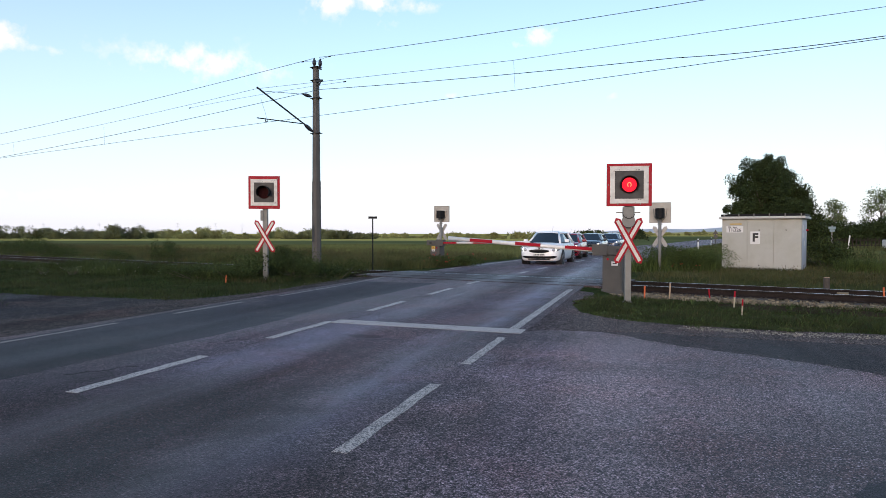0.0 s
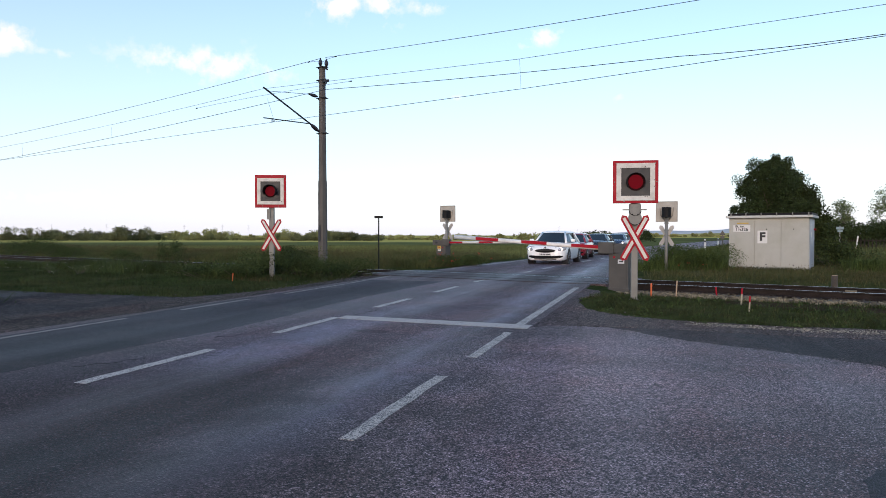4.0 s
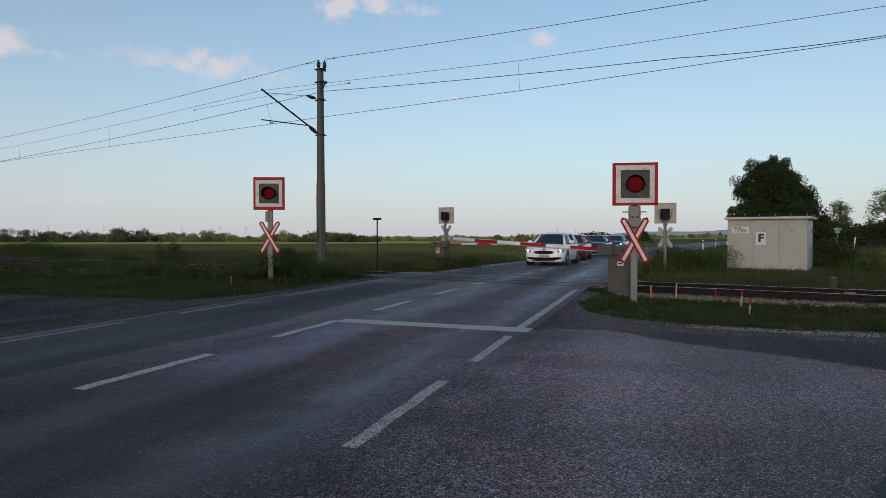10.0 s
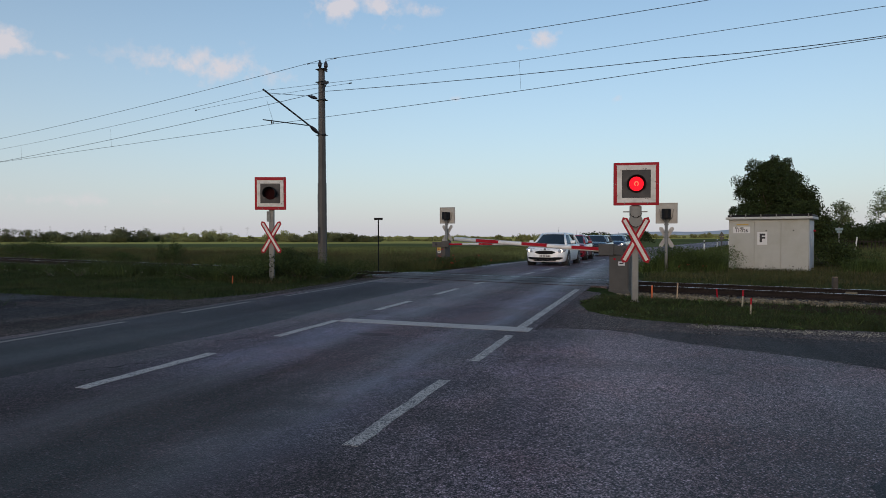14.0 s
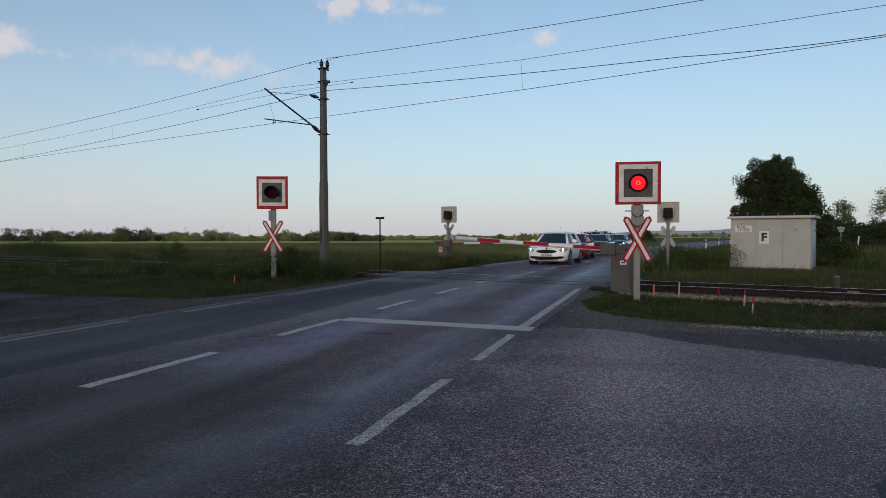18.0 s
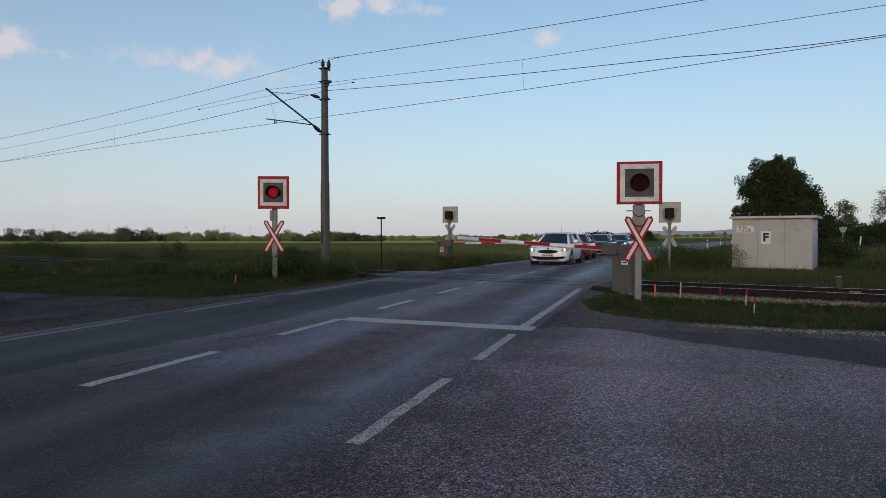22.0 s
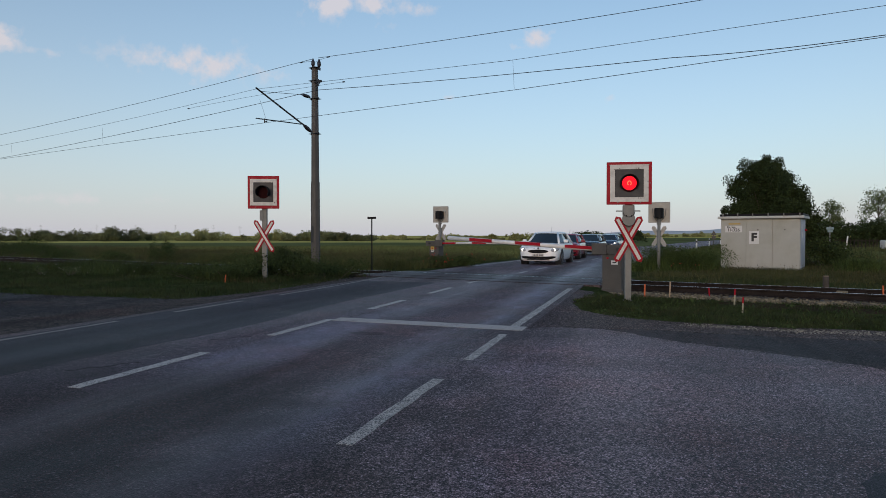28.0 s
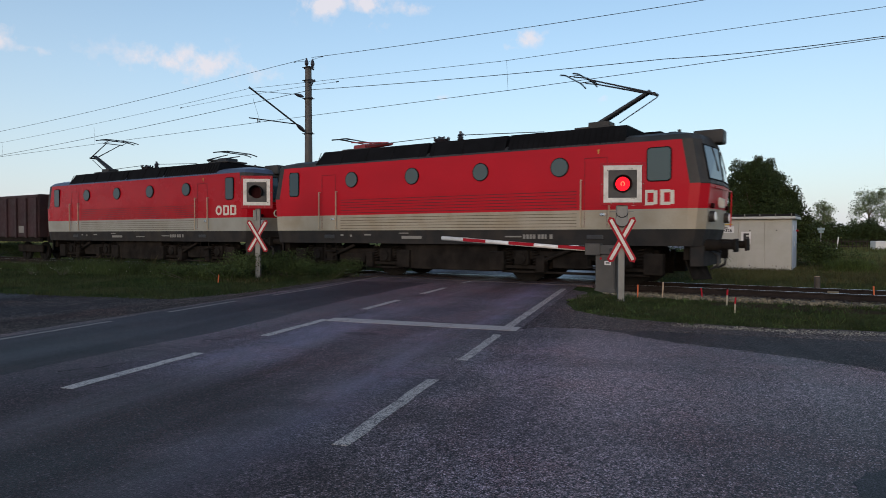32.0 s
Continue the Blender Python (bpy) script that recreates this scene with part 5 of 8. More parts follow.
# ---- barriers ----
M["arm_white"] = mat("barrier_arm_white", (0.80, 0.785, 0.76), 0.45, 0, 0.05, 3, 60, 0.0, (0.45, 0.42, 0.38), 0.35, 4)
def barrier(x, y, yaw, arm_z, length, rise, label, stripes, tail):
    """A half barrier: machine cabinet, arm head with counterweight plates, striped arm along its +x."""
    t = thing("level_crossing_barrier", label, "barrier", pose(x, y, -0.03, 0, 0, yaw), "barriers")
    f = tail                      # 1: the arm hangs on the cabinet's -y side, -1: on its +y side
    part("cabinet", box(bmesh.new(), (-0.24, -0.2, -0.1), (0.24, 0.2, arm_z - 0.12), bevel=0.015), M["grey_steel"], t, "grey sheet-steel machine cabinet")
    part("base", box(bmesh.new(), (-0.26, -0.22, -0.12), (0.26, 0.22, 0.03), bevel=0.01), M["grey_steel"], t)
    head = part("arm_head", box(bmesh.new(), (-0.40, -0.18 * f - 0.08, arm_z - 0.11), (0.16, -0.18 * f + 0.08, arm_z + 0.11), bevel=0.015), M["grey_steel"], t, "grey arm head")
    tail_ob = part("arm_clamp", box(bmesh.new(), (0.10, -0.18 * f - 0.11, arm_z - 0.13), (0.48, -0.18 * f + 0.11, arm_z + 0.15), bevel=0.012), M["grey_steel"], t)
    part("pivot", tube(bmesh.new(), (-0.18, -0.30 * f, arm_z), (-0.18, -0.05 * f, arm_z), 0.05, n=14), M["black"], head)
    part("warning_label", box(bmesh.new(), (-0.15, -0.202 * f - 0.004, arm_z - 0.37), (0.01, -0.202 * f + 0.004, arm_z - 0.27)), M["plate"], t, "small white label plate")
    part("label_print", box(bmesh.new(), (-0.12, -0.207 * f - 0.002, arm_z - 0.335), (-0.02, -0.207 * f + 0.002, arm_z - 0.305)), M["ink"], t)
    for lx in (-0.08, 0.10):
        bm = bmesh.new()
        tube(bm, (lx, -0.215 * f, arm_z - 0.215), (lx, -0.198 * f, arm_z - 0.215), 0.03, n=12)
        part("red_button", bm, M["red"], t)
    part("door_seam", box(bmesh.new(), (-0.215, -0.2 * f - 0.004, 0.08), (-0.209, -0.2 * f + 0.004, arm_z - 0.2)), M["black"], t)
    # white tube with red plates on both faces
    bm = bmesh.new()
    tube(bm, (0.40, -0.18 * f, arm_z), (length, -0.18 * f, arm_z + rise), 0.050, 0.060, 16)
    arm = part("arm", bm, M["arm_white"], t, "white barrier arm", True)
    part("arm_tip", tube(bmesh.new(), (length, -0.18 * f, arm_z + rise), (length + 0.02, -0.18 * f, arm_z + rise), 0.056, 0.045, 16), M["grey_steel"], arm)
    bounds = [0.48] + [0.48 + (length - 0.48) * q for q in stripes] + [length]
    for k, (a, b) in enumerate(zip(bounds, bounds[1:])):
        if k % 2 == 0:
            za, zb = arm_z + rise * a / length, arm_z + rise * b / length
            h = 0.036 + 0.008 * (a + b) / 2 / length
            for side in (-1, 1):
                y0 = -0.18 * f + side * 0.040
                bm = bmesh.new()
                pts = [(a, y0 + side * 0.024, za - h), (b, y0 + side * 0.024, zb - h), (b, y0 + side * 0.024, zb + h), (a, y0 + side * 0.024, za + h)]
                panel(bm, pts if side < 0 else pts[::-1], 0.035)
                part("red_plate", bm, M["red"], arm, "red plate on the arm")
    return t


ARM_YAW = math.degrees(math.atan2(0.559, -0.829))
barrier(4.34, 16.12, ARM_YAW, 0.99, 4.75, 0.27, "lowered red and white half barrier with grey cabinet", (0.17, 0.33, 0.50, 0.665, 0.83), -1)
FAR_BARRIER = barrier(-0.05, 28.9, ARM_YAW + 180, 0.98, 4.6, 0.06, "lowered red and white half barrier across the far lane", (0.16, 0.36, 0.52, 0.70, 0.86), 1)
part("warning_sticker", box(bmesh.new(), (-0.17, -0.209, 0.70), (0.02, -0.201, 0.84)), M["yellow"], FAR_BARRIER, "yellow warning sticker")


# ---- signal hut ----
def build_hut():
    w, d, h = 2.72, 2.1, 1.98
    t = thing("signal_hut", "cream flat-roofed railway signal hut in tall grass", "hut", pose(13.27, 23.95, -0.05, 0, 0, TRACK_YAW))
    # its front lies along -x from the corner at the origin; the back is +y
    third = w / 3
    part("wall", box(bmesh.new(), (-w, 0.02, -0.1), (0, d, h), bevel=0.01), M["hut"], t)
    for k in range(3):
        x1 = -k * third
        p = part("door", box(bmesh.new(), (x1 - third + 0.008, -0.004, 0.04), (x1 - 0.008, 0.03, h - 0.02), bevel=0.006), M["hut"], t, "cream steel door leaf")
        for zz in (0.22, 1.55):
            bm = bmesh.new()
            tube(bm, (x1 - third * 0.55, -0.016, zz), (x1 - third * 0.55, 0.0, zz), 0.022, n=12)
            part("lock", bm, M["black"], p)
    part("side_door", box(bmesh.new(), (-0.004, 0.25, 0.05), (0.012, d - 0.25, h - 0.06), bevel=0.005), M["hut_side"], t, "blue-grey side door")
    for k in range(3):
        bm = bmesh.new()
        box(bm, (0.012, 0.5 + k * 0.22, 1.55 - k * 0.3), (0.018, 0.62 + k * 0.22, 1.75 - k * 0.3))
        part("side_label", bm, M["plate"], t)
    roof = part("roof", box(bmesh.new(), (-w - 0.09, -0.16, h), (0.14, d + 0.1, h + 0.09), bevel=0.015), M["hut_roof"], t, "pale sheet roof slab")
    bm = bmesh.new()
    box(bm, (-w - 0.02, -0.13, h + 0.09), (0.11, d + 0.05, h + 0.175), bevel=0.01)
    part("roof_edge", bm, M["hood"], roof, "dark roof edging")
    for x in np.linspace(-w + 0.1, 0, 6):
        part("roof_bracket", box(bmesh.new(), (x - 0.015, -0.175, h + 0.06), (x + 0.015, -0.13, h + 0.19)), M["galv"], roof)
    # plates
    px = -w + 0.48
    pl = part("kilometre_plate", box(bmesh.new(), (px - 0.32, -0.014, h - 0.52), (px + 0.28, -0.004, h - 0.27)), M["plate"], t, "white kilometre plate")
    words("lettering", "Ek. km", 0.11, pose(px - 0.10, -0.016, h - 0.32, 90), pl).data.offset = 0.003
    words("lettering", "11.326", 0.165, pose(px - 0.02, -0.016, h - 0.435, 90), pl).data.offset = 0.003
    part("ochre_strip", box(bmesh.new(), (px - 0.2, -0.012, h - 0.22), (px + 0.22, -0.004, h - 0.175)), M["yellow"], t)
    fx = -w / 2 - 0.18
    fp = part("letter_plate", box(bmesh.new(), (fx - 0.17, -0.014, 1.02), (fx + 0.17, -0.004, 1.50), bevel=0.003), M["plate"], t, "white plate with a bold letter")
    words("lettering", "F", 0.42, pose(fx, -0.016, 1.26, 90), fp, depth=0.004)
    ob = bpy.data.objects[fp.children[0].name]
    ob.data.offset = 0.020
    bm = bmesh.new()
    tube(bm, (0.02, d * 0.75, 1.55), (0.10, d * 0.75, 1.55), 0.035, n=14)
    part("warning_lamp", bm, M["red"], t, "small red lamp on the side wall")


build_hut()


# ---- mast, cantilever and wires ----
def wire(name, label, pts, r, sag=0.0, parent=None):
    bm = bmesh.new()
    out = []
    for (s0, l0, z0), (s1, l1, z1) in zip(pts, pts[1:]):
        n = 10
        for k in range(n):
            t = k / n
            out.append((s0 + (s1 - s0) * t, l0 + (l1 - l0) * t, z0 + (z1 - z0) * t - sag * 4 * t * (1 - t)))
    out.append(pts[-1])
    w = [Vector((*track_xy(s, l), z)) for s, l, z in out]
    rings = []
    for k, p in enumerate(w):
        d = (w[min(k + 1, len(w) - 1)] - w[max(k - 1, 0)]).normalized()
        side = d.cross(Vector((0, 0, 1)) if abs(d.z) < 0.9 else Vector((1, 0, 0))).normalized()
        up = side.cross(d)
        rings.append([bm.verts.new(p + r * (side * math.cos(q * 1.2566) + up * math.sin(q * 1.2566))) for q in range(5)])
    for p, q in zip(rings, rings[1:]):
        for k in range(5):
            bm.faces.new((p[k], p[(k + 1) % 5], q[(k + 1) % 5], q[k]))
    if parent:
        return part(name, bm, M["cable"], parent)
    return tagged(part(name, bm, M["cable"], None), label, "overhead wire")


def build_mast():
    S = -20.25
    t = thing("catenary_mast", "grey steel catenary mast beside the track", "mast", pose(*track_xy(S, -2.75), 0, 0, 0, TRACK_YAW))
    # x along the track, -y towards the track
    bm = bmesh.new()
    tube(bm, (0, 0, -0.2), (0, 0, 3.6), 0.20, 0.185, 8)
    tube(bm, (0, 0, 3.6), (0, 0, 8.52), 0.17, 0.135, 8)
    part("shaft", bm, M["concrete"], t)
    part("conduit", box(bmesh.new(), (-0.22, -0.06, 2.35), (-0.15, 0.06, 3.15), bevel=0.01), M["concrete"], t)
    for z in (5.68, 7.18, 7.95, 8.5):
        bm = bmesh.new()
        box(bm, (-0.21, -0.17, z - 0.035), (0.21, 0.17, z - 0.012), bevel=0.005)
        for sx in (-1, 1):
            box(bm, (sx * 0.20 - 0.025, -0.03, z - 0.06), (sx * 0.20 + 0.025, 0.03, z + 0.03), bevel=0.006)
        part("collar", bm, M["cable"], t)

    def insulator(p, q, r=0.085):
        """A spindle of close sheds with slim end caps."""
        bm = bmesh.new()
        p, q = Vector(p), Vector(q)
        sizes = (0.30, 0.75, 1.0, 1.0, 0.85, 0.45, 0.30)
        for k, (r0, r1) in enumerate(zip(sizes, sizes[1:])):
            tube(bm, p.lerp(q, k / 6), p.lerp(q, (k + 1) / 6), r * r0, r * r1, 10)
        return part("insulator", bm, M["insulator"], t, "dark ribbed insulator")

    insulator((0.0, -0.2, 5.70), (-0.06, -0.72, 6.02))
    bm = bmesh.new()
    tube(bm, (-0.06, -0.70, 6.0), (-0.55, -2.75, 7.2), 0.035, n=10)
    part("cantilever_tube", bm, M["cable"], t, "slanting dark cantilever tube")
    bm = bmesh.new()
    tube(bm, (-0.06, -0.75, 5.98), (-0.32, -2.95, 5.93), 0.022, n=8)
    tube(bm, (-0.05, -2.75, 5.92), (-0.05, -2.75, 5.75), 0.02, n=6)
    part("steady_arm", bm, M["cable"], t)
    bm = bmesh.new()
    tube(bm, (-0.5, -2.55, 7.08), (-0.08, -0.75, 7.22), 0.010, n=6)
    part("stay_wire", bm, M["cable"], t)
    insulator((-0.05, -0.22, 7.2), (-0.1, -0.74, 7.24), 0.075)
    insulator((-0.05, -0.05, 8.52), (-0.05, -0.05, 8.88))
    insulator((0.30, -0.05, 8.44), (0.30, -0.05, 8.80))
    bm = bmesh.new()
    tube(bm, (0, 0, 8.50), (0.36, -0.05, 8.34), 0.035, n=8)
    part("bracket", bm, M["cable"], t)
    bm = bmesh.new()
    box(bm, (0.08, -0.12, 7.80), (0.46, -0.04, 7.90), bevel=0.01)
    tube(bm, (0.12, -0.08, 7.66), (0.40, -0.08, 7.82), 0.018, n=6)
    part("bracket", bm, M["cable"], t)
    part("hanger", tube(bmesh.new(), (0.42, -0.1, 7.86), (0.42, -0.35, 7.45), 0.025, n=8), M["cable"], t)
    bm = bmesh.new()
    box(bm, (-0.06, -0.205, 1.0), (0.06, -0.195, 1.7))
    part("number_plate", bm, M["black"], t)
    wire("feeder_wire", "thin dark feeder wire over the mast top", [(-95, -2.8, 8.55), (-50.8, -2.8, 8.1), (-20.4, -2.8, 8.9)], 0.0105, 0.12)
    wire("feeder_wire", "thin dark feeder wire over the mast top", [(-20.1, -2.8, 8.9), (-4.5, -2.8, 8.29), (28, -2.8, 8.0)], 0.0105, 0.05)
    wire("messenger_wire", "thin messenger wire above the contact wire", [(-90, 0, 7.0), (-44, 0, 6.54), (-20.85, 0, 7.14)], 0.007, 0.1)
    wire("messenger_wire", "thin messenger wire above the contact wire", [(-20.85, 0, 7.14), (-9.4, 0, 6.61), (0, 0, 6.45), (30, 0, 6.8)], 0.007, 0.0)
    wire("contact_wire", "contact wire over the track", [(-95, 0, 5.75), (-44, 0, 5.77), (-20.3, 0, 5.75), (-9.2, 0, 5.70), (0, 0, 5.75), (30, 0, 5.75)], 0.0085)
    wire("return_wire", "return wire on the mast's bracket", [(-95, -2.3, 6.9), (-49.5, -2.3, 6.38), (-19.6, -2.3, 7.38)], 0.0115, 0.1)
    wire("return_wire", "return wire on the mast's bracket", [(-19.6, -2.3, 7.38), (-5.2, -2.3, 6.58), (0, -2.3, 6.37), (28, -2.3, 6.3)], 0.0115, 0.06)
    wire("stitch_wire", "short stitch wire beside the cantilever", [(-25.1, 0.02, 6.82), (-16.1, 0.02, 6.82)], 0.006, -0.05)
    wire("dropper", "thin dropper below the cantilever", [(-20.57, 0, 6.72), (-20.16, 0, 5.76)], 0.005)
    for k, (s, lat, z, l) in enumerate(((-21.1, -2.8, 8.85, 0.06), (-19.5, -2.8, 8.85, 0.06), (-16.1, 0.02, 6.82, 0.05), (-25.1, 0.02, 6.82, 0.05), (-20.2, 0, 5.79, 0.04))):
        c = thing("wire_clamp", "small dark clamp on an overhead wire", "clamp", pose(*track_xy(s, lat), z, 0, 0, TRACK_YAW), "wire clamps")
        part("jaw", tube(bmesh.new(), (-l, 0, 0), (l, 0, 0), 0.024, 0.022, 8), M["cable"], c)
    wire("jumper_wire", "thin jumper wire round the mast top", [(-21.1, -2.8, 8.84), (-20.25, -2.8, 8.74), (-19.5, -2.8, 8.84)], 0.007, -0.03)
    for s, z in ((-9.3, 6.6), (-32.0, 6.62), (-41.5, 6.5)):
        wire("dropper", "thin dropper between the overhead wires", [(s, 0, z), (s + 0.05, 0, 5.73)], 0.004)


build_mast()


# ---- small posts and pegs ----
def small_things():
    t = thing("whistle_post", "thin black post with a small cross plate", "post", pose(-2.62, 26.2, -0.03, 0, 0, TRACK_YAW + 30))
    part("pole", tube(bmesh.new(), (0, 0, -0.1), (0, 0, 2.0), 0.026, n=10), M["hood"], t)
    part("plate", box(bmesh.new(), (-0.17, -0.02, 1.98), (0.17, 0.02, 2.07), bevel=0.006), M["hood"], t)
    for x, y, h, mname, top, lab in ((4.40, 13.95, 0.30, "orange", 0.0, "short orange survey peg"), (4.86, 13.75, 0.37, "peg", 0.0, "bare wooden survey peg"),
                                     (6.12, 14.75, 0.16, "red", 0.0, "short red survey peg"), (5.57, 12.30, 0.33, "peg_pale", 0.11, "pale wooden peg with a red top"),
                                     (5.21, 11.20, 0.29, "peg_pale", 0.11, "pale wooden peg with a red top"), (-5.98, 18.5, 0.24, "orange", 0.0, "leaning orange survey peg"),
                                     (9.9, 14.5, 0.22, "orange", 0.0, "short orange survey peg")):
        p = thing("survey_peg", lab, "peg", pose(x, y, -0.04, rng.uniform(-4, 4), rng.uniform(-5, 5), rng.uniform(0, 90)), "survey pegs")
        part("shaft", box(bmesh.new(), (-0.012, -0.012, -0.05), (0.012, 0.012, h - top), bevel=0.003), M[mname], p)
        if top:
            part("painted_top", box(bmesh.new(), (-0.0125, -0.0125, h - top), (0.0125, 0.0125, h), bevel=0.003), M["red"], p, "red painted top")
        else:
            part("painted_top", box(bmesh.new(), (-0.013, -0.013, h - 0.05), (0.013, 0.013, h), bevel=0.003), M[mname], p)
    t = thing("timber_stump", "dark weathered timber stump beside the track", "stump", pose(9.95, 16.75, -0.05))
    part("stump", tube(bmesh.new(), (0, 0, -0.1), (0, 0, 0.30), 0.075, 0.07, 14), M["wood_dark"], t)
    part("sawn_top", tube(bmesh.new(), (0, 0, 0.30), (0, 0, 0.308), 0.066, 0.064, 14), M["peg"], t)
    t = thing("concrete_block", "small pale concrete block by the rail", "block", pose(9.75, 15.75, -0.2, 0, 0, TRACK_YAW))
    part("block", box(bmesh.new(), (-0.12, -0.09, 0), (0.12, 0.09, 0.16), bevel=0.012), M["ballast"], t)
    # far road furniture
    for u, v in ((62, 3.9), (80, 6.4), (95, 9.0), (58, -5.3)):
        x, y = road_xy(u, v)
        t = thing("delineator", "white roadside delineator post with a dark band", "road post", pose(x, y, -0.05, 0, 0, SIGN_YAW), "delineators")
        part("post", box(bmesh.new(), (-0.06, -0.03, -0.1), (0.06, 0.03, 0.95), bevel=0.015), M["plate"], t)
        part("band", box(bmesh.new(), (-0.062, -0.032, 0.68), (0.062, 0.032, 0.86)), M["black"], t, "slanted black band")
    for x, y, h in ((26.6, 63.0, 1.75),):
        t = thing("road_sign", "back of a warning sign by the far road", "road sign", pose(x, y, -0.05, 0, 0, SIGN_YAW))
        part("post", tube(bmesh.new(), (0, 0, -0.1), (0, 0, h), 0.045, n=10), M["grey_steel"], t)
        bm = bmesh.new()
        panel(bm, [(-0.26, -0.06, h - 0.42), (0.26, -0.06, h - 0.42), (0, -0.06, h + 0.03)], 0.02)
        part("plate", bm, M["grey_steel"], t)
        part("lower_plate", box(bmesh.new(), (-0.18, -0.08, h - 0.75), (0.18, -0.06, h - 0.48)), M["grey_steel"], t)
    t = thing("direction_sign", "small pale blue-green sign on a galvanised post", "sign", pose(28.4, 47.3, -0.05, 0, 0, -10))
    part("post", tube(bmesh.new(), (0, 0, -0.1), (0, 0, 2.0), 0.04, n=10), M["galv"], t)
    part("upper_plate", box(bmesh.new(), (-0.25, -0.05, 1.74), (0.25, -0.03, 1.92), bevel=0.008), M["teal"], t)
    part("lower_plate", box(bmesh.new(), (-0.17, -0.05, 1.55), (0.17, -0.03, 1.72), bevel=0.008), M["teal"], t)
    # garden fence and clutter far behind the hut
    f = thing("garden_fence", "low grey picket fence before dark trees", "fence", pose(38, 62, -0.05, 0, 0, -14))
    bm = bmesh.new()
    box(bm, (-0.045, -0.01, 0), (0.045, 0.01, 1.0))
    me = bpy.data.meshes.new("picket")
    bm.to_mesh(me)
    bm.free()
    me.materials.append(M["old_fence"])
    for k in range(56):
        ob = new("picket", me)
        ob.parent = f
        ob.matrix_local = pose(-5 + k * 0.32, 0, 0, 0, 0, 0)
    for z in (0.3, 0.8):
        part("fence_rail", box(bmesh.new(), (-5.1, 0.012, z - 0.04), (13, 0.04, z + 0.04)), M["old_fence"], f)
    t = thing("leaning_board", "white board leaning on the fence", "board", pose(37.2, 59.5, -0.05, 0, 8, 0))
    part("board", box(bmesh.new(), (-0.06, -0.02, 0), (0.06, 0.02, 1.25), bevel=0.005), M["plate"], t)
    t = thing("white_tank", "white plastic tank by the garden fence", "tank", pose(41.8, 60.5, -0.05))
    part("tank", box(bmesh.new(), (-0.55, -0.4, 0), (0.55, 0.4, 0.85), bevel=0.08), M["plate"], t)


M["teal"] = mat("blue_green_sign", (0.20, 0.27, 0.29), 0.5, 0, 0.1)
small_things()


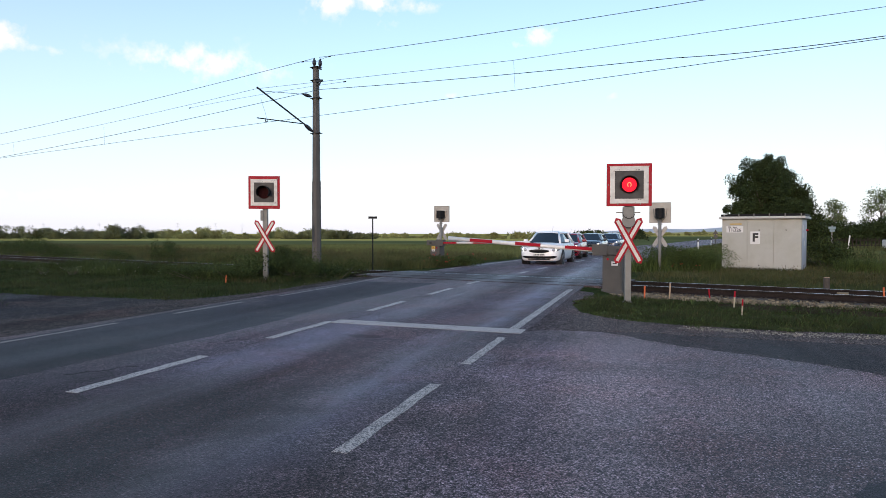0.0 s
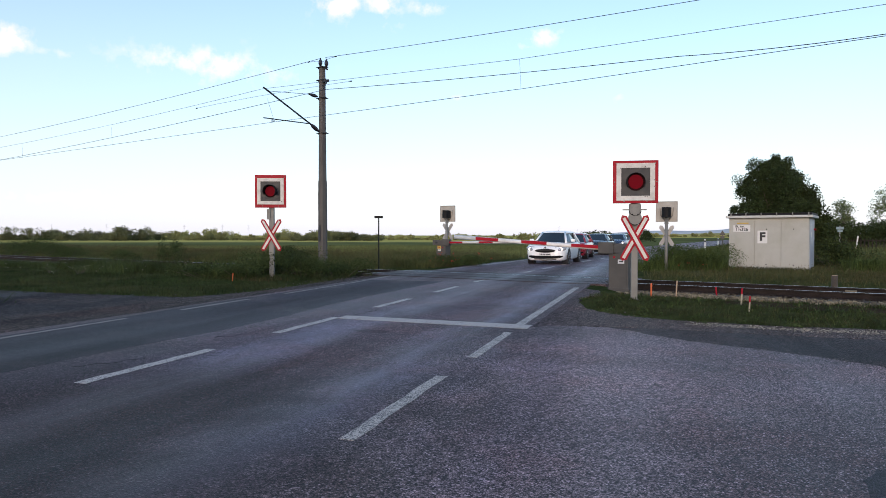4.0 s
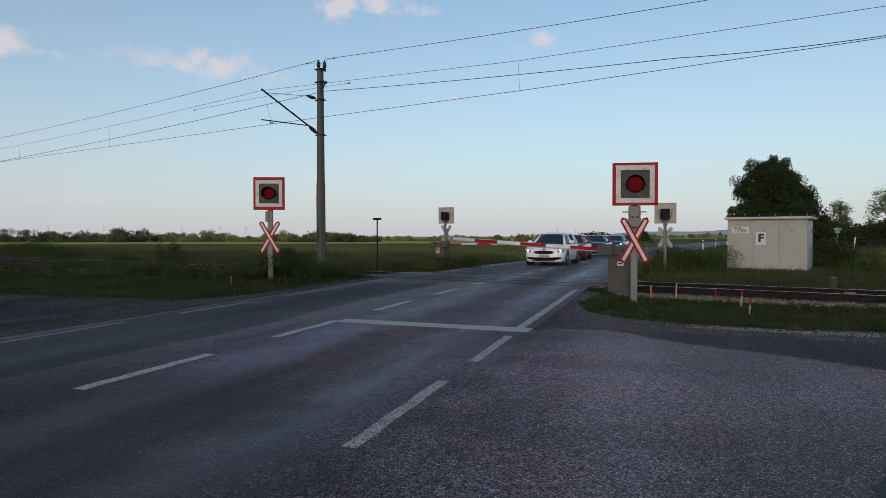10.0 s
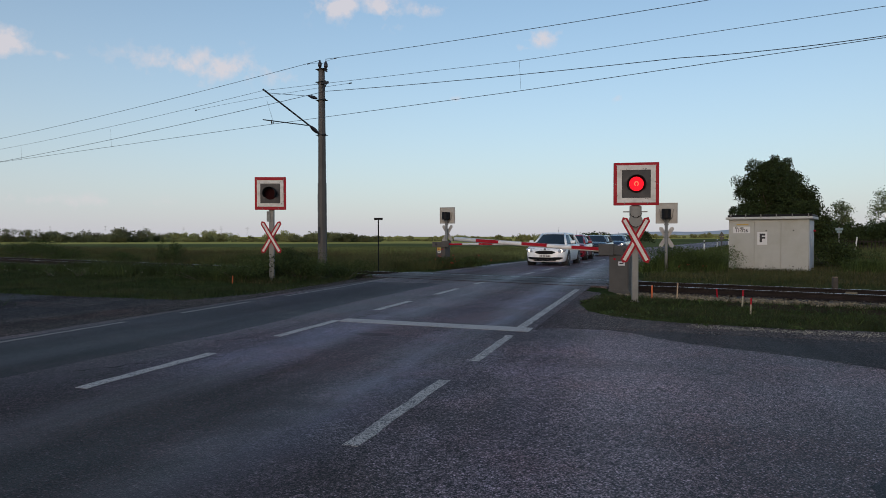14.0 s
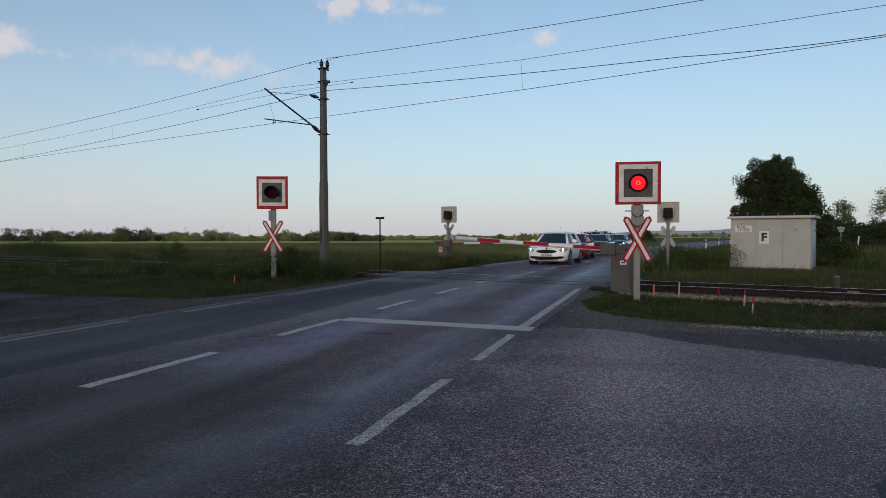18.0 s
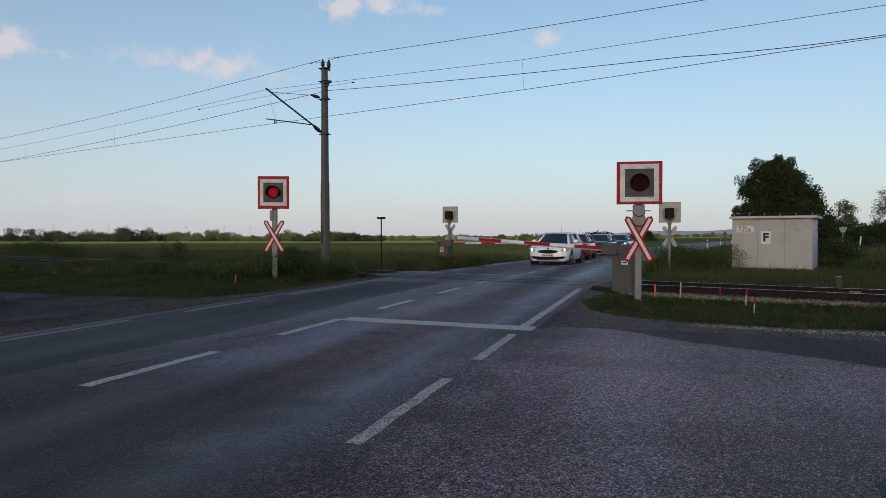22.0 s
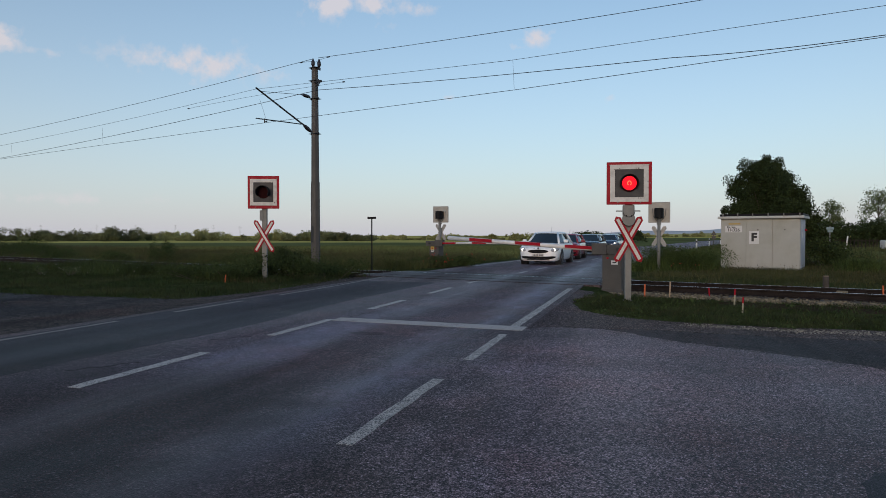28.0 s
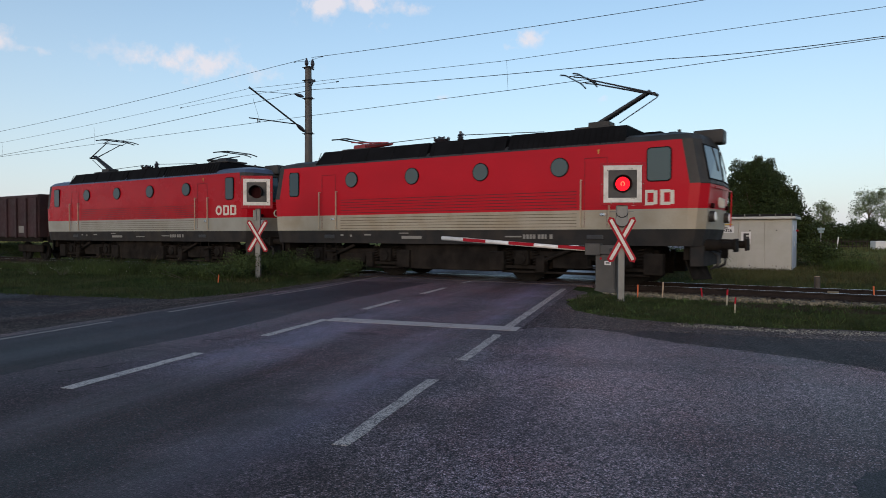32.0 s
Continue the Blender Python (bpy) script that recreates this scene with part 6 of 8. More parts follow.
# ---- cars ----
def car(label, x, y, yaw, paint, length, width, height, face, group="waiting cars"):
    """A car that heads along its -y. Lofted from cross-sections from nose to tail."""
    t = thing("car", label, "car", pose(x, y, 0.0, 0, 0, yaw), group)
    L, W, H = length, width / 2, height
    belt, sill = H * 0.645, 0.165
    # (y, half width, bottom, shoulder height)
    st = [(-L / 2, W * 0.46, 0.27, 0.60), (-L / 2 + 0.02, W * 0.62, 0.22, 0.655), (-L / 2 + 0.07, W * 0.78, 0.18, 0.71), (-L / 2 + 0.16, W * 0.89, 0.165, 0.765), (-L / 2 + 0.33, W * 0.965, sill, 0.83),
          (-L / 2 + 0.60, W, sill, 0.895), (-L / 2 + 0.95, W, sill, belt - 0.03), (-L / 2 + 1.3, W, sill, belt + 0.01), (-L * 0.05, W, sill, belt + 0.02), (L * 0.22, W, sill, belt + 0.05),
          (L / 2 - 0.5, W * 0.98, sill + 0.02, belt + 0.06), (L / 2 - 0.1, W * 0.92, 0.28, belt + 0.02), (L / 2, W * 0.82, 0.36, belt - 0.08)]

    def section(w, b, s):
        return [(w * 0.84, b), (w * 0.955, b + 0.06), (w, (b + s) / 2), (w * 0.985, s - 0.13), (w * 0.93, s - 0.05), (w * 0.80, s - 0.005), (w * 0.45, s + 0.03), (0, s + 0.04)]

    bm = bmesh.new()
    rings = []
    for yy, w, b, s in st:
        ring = section(w, b, s)
        ring = [bm.verts.new((p, yy, q)) for p, q in ring] + [bm.verts.new((-p, yy, q)) for p, q in ring[-2::-1]]
        rings.append(ring)
    n = len(rings[0])
    for a, b in zip(rings, rings[1:]):
        for k in range(n):
            bm.faces.new((a[k], a[(k + 1) % n], b[(k + 1) % n], b[k]))
    bm.faces.new(rings[0])
    bm.faces.new(rings[-1][::-1])
    bmesh.ops.recalc_face_normals(bm, faces=bm.faces[:])
    body = part("body", bm, paint, t, smooth=True)

    def nose(x):
        """How far forward the bumper reaches at x."""
        return -L / 2 + float(np.interp(abs(x) / W, (0.46, 0.62, 0.78, 0.89, 0.965, 1.0), (0, 0.02, 0.07, 0.16, 0.33, 0.6)))

    # cabin: window band, pillars and roof
    c0, c1 = -L / 2 + 0.95, L / 2 - 0.18
    lo = [(W * 0.80, c0 + 0.12), (W * 0.93, c0 + 0.72), (W * 0.93, c1 - 0.5), (W * 0.86, c1)]
    hi = [(W * 0.56, c0 + 0.92), (W * 0.68, c0 + 1.25), (W * 0.68, c1 - 0.65), (W * 0.60, c1 - 0.35)]
    zl, zh = belt - 0.01, H - 0.095
    lows = [Vector((w, y_, zl + 0.03)) for w, y_ in lo] + [Vector((-w, y_, zl + 0.03)) for w, y_ in lo[::-1]]
    tops = [Vector((w, y_, zh)) for w, y_ in hi] + [Vector((-w, y_, zh)) for w, y_ in hi[::-1]]
    m = 8
    for k, wname in ((0, "front_side_window"), (1, "side_window"), (2, "rear_side_window"), (3, "rear_window"), (4, "rear_side_window"), (5, "side_window"), (6, "front_side_window")):
        j = (k + 1) % m
        part(wname, panel(bmesh.new(), [lows[k], lows[j], tops[j], tops[k]], 0.01), M["car_glass"], t, "dark tinted glass")
    # bowed windscreen
    bm = bmesh.new()
    cols = []
    for q in np.linspace(-1, 1, 9):
        bow = 0.14 * (1 - q * q)
        cols.append([bm.verts.new((q * W * (0.80 - 0.24 * h), c0 + 0.12 + 0.80 * h - bow * (1 - 0.5 * h), zl + (zh - zl) * h + 0.02 * (1 - q * q) * h)) for h in (0.0, 0.5, 1.0)])
    for a, b in zip(cols, cols[1:]):
        for k in range(2):
            bm.faces.new((a[k], b[k], b[k + 1], a[k + 1]))
    part("windscreen", bm, M["car_glass"], t, "bowed dark windscreen", True)
    bm = bmesh.new()
    rs = []
    for z, kw, ky in ((zh - 0.02, 1.05, 0.0), (zh + 0.035, 1.0, 0.04), (H - 0.025, 0.88, 0.14), (H, 0.55, 0.5)):
        rs.append([bm.verts.new((w * kw, y_ + ky * ((1 if k < 2 else -1) if ky < 0.3 else (1 if k < 2 else -0.6)), z)) for k, (w, y_) in enumerate(hi)]
                  + [bm.verts.new((-w * kw, y_ + ky * ((1 if k > 1 else -1) if ky < 0.3 else (1 if k > 1 else -0.6)), z)) for k, (w, y_) in enumerate(hi[::-1])])
    for a, b in zip(rs, rs[1:]):
        for k in range(m):
            bm.faces.new((a[k], a[(k + 1) % m], b[(k + 1) % m], b[k]))
    bm.faces.new(rs[-1])
    bm.faces.new(rs[0][::-1])
    bmesh.ops.recalc_face_normals(bm, faces=bm.faces[:])
    part("roof", bm, paint, t, smooth=True)
    for sx in (-1, 1):
        for (wl, yl), (wh, yh), r in ((lo[0], hi[0], 0.055), (lo[2], hi[2], 0.05), (lo[3], hi[3], 0.06)):
            bm = bmesh.new()
            tube(bm, (sx * wl, yl, zl - 0.02), (sx * wh * 1.02, yh, zh + 0.01), r, r * 0.9, 10)
            part("pillar", bm, paint, t, smooth=True)
        bm = bmesh.new()
        ym = (hi[1][1] + hi[2][1]) / 2
        tube(bm, (sx * W * 0.94, ym, zl), (sx * W * 0.73, ym, zh), 0.035, 0.03, 8)
        part("door_post", bm, M["black"], t)
        bm = bmesh.new()
        box(bm, (sx * (W + 0.05) - 0.10, c0 + 0.5, belt + 0.02), (sx * (W + 0.05) + 0.10, c0 + 0.62, belt + 0.16), bevel=0.04)
        part("wing_mirror", bm, paint, t)
        bm = bmesh.new()
        box(bm, (sx * W - 0.012, -0.25, belt - 0.14), (sx * W + 0.012, -0.05, belt - 0.11), bevel=0.005)
        part("door_handle", bm, M["chrome"], t)
        # headlight laid on the wing's shoulder
        bm = bmesh.new()
        rows_ = []
        for k, (f0, f1) in zip((2, 3, 4, 5), ((0.45, 0.75), (0.10, 0.95), (0.05, 0.95), (0.45, 0.80))):
            yy, w, b, s = st[k]
            p, q = Vector((w * 1.0, yy, s - 0.15)), Vector((w * 0.90, yy, s - 0.03))
            rows_.append([bm.verts.new(Vector((sx * v_.x, v_.y - 0.008, v_.z)) + Vector((sx * 0.008, 0, 0.004))) for v_ in (p.lerp(q, f0), p.lerp(q, 0.5) + Vector((0.012, -0.006, 0.004)), p.lerp(q, f1))])
        for a, b in zip(rows_, rows_[1:]):
            for k in range(2):
                bm.faces.new((a[k], b[k], b[k + 1], a[k + 1]))
        lamp = part("headlight", bm, M["headlight"], t, "clear swept headlight", True)
        yy, w, b, s = st[3]
        bm = bmesh.new()
        bmesh.ops.create_uvsphere(bm, u_segments=16, v_segments=10, radius=1.0, matrix=Matrix.Translation((sx * w * 0.90, yy - 0.02, s - 0.095)) @ Matrix.Rotation(sx * 0.62, 4, "Z") @ Matrix.Rotation(sx * -0.22, 4, "Y") @ Matrix.Diagonal((0.205, 0.06, 0.092, 1)))
        part("lamp_cover", bm, M["headlight"], lamp, "clear swept lamp cover", True)
        part("bulb", tube(bmesh.new(), (sx * w * 0.86, yy - 0.10, s - 0.098), (sx * w * 0.86, yy + 0.02, s - 0.098), 0.062, 0.062, 16), M["bulb"], lamp, "lit lamp")
        bm = bmesh.new()
        box(bm, (sx * W * 0.80 - 0.07, L / 2 - 0.10, belt - 0.25), (sx * W * 0.80 + 0.07, L / 2 + 0.005, belt - 0.02), bevel=0.02)
        part("tail_light", bm, M["red"], t)
    gz = 0.60 if face == "oval" else 0.60
    bm = bmesh.new()
    out = [(W * 0.50 * math.cos(q), -L / 2 - 0.022, gz + (0.092 if face == "oval" else 0.06) * math.sin(q) * (1.0 if math.sin(q) < 0 else 0.8)) for q in np.linspace(0, 2 * math.pi, 20, endpoint=False)]
    panel(bm, out, 0.06)
    part("grille", bm, M["trim"], t, "black radiator grille")
    bm = bmesh.new()
    tube(bm, (-W * 0.44, -L / 2 - 0.026, gz + 0.012), (W * 0.44, -L / 2 - 0.026, gz + 0.012), 0.005, n=6)
    part("grille_bar", bm, M["grey_steel"], t)
    bm = bmesh.new()
    strip_ = []
    for q in np.linspace(-0.84, 0.84, 13):
        x_, lift_ = q * W, 0.05 * abs(q) ** 3
        strip_.append([bm.verts.new((x_, nose(x_) - 0.016, z_ + lift_)) for z_ in (0.262 if abs(q) < 0.8 else 0.30, 0.372 if abs(q) < 0.8 else 0.345)] + [bm.verts.new((x_, nose(x_) + 0.10, z_ + lift_)) for z_ in (0.345, 0.30)])
    for a, b in zip(strip_, strip_[1:]):
        for k in range(4):
            bm.faces.new((a[k], b[k], b[(k + 1) % 4], a[(k + 1) % 4]))
    bmesh.ops.recalc_face_normals(bm, faces=bm.faces[:])
    part("air_intake", bm, M["trim"], t, "black lower bumper intake")
    bm = bmesh.new()
    box(bm, (-W * 0.55, -L / 2 - 0.006, 0.215), (W * 0.55, -L / 2 + 0.12, 0.255), bevel=0.012)
    part("bumper_lip", bm, M["trim"], t)
    # bonnet's front shut line
    bm = bmesh.new()
    seam = []
    for q in np.linspace(-0.86, 0.86, 15):
        j = 1 + 3 * abs(q)
        i, fr = int(j), j - int(j)
        w_, s_, y_ = [st[i][k] + (st[i + 1][k] - st[i][k]) * fr for k in (1, 3, 0)]
        seam.append(Vector((q * W, y_ - 0.004, s_ - 0.03 * abs(q) + 0.022 * (1 - abs(q)) + 0.012)))
    for a, b in zip(seam, seam[1:]):
        tube(bm, a, b, 0.006, n=5, cap=False)
    part("bonnet_seam", bm, M["trim"], t)
    pl = part("number_plate", box(bmesh.new(), (-0.26, -L / 2 - 0.034, 0.385), (0.26, -L / 2 - 0.018, 0.485), bevel=0.006), M["plate"], t)
    for bx in (-0.15, -0.03, 0.09, 0.18):
        part("plate_bar", box(bmesh.new(), (bx - 0.035, -L / 2 - 0.037, 0.41), (bx + 0.035, -L / 2 - 0.033, 0.46)), M["ink"], pl)
    part("badge", tube(bmesh.new(), (0, -L / 2 + 0.0, 0.725), (0, -L / 2 + 0.06, 0.735), 0.045, n=14), M["chrome"], t)
    part("aerial", tube(bmesh.new(), (0, L * 0.18, H - 0.02), (0, L * 0.22, H + 0.25), 0.006, n=6), M["black"], t)
    for sx in (-1, 1):
        for yy in (-L / 2 + 0.85, L / 2 - 0.80):
            bm = bmesh.new()
            tube(bm, (sx * (W - 0.20), yy, 0.315), (sx * (W + 0.012), yy, 0.315), 0.315, n=24)
            wh = part("wheel", bm, M["tyre"], t, "black tyre on a silver rim")
            part("rim", tube(bmesh.new(), (sx * (W + 0.0), yy, 0.315), (sx * (W + 0.02), yy, 0.315), 0.205, 0.19, 20), M["chrome"], wh)
            bm = bmesh.new()
            for q in range(5):
                a = q * 1.2566
                tube(bm, (sx * (W + 0.022), yy, 0.315), (sx * (W + 0.022), yy + 0.17 * math.sin(a), 0.315 + 0.17 * math.cos(a)), 0.018, n=6)
            part("spokes", bm, M["grey_steel"], wh)
            bm = bmesh.new()
            tube(bm, (sx * (W - 0.26), yy, 0.33), (sx * (W + 0.004), yy, 0.33), 0.375, n=24)
            part("wheel_arch", bm, M["black"], t)
    return t


M["car_glass"] = glass("tinted_car_glass", (0.012, 0.016, 0.02))
M["chrome"] = mat("bright_metal_trim", (0.6, 0.6, 0.62), 0.25, 0.9, 0.05)
M["trim"] = mat("black_plastic_trim", (0.008, 0.008, 0.009), 0.6, 0, 0.1, spec=0.1)
M["tyre"] = mat("black_tyre_rubber", (0.02, 0.02, 0.021), 0.8, 0, 0.2)
M["headlight"] = mat("clear_headlight_cover", (0.50, 0.51, 0.53), 0.12, 0.3, 0.1, coat=0.8)
M["bulb"] = mat("lit_headlight_bulb", (1.0, 0.90, 0.72), 0.2, 0, 0.0, emit=3.2)
M["car_white"] = mat("white_car_paint", (0.92, 0.92, 0.91), 0.35, 0, 0.02, coat=0.3)
M["car_red"] = mat("red_car_paint", (0.27, 0.010, 0.022), 0.3, 0, 0.05, coat=0.8)
M["car_black"] = mat("black_car_paint", (0.02, 0.021, 0.025), 0.28, 0, 0.1, coat=0.8)
M["car_blue"] = mat("dark_blue_car_paint", (0.03, 0.05, 0.10), 0.28, 0.2, 0.1, coat=0.8)
car("white compact people carrier waiting at the barrier", 5.17, 30.70, -21.0, M["car_white"], 4.35, 1.80, 1.47, "oval")
car("red hatchback waiting behind the white car", 7.38, 37.2, -19.5, M["car_red"], 4.1, 1.74, 1.39, "slim")
car("black estate car waiting in the queue", 10.45, 44.8, -21, M["car_black"], 4.6, 1.84, 1.37, "slim")
car("dark blue car at the end of the queue", 14.0, 53.3, -23, M["car_blue"], 4.5, 1.82, 1.37, "slim")


# ---- trees and distance ----
def tree(name, label, x, y, lobes, leaves, size, trunk_h, material, trunk_r=0.28, shell=0.35):
    """A trunk with limbs into each lobe of the crown; lobes: (dx, dy, z, rx, rz)."""
    t = thing(name, label, "tree", pose(x, y, -0.06))
    c = np.array([(a, b, z) for a, b, z, r, q in lobes])
    r = np.array([(r, r, q) for a, b, z, r, q in lobes])
    # break each lobe into clumps so that the outline is uneven
    vol = (r[:, 0] ** 2 * r[:, 2]) ** 0.8
    k = rng.choice(len(c), 80 * max(2, len(c) // 2), p=vol / vol.sum())
    d = rng.normal(0, 1, (len(k), 3))
    d /= np.linalg.norm(d, axis=1)[:, None]
    cc = c[k] + d * r[k] * rng.uniform(0.2, 0.92, (len(k), 1))
    rr = r[k] * rng.uniform(0.2, 0.42, (len(k), 1))
    v, f = leaf_cloud(cc, rr, leaves, size, 1.0, shell)
    v[:, 2] = np.maximum(v[:, 2], 0.1)
    from_arrays("crown", v.tolist(), f, material, t)
    bm = bmesh.new()
    top = max(z for a, b, z, r_, q in lobes)
    tube(bm, (0, 0, -0.2), (0.05, 0, trunk_h), trunk_r, trunk_r * 0.72, 10)
    tube(bm, (0.05, 0, trunk_h), (0, 0, top), trunk_r * 0.72, trunk_r * 0.2, 8)
    part("trunk", bm, M["bark"], t)
    for i in rng.choice(len(cc), min(len(cc), 26), replace=False):
        z0 = trunk_h * 0.7 + (cc[i][2] - trunk_h * 0.7) * 0.45
        bm = bmesh.new()
        tube(bm, (0.02, 0, max(0.5, min(z0, top * 0.9))), tuple(cc[i]), trunk_r * 0.28, trunk_r * 0.06, 6)
        part("limb", bm, M["bark"], t)
    return t


def build_trees():
    tree("tree", "broad dark green poplar behind the hut", 29.6, 60, [(0.6, 0, 7.6, 1.4, 1.25), (-1.1, 0, 7.0, 1.5, 1.4), (1.8, 0, 7.0, 1.3, 1.5), (-1.9, 0, 5.3, 1.6, 1.6), (0.4, 0, 5.6, 2.6, 2.3), (2.5, 0, 5.3, 1.5, 1.8), (-1.9, 0, 3.6, 1.6, 1.8), (0.8, 0, 3.4, 3.2, 2.2), (3.4, 0, 3.8, 1.6, 1.8), (4.3, 0, 2.4, 1.4, 1.6)], 84000, 0.085, 2.2, M["leaf"], 0.34)
    tree("tree", "smaller dark tree leaning on the poplar", 33.6, 60.5, [(-0.4, 0, 3.6, 1.7, 2.2), (0.5, 0, 2.4, 1.9, 1.8), (1.2, 0, 1.6, 1.4, 1.3)], 9000, 0.13, 1.2, M["leaf"], 0.18)
    tree("tree", "slender light-leaved tree by the gardens", 49.5, 82, [(0, 0, 4.6, 1.5, 1.3), (-0.5, 0, 3.2, 1.2, 1.2), (0.7, 0, 3.4, 1.1, 1.1)], 2600, 0.11, 2.2, M["leaf_light"], 0.10, 0.2)
    tree("tree", "tall light-leaved tree over the gardens", 54.0, 80, [(0, 0, 5.6, 1.9, 1.6), (1.6, 0, 6.2, 1.5, 1.4), (-1.2, 0, 4.2, 1.4, 1.5), (1.8, 0, 4.2, 2.0, 1.6)], 4200, 0.11, 2.6, M["leaf_light"], 0.13, 0.2)
    for x, y, h, w in ((46.6, 76, 3.2, 3.0), (49.6, 74, 3.5, 3.0), (53.4, 73, 3.4, 3.0), (58, 76, 3.5, 3.2), (43.4, 76, 3.0, 2.8), (62.5, 74, 3.6, 3.0), (39.6, 70, 2.7, 2.1), (36.2, 64, 2.6, 1.9)):
        tree("garden_tree", "dark dense garden tree behind the fence", x, y, [(0, 0, h * 0.55, w * 0.7, h * 0.45), (w * 0.4, 0, h * 0.4, w * 0.55, h * 0.38), (-w * 0.4, 0, h * 0.4, w * 0.55, h * 0.38)], 14000, 0.11, h * 0.3, M["leaf"], 0.12)
    # bushes along the far road
    for x, y, w, h in ((22.5, 95, 3.6, 2.2), (27.5, 99, 3.0, 2.0), (36, 118, 3.0, 2.6), (31, 108, 3.4, 1.8)):
        weeds("roadside_bush", "rounded dark bush by the far road", x, y, w, w, h, 900, 0.16, M["leaf"])

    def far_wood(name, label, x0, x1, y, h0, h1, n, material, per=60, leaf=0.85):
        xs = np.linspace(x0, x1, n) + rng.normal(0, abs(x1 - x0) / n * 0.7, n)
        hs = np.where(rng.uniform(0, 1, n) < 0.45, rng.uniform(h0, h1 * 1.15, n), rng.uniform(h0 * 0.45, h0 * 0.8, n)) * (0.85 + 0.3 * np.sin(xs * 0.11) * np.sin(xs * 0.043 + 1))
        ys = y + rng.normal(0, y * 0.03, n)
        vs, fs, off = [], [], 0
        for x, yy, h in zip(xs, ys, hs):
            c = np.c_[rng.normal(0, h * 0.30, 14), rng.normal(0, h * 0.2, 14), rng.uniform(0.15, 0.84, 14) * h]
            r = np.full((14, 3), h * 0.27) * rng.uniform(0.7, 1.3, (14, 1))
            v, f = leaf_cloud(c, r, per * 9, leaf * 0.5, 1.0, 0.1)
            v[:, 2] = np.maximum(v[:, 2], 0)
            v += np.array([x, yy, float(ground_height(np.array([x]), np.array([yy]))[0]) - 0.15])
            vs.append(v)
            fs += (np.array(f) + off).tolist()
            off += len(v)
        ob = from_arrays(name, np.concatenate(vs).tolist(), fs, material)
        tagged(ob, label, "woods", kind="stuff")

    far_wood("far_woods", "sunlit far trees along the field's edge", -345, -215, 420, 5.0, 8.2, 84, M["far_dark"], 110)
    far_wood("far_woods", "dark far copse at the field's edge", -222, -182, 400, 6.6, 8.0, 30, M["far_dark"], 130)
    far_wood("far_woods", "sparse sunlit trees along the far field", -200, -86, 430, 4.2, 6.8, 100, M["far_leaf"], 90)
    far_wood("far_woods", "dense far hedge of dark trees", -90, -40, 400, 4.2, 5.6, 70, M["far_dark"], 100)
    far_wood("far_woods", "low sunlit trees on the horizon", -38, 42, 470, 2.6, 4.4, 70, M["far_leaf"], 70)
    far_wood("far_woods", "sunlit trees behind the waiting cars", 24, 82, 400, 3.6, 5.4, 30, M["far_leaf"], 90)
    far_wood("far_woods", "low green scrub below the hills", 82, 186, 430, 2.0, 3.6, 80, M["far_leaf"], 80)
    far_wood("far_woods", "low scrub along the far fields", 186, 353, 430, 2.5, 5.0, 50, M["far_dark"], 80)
    # power pylons on the horizon
    for x, y, h in ((-780, 1300, 24), (-670, 1300, 24), (-594, 1300, 23), (-516, 1300, 23), (-441, 1300, 23), (-389, 1300, 22)):
        t = thing("pylon", "thin grey lattice power pylon on the horizon", "pylon", pose(x, y, -2.3), "pylons")
        for sx in (-1, 1):
            part("leg", tube(bmesh.new(), (sx * 1.6, 0, 0), (sx * 0.25, 0, h), 0.10, 0.08, 5), M["galv"], t)
        for z, w in ((h * 0.74, 3.0), (h * 0.86, 3.8), (h * 0.97, 2.2)):
            part("cross_arm", box(bmesh.new(), (-w, -0.12, z - 0.10), (w, 0.12, z + 0.10)), M["galv"], t)
    # hills; the far ones carry the haze of distance in their colour
    for name, y, x0, x1, h, seed, m, lab in (("far_hills", 3200, 700, 2500, 44, 3.0, M["hill"], "wooded hills with blue distance haze in their colour"), ("field_slope", 1500, 420, 1100, 7.5, 9.0, M["hill_near"], "pale fields on a low slope")):
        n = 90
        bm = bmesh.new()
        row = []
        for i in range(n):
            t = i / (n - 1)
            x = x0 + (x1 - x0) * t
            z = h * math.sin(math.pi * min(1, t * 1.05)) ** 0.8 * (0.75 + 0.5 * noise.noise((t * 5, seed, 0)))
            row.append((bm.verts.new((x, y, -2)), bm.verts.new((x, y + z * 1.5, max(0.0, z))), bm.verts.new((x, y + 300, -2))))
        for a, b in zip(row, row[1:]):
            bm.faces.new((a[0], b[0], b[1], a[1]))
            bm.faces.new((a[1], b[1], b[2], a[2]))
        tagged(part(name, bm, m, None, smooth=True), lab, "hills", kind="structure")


build_trees()

# ---- the train ----
M["loco_red"] = mat("locomotive_red", (0.46, 0.007, 0.016), 0.38, 0, 0.06, 0.7, 30, 0.0, (0.38, 0.009, 0.017), 0.5, 0.8, spec=0.18)
M["loco_red_gloss"] = mat("fresh_locomotive_red", (0.38, 0.003, 0.010), 0.25, 0, 0.05, 0.7, 30, 0.0, (0.32, 0.004, 0.010), 0.4, 0.8, coat=0.06, spec=0.14)
M["loco_grey_band"] = mat("locomotive_pale_grey_band", (0.30, 0.29, 0.25), 0.4, 0, 0.08, 1.0, 30, 0.0, (0.22, 0.20, 0.15), 0.5, 1.6)
M["loco_groove"] = mat("locomotive_red_groove", (0.10, 0.006, 0.009), 0.7, 0, 0.1)
M["loco_beige"] = mat("locomotive_beige", (0.355, 0.315, 0.24), 0.5, 0, 0.08, 1.0, 30, 0.0, (0.26, 0.20, 0.12), 0.55, 1.6)
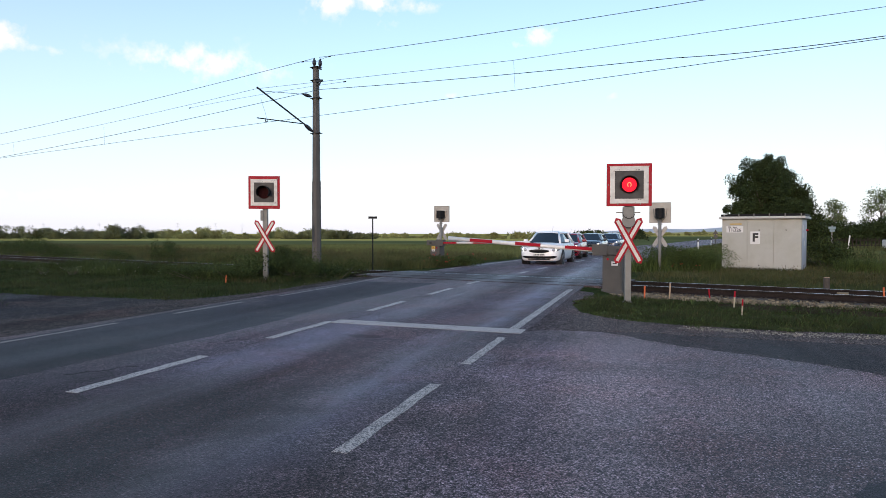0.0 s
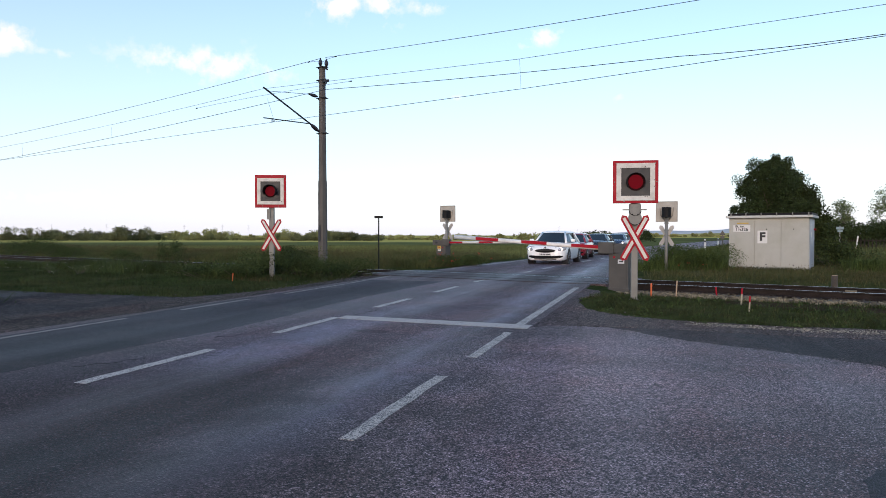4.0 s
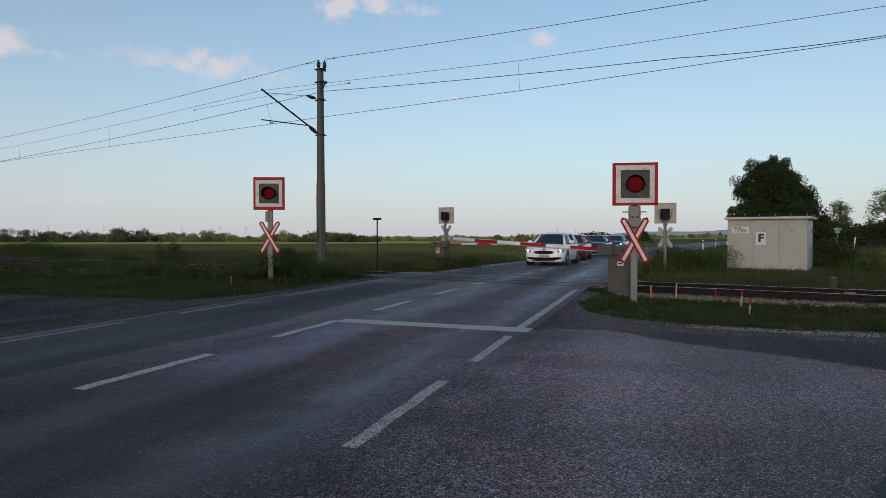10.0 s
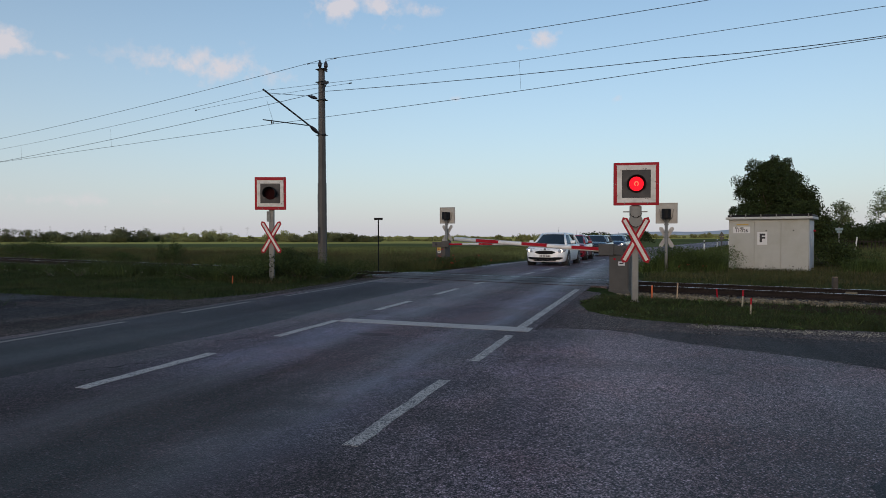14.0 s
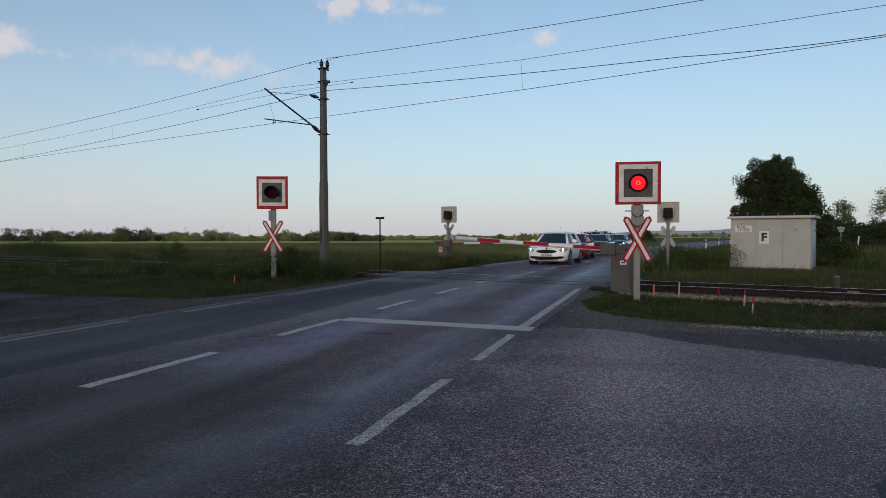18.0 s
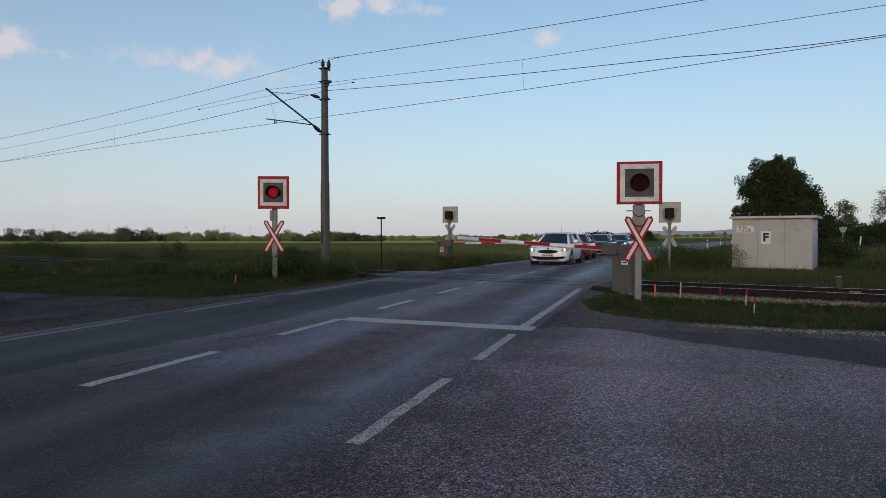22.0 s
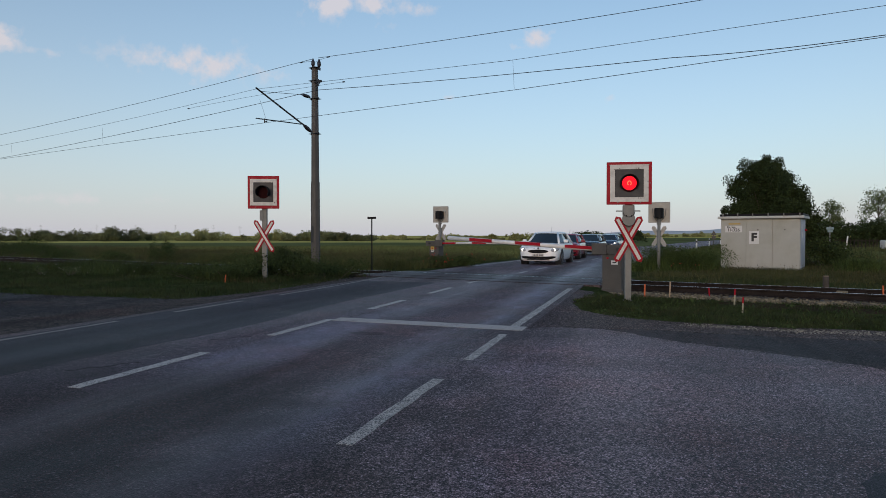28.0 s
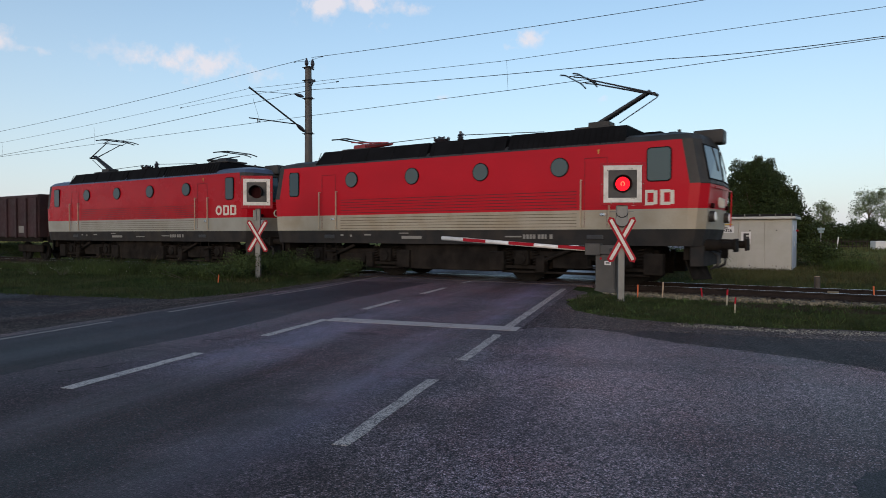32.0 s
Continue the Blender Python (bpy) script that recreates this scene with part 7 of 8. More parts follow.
M["beige_groove"] = mat("beige_groove_dirt", (0.10, 0.075, 0.045), 0.8, 0, 0.1)
M["loco_frame"] = mat("locomotive_frame_grey", (0.027, 0.026, 0.026), 0.75, 0.0, 0.15, 1.5, 40, 0.1, (0.055, 0.045, 0.036), 0.5, 2, spec=0.15)
M["loco_cab"] = mat("cab_dark_grey", (0.036, 0.035, 0.034), 0.6, 0, 0.12, 1.5, 40, 0.0, (0.07, 0.062, 0.055), 0.5, 2, spec=0.25)
M["roof_black"] = mat("roof_soot_black", (0.010, 0.010, 0.011), 0.9, 0, 0.25, 1.5, 30, 0.2, spec=0.05)
M["bogie"] = mat("bogie_brake_dust", (0.016, 0.014, 0.0125), 0.95, 0.0, 0.35, 3, 40, 0.3, (0.036, 0.029, 0.024), 0.5, 2.5, spec=0.06)
M["wheel_steel"] = mat("wheel_steel", (0.013, 0.012, 0.011), 0.8, 0.0, 0.2, spec=0.1)
M["cab_glass"] = glass("windscreen_glass", (0.022, 0.046, 0.06), 0.06, 0.5)
M["side_pane"] = glass("pale_side_window_glass", (0.055, 0.075, 0.076), 0.15)
M["lamp_glass"] = mat("clear_lamp_glass", (0.55, 0.56, 0.55), 0.12, 0, 0.05, coat=0.8)
M["rust_brown"] = mat("wagon_rust_brown", (0.036, 0.012, 0.013), 0.75, 0, 0.2, 1.2, 30, 0.2, (0.030, 0.017, 0.015), 0.6, 1.5)
M["cream_letter"] = mat("cream_lettering", (0.62, 0.58, 0.50), 0.5, 0, 0.05)
M["rail_cream"] = mat("cream_handrail_paint", (0.42, 0.33, 0.22), 0.5, 0, 0.1)
M["panto_red"] = mat("pantograph_red", (0.26, 0.03, 0.03), 0.5, 0, 0.2)

# level: height, end of the painted side, corner, front edge, ridge of the front, half width, half width at the front edge
LEVELS = {1.04: (6.86, 7.00, 7.16, 7.22, 1.45, 1.18), 1.45: (6.88, 7.08, 7.26, 7.33, 1.49, 1.20), 1.95: (6.90, 7.12, 7.30, 7.37, 1.49, 1.21), 2.55: (6.94, 7.18, 7.36, 7.45, 1.49, 1.22),
          3.62: (6.74, 6.98, 7.14, 7.28, 1.45, 1.14), 3.77: (6.5, 6.86, 7.04, 7.18, 1.30, 1.0), 3.87: (6.2, 6.55, 6.72, 6.84, 0.95, 0.7)}


def outline(z):
    zs = sorted(LEVELS)
    xs, xc, xe, xr, hw, wf = [float(np.interp(z, zs, [LEVELS[q][k] for q in zs])) for k in range(6)]
    half = [(xs, -hw), (xc, -hw + 0.035), (xe, -wf), (xr, 0), (xe, wf), (xc, hw - 0.035), (xs, hw)]
    return [Vector((x, y, z)) for x, y in half] + [Vector((-x, y, z)) for x, y in half[::-1]]


def shell(z0, z1, facets):
    bm = bmesh.new()
    a, b = outline(z0), outline(z1)
    for k in facets:
        j = (k + 1) % 14
        bm.faces.new([bm.verts.new(p) for p in (a[k], a[j], b[j], b[k])])
    bmesh.ops.remove_doubles(bm, verts=bm.verts[:], dist=0.001)
    return bm


def on_facet(k, z0, z1, u0, u1, v0, v1, proud):
    """A plate lying on one facet of the body between two heights: u across, v up."""
    a, b = outline(z0), outline(z1)
    j = (k + 1) % 14

    def at(u, v):
        return a[k].lerp(a[j], u).lerp(b[k].lerp(b[j], u), v)

    pts = [at(u0, v0), at(u1, v0), at(u1, v1), at(u0, v1)]
    nrm = (pts[1] - pts[0]).cross(pts[-1] - pts[0]).normalized()
    return panel(bmesh.new(), [p + nrm * proud for p in pts], proud + 0.02)


def rounded(x0, x1, z0, z1, y, r, depth, n=4):
    """A plate with rounded corners on the side wall, facing -y for negative y."""
    pts = []
    for cx, cz, q0 in ((x1 - r, z1 - r, 0), (x0 + r, z1 - r, 90), (x0 + r, z0 + r, 180), (x1 - r, z0 + r, 270)):
        for k in range(n + 1):
            a = radians(q0 + 90 * k / n)
            pts.append((cx + r * math.cos(a), y, cz + r * math.sin(a)))
    return panel(bmesh.new(), pts[::-1] if y > 0 else pts, depth)


WHEELSETS = []


def wheelset(parent, x, r):
    ws = new("wheelset")
    ws.parent = parent
    bm = bmesh.new()
    for y in (-0.75, 0.75):
        tube(bm, (0, y - 0.065, 0), (0, y + 0.065, 0), r, r, 36)
        tube(bm, (0, y - 0.02, 0), (0, y + 0.02, 0), r + 0.028, r + 0.028, 36)
        for q in range(6):
            a = q * math.pi / 3
            box(bm, (-0.03, y - 0.085, r * 0.25), (0.03, y + 0.085, r * 0.85), Matrix.Rotation(a, 4, "Y"))
    tube(bm, (0, -0.9, 0), (0, 0.9, 0), 0.09, n=12)
    me = bpy.data.meshes.new("wheelset")
    bm.to_mesh(me)
    bm.free()
    me.materials.append(M["wheel_steel"])
    bpy.data.objects.remove(ws)
    ob = new("wheelset", me)
    ob.parent = parent
    ob.location = (x, 0, r)
    tagged(ob, "steel wheelset with bright rims")
    WHEELSETS.append((ob, x, r))
    return ob


def pantograph_up(t, x, way):
    """A raised single-arm pantograph: the knee points along way."""
    bm = bmesh.new()
    box(bm, (x - 0.55, -0.5, 4.20), (x + 0.55, 0.5, 4.28), bevel=0.02)
    box(bm, (x + way * 0.05 - 0.3, -0.25, 4.28), (x + way * 0.05 + 0.3, 0.25, 4.44), bevel=0.03)
    base = part("pantograph_base", bm, M["loco_cab"], t)
    for dx in (-0.5, 0.5):
        for dy in (-0.42, 0.42):
            bm = bmesh.new()
            for k in range(3):
                tube(bm, (x + dx, dy, 4.06 + k * 0.06), (x + dx, dy, 4.11 + k * 0.06), 0.07, 0.05, 10)
            part("roof_insulator", bm, M["insulator"], base)
    knee = Vector((x + way * 1.40, 0, 5.16))
    bm = bmesh.new()
    tube(bm, (x, -0.1, 4.42), knee + Vector((0, -0.06, 0)), 0.055, 0.045, 10)
    tube(bm, (x, 0.1, 4.42), knee + Vector((0, 0.06, 0)), 0.055, 0.045, 10)
    part("lower_arm", bm, M["cable"], t, "dark lower pantograph arm")
    bm = bmesh.new()
    tube(bm, (x + way * 0.55, 0, 4.38), knee + Vector((way * 0.18, 0, -0.18)), 0.016, n=6)
    part("guide_rod", bm, M["cable"], t)
    bm = bmesh.new()
    for sy in (-1, 1):
        tube(bm, knee + Vector((way * 0.14, sy * 0.12, -0.1)), (x - way * 0.25, sy * 0.35, 5.62), 0.028, 0.02, 8)
    tube(bm, knee + Vector((way * 0.14, -0.16, -0.1)), knee + Vector((way * 0.14, 0.16, -0.1)), 0.04, n=8)
    tube(bm, (x - way * 0.2, -0.5, 5.62), (x - way * 0.2, 0.5, 5.62), 0.02, n=6)
    part("upper_arm", bm, M["cable"], t)
    bm = bmesh.new()
    for dx in (-0.42, -0.78):
        pts = [(x + way * dx, y, 5.74 - 0.22 * max(0, abs(y) - 0.55) ** 1.3) for y in np.linspace(-0.95, 0.95, 13)]
        for a, b in zip(pts, pts[1:]):
            tube(bm, a, b, 0.022, n=6)
    for sy in (-0.45, 0.45):
        tube(bm, (x - way * 0.2, sy, 5.62), (x - way * 0.60, sy, 5.70), 0.016, n=6)
        tube(bm, (x - way * 0.42, sy, 5.73), (x - way * 0.78, sy, 5.73), 0.014, n=6)
    part("contact_head", bm, M["cable"], t, "collector head under the wire")


def pantograph_down(t, x, way, material):
    bm = bmesh.new()
    box(bm, (x - 0.6, -0.5, 4.20), (x + 0.6, 0.5, 4.27), bevel=0.02)
    part("pantograph_base", bm, M["loco_cab"], t)
    bm = bmesh.new()
    for sy in (-0.12, 0.12):
        tube(bm, (x - way * 0.2, sy, 4.34), (x + way * 1.15, sy * 0.6, 4.40), 0.05, 0.04, 8)
        tube(bm, (x + way * 1.15, sy, 4.42), (x - way * 0.35, sy * 2.5, 4.52), 0.03, 0.02, 8)
    box(bm, (x - 0.25, -0.3, 4.27), (x + 0.25, 0.3, 4.42), bevel=0.03)
    part("folded_arm", bm, material, t, "folded pantograph arms")
    bm = bmesh.new()
    for dx in (-0.30, -0.66):
        pts = [(x + way * dx, y, 4.62 - 0.22 * max(0, abs(y) - 0.55) ** 1.3) for y in np.linspace(-0.95, 0.95, 11)]
        for a, b in zip(pts, pts[1:]):
            tube(bm, a, b, 0.022, n=6)
    for sy in (-0.45, 0.45):
        tube(bm, (x - way * 0.3, sy, 4.60), (x - way * 0.66, sy, 4.60), 0.014, n=6)
    part("contact_head", bm, M["cable"], t)


def locomotive(label, raised, blue_cab):
    t = thing("locomotive", label, "locomotive", group="locomotives")
    red, beige = (M["loco_red_gloss"], M["loco_grey_band"]) if blue_cab else (M["loco_red"], M["loco_beige"])
    part("underframe", shell(1.04, 1.45, range(14)), M["loco_frame"], t, "dark grey main frame")
    part("beige_band", shell(1.45, 1.95, range(14)), beige, t, "dirty beige lower band")
    part("red_body", shell(1.95, 2.55, range(14)), red, t, "red body shell")
    part("red_side", shell(2.55, 3.62, (6, 13)), red, t, "red upper side walls")
    for fs in ((0, 1, 2, 3, 4, 5), (7, 8, 9, 10, 11, 12)):
        bm = bmesh.new()
        ring = outline(2.56)
        for k in fs[1:5]:
            tube(bm, ring[k], ring[k + 1], 0.022, n=6)
        part("belt_lip", bm, M["loco_cab"], t, "grey lip under the windscreens")
    for name, fs in (("front_cab", (0, 1, 2, 3, 4, 5)), ("rear_cab", (7, 8, 9, 10, 11, 12))):
        cab_bm = shell(2.55, 3.62, fs)
        part(name, cab_bm, M["loco_cab"], t, "dark grey cab end")
    bm = shell(3.62, 3.77, range(14))
    for z0, z1 in ((3.77, 3.87),):
        a, b = outline(z0), outline(z1)
        va, vb = [bm.verts.new(p) for p in a], [bm.verts.new(p) for p in b]
        for k in range(14):
            bm.faces.new((va[k], va[(k + 1) % 14], vb[(k + 1) % 14], vb[k]))
        bm.faces.new(vb)
    part("roof", bm, M["roof_blue"] if blue_cab else M["loco_cab"], t, "grey cab roof")
    bm = bmesh.new()
    slab(bm, [(p.x, p.y) for p in outline(1.04)], 1.035, 1.05)
    part("floor_plate", bm, M["loco_frame"], t)
    # roof hoods in three lengths
    for x0, x1 in ((-5.35, -0.75), (-0.65, 1.92), (2.02, 5.35)):
        bm = bmesh.new()
        prof = [(-1.43, 3.60), (-1.17, 4.12), (1.17, 4.12), (1.43, 3.60)]
        e0 = [bm.verts.new((x0 - (0.0 if x0 > -5 else -0.0), y, z)) for y, z in prof]
        e1 = [bm.verts.new((x1, y, z)) for y, z in prof]
        if x0 < -5:
            e0[1].co.x += 0.25
            e0[2].co.x += 0.25
        if x1 > 5:
            e1[1].co.x -= 0.02
            e1[2].co.x -= 0.02
        for k in range(4):
            bm.faces.new((e0[k], e0[(k + 1) % 4], e1[(k + 1) % 4], e1[k]))
        bm.faces.new(e0[::-1])
        bm.faces.new(e1)
        bmesh.ops.recalc_face_normals(bm, faces=bm.faces[:])
        hood = part("roof_hood", bm, M["roof_black"], t, "black ribbed roof hood")
        me = None
        for x in np.arange(x0 + 0.12, x1 - 0.1, 0.16 if x0 > 1 else 1.05):
            for sy in (-1, 1):
                bm = bmesh.new()
                p, q = Vector((x, sy * 1.415, 3.645)), Vector((x, sy * 1.19, 4.095))
                tube(bm, p, q, 0.012, n=5)
                part("hood_rib", bm, M["roof_black"], hood)
    # side details, both sides
    for sy in (-1, 1):
        y = sy * 1.49
        for x in (-3.62, -1.205, 1.205, 3.62):
            bm = bmesh.new()
            tube(bm, (x, y - 0.02 * sy, 3.10), (x, y + 0.018 * sy, 3.10), 0.258, n=28)
            ring = part("porthole", bm, M["roof_black"], t, "round porthole with a dark rubber ring")
            bm = bmesh.new()
            tube(bm, (x, y, 3.10), (x, y + 0.024 * sy, 3.10), 0.235, n=28)
            part("pane", bm, M["cab_glass"] if blue_cab else M["side_pane"], ring)
        for k in range(6):
            z = 2.02 + 0.085 * k
            part("groove", box(bmesh.new(), (-4.1, min(y, y + 0.004 * sy), z - 0.010), (4.1, max(y, y + 0.004 * sy), z + 0.010)), M["loco_groove"], t)
        for k in range(5):
            z = 1.52 + 0.085 * k
            part("groove", box(bmesh.new(), (-4.1, min(y, y + 0.004 * sy), z - 0.008), (4.1, max(y, y + 0.004 * sy), z + 0.008)), M["beige_groove"], t)
        for cx in (-4.62, 4.62):
            # driver's door: seam, handrails, handle
            for x in (cx - 0.30, cx + 0.30):
                part("door_seam", box(bmesh.new(), (x - 0.006, min(y, y + 0.003 * sy), 1.50), (x + 0.006, max(y, y + 0.003 * sy), 3.30)), M["loco_groove"], t)
            part("door_seam", box(bmesh.new(), (cx - 0.30, min(y, y + 0.003 * sy), 3.29), (cx + 0.30, max(y, y + 0.003 * sy), 3.30)), M["loco_groove"], t)
            for x in (cx - 0.38, cx + 0.38):
                bm = bmesh.new()
                tube(bm, (x, y + 0.07 * sy, 1.50), (x, y + 0.07 * sy, 2.75), 0.018, n=8)
                tube(bm, (x, y, 1.52), (x, y + 0.07 * sy, 1.52), 0.016, n=6)
                tube(bm, (x, y, 2.73), (x, y + 0.07 * sy, 2.73), 0.016, n=6)
                part("handrail", bm, M["rail_cream"], t, "pale yellowish handrail")
            part("door_handle", box(bmesh.new(), (cx + 0.12, min(y, y + 0.03 * sy), 1.80), (cx + 0.26, max(y, y + 0.03 * sy), 1.86), bevel=0.008), M["chrome"], t)
            # steps under the door
            bm = bmesh.new()
            for z in (0.45, 0.75):
                box(bm, (cx - 0.24, sy * 1.32 - 0.12, z), (cx + 0.24, sy * 1.32 + 0.12, z + 0.03))
            for x in (cx - 0.25, cx + 0.25):
                box(bm, (x - 0.015, sy * 1.40 - 0.015, 0.43), (x + 0.015, sy * 1.40 + 0.015, 1.06))
            part("steps", bm, M["bogie"], t)
        for cx in (-6.22, 6.22):
            pale = cx > 0 and not blue_cab
            hw = 0.30 if pale else 0.23
            fr = part("cab_window", rounded(cx - hw, cx + hw, 2.62, 3.46, y + 0.016 * sy, 0.09, 0.03), M["roof_black"], t, "cab side window in a dark rubber frame")
            part("pane", rounded(cx - hw + 0.025, cx + hw - 0.025, 2.645, 3.435, y + 0.022 * sy, 0.08, 0.02), M["side_pane"] if pale else M["cab_glass"], fr)
        # the railway's mark as plain shapes: three white frames in a row
        fw = -sy                  # the mark stands at the right-hand end of each side
        for n, bx in enumerate((5.60, 6.02, 6.42)):
            x0 = fw * bx
            lo, hi = min(y + 0.002 * sy, y + 0.006 * sy), max(y + 0.002 * sy, y + 0.006 * sy)
            bm = bmesh.new()
            if (n if sy < 0 else 2 - n) == 0:
                ring = [(x0 + 0.175 * math.cos(q), 2.23 + 0.19 * math.sin(q)) for q in np.linspace(0, 2 * math.pi, 17)]
                for (xa, za), (xb, zb) in zip(ring, ring[1:]):
                    inner = [(x0 + 0.55 * (x - x0), 2.23 + 0.55 * (z - 2.23)) for x, z in ((xb, zb), (xa, za))]
                    panel(bm, [(x, y + 0.006 * sy, z) for x, z in ((xa, za), (xb, zb), *inner)][:: -sy], 0.005)
            else:
                for za, zb, w0, w1 in ((2.04, 2.42, -0.165, -0.075), (2.345, 2.42, -0.075, 0.075), (2.04, 2.115, -0.075, 0.075), (2.06, 2.40, 0.075, 0.165)):
                    box(bm, (x0 + w0, lo, za), (x0 + w1, hi, zb))
            part("white_mark", bm, M["cream_letter"], t, "plain white shape of the company mark")
        # stencilled frame marks
        for x, w, z, h in ((-4.1, 0.12, 1.30, 0.05), (-3.7, 0.08, 1.28, 0.07), (-3.1, 0.28, 1.31, 0.05), (-1.7, 0.36, 1.36, 0.03), (-1.6, 0.75, 1.23, 0.09), (0.2, 0.6, 1.22, 0.03), (2.0, 0.5, 1.26, 0.04), (2.55, 0.07, 1.26, 0.12), (2.65, 0.07, 1.26, 0.12), (2.75, 0.07, 1.26, 0.12), (2.85, 0.07, 1.26, 0.12), (3.0, 0.07, 1.26, 0.12), (3.1, 0.07, 1.26, 0.12), (3.2, 0.05, 1.26, 0.12), (3.34, 0.08, 1.26, 0.12)):
            part("frame_stencil", box(bmesh.new(), (x, sy * 1.478 - 0.006, z - h / 2), (x + w, sy * 1.478 + 0.006, z + h / 2)), M["stencil"], t)
        part("flash_mark", panel(bmesh.new(), [(4.66, y + 0.005 * sy, 3.50), (4.72, y + 0.005 * sy, 3.5), (4.69, y + 0.005 * sy, 3.36)][:: (-1 if sy > 0 else 1)], 0.003), M["yellow"], t)
        for x in (-4.6, 4.6):
            part("frame_slot", box(bmesh.new(), (x - 0.22, sy * 1.47 - 0.02, 1.19), (x + 0.22, sy * 1.47 + 0.02, 1.31), bevel=0.02), M["black"], t)
    # cab ends
    for e, facets in ((1, (2, 3)), (-1, (9, 10))):
        for fac, (u0, u1) in zip(facets, ((0.0, 0.92), (0.07, 0.97))):
            fr = part("windscreen", on_facet(fac, 2.62, 3.56, u0 - 0.02, u1 + 0.02, 0.02, 0.95, 0.008), M["roof_black"], t, "sloping windscreen in a dark frame")
            part("pane", on_facet(fac, 2.62, 3.56, u0 + 0.02, u1 - 0.02, 0.06, 0.91, 0.014), M["cab_glass"], fr)
        for y in (-0.55, 0.55):
            bm = bmesh.new()
            tube(bm, (e * 7.26, y, 3.48), (e * 7.39, y * 0.9 + 0.14, 2.90), 0.014, n=6)
            part("wiper", bm, M["black"], t)
        for y in (-0.95, 0.95):
            bm = bmesh.new()
            tube(bm, (e * 7.16, y, 1.76), (e * 7.42, y, 1.76), 0.14, 0.13, 20)
            h = part("headlamp", bm, M["loco_cab"], t, "round headlamp")
            part("glass", tube(bmesh.new(), (e * 7.42, y, 1.76), (e * 7.44, y, 1.76), 0.115, 0.105, 20), M["lamp_glass"], h)
            bm = bmesh.new()
            tube(bm, (e * 7.21, y, 2.02), (e * 7.40, y, 2.02), 0.06, n=14)
            part("tail_lamp", bm, M["lens"], t, "dark unlit tail lamp")
            bm = bmesh.new()
            y2 = 0.875 * (1 if y > 0 else -1)
            tube(bm, (e * 7.15, y2, 1.06), (e * 7.55, y2, 1.06), 0.15, 0.13, 18)
            tube(bm, (e * 7.55, y2, 1.06), (e * 7.88, y2, 1.06), 0.10, n=14)
            box(bm, (e * 7.88 - 0.03, y2 - 0.25, 0.90), (e * 7.88 + 0.03, y2 + 0.25, 1.22), bevel=0.025)
            part("buffer", bm, M["bogie"], t, "black side buffer")
        bm = bmesh.new()
        tube(bm, (e * 7.11, 0, 3.80), (e * 7.44, 0, 3.80), 0.15, 0.15, 18)
        box(bm, (e * 7.10 - 0.36, -0.26, 3.62), (e * 7.10 + 0.36, 0.26, 3.97), bevel=0.05)
        top = part("top_lamp", bm, M["loco_cab"], t, "round roof headlamp in a hood")
        part("glass", tube(bmesh.new(), (e * 7.44, 0, 3.80), (e * 7.46, 0, 3.80), 0.125, 0.12, 18), M["lamp_glass"], top)
        bm = bmesh.new()
        tube(bm, (e * 7.16, 0, 1.0), (e * 7.52, 0, 1.0), 0.06, n=10)
        box(bm, (e * 7.48 - 0.08, -0.05, 0.72), (e * 7.48 + 0.08, 0.05, 1.1), bevel=0.02)
        part("coupling_hook", bm, M["bogie"], t)
        for y in (-0.45, 0.5):
            bm = bmesh.new()
            pts = [Vector((e * 7.16, y, 0.95)), Vector((e * 7.41, y, 0.8)), Vector((e * 7.41, y, 0.55)), Vector((e * 7.21, y + 0.1, 0.45))]
            for a, b in zip(pts, pts[1:]):
                tube(bm, a, b, 0.03, n=8)
            part("brake_hose", bm, M["black"], t)
        bm = bmesh.new()
        panel(bm, [(e * 6.75, -1.1, 0.75), (e * 6.95, -1.0, 0.22), (e * 7.2, 0, 0.18), (e * 6.95, 0, 0.75)][:: e], 0.03)
        panel(bm, [(e * 6.95, 0, 0.75), (e * 7.2, 0, 0.18), (e * 6.95, 1.0, 0.22), (e * 6.75, 1.1, 0.75)][:: e], 0.03)
        box(bm, (e * 6.9 - 0.15, -1.2, 0.70), (e * 6.9 + 0.15, 1.2, 1.05))
        part("snow_plough", bm, M["bogie"], t, "dark snow plough")
        bm = bmesh.new()
        lo_, hi_ = [(e * 6.95, -1.36), (e * 7.2, -1.12), (e * 7.2, 1.12), (e * 6.95, 1.36)], 1.045
        for (xa, ya), (xb, yb) in zip(lo_, lo_[1:]):
            panel(bm, [(xa, ya, 0.55), (xb, yb, 0.55), (xb, yb, hi_), (xa, ya, hi_)][:: e], 0.03)
        part("front_skirt", bm, M["loco_frame"], t, "dark skirt below the buffer beam")
        bm = bmesh.new()
        tube(bm, (e * 7.44, 1.05, 1.52), (e * 7.46, 1.05, 2.45), 0.016, n=6)
        tube(bm, (e * 7.44, -1.05, 2.46), (e * 7.46, 1.05, 2.46), 0.016, n=6)
        part("front_handrail", bm, M["loco_red"], t)
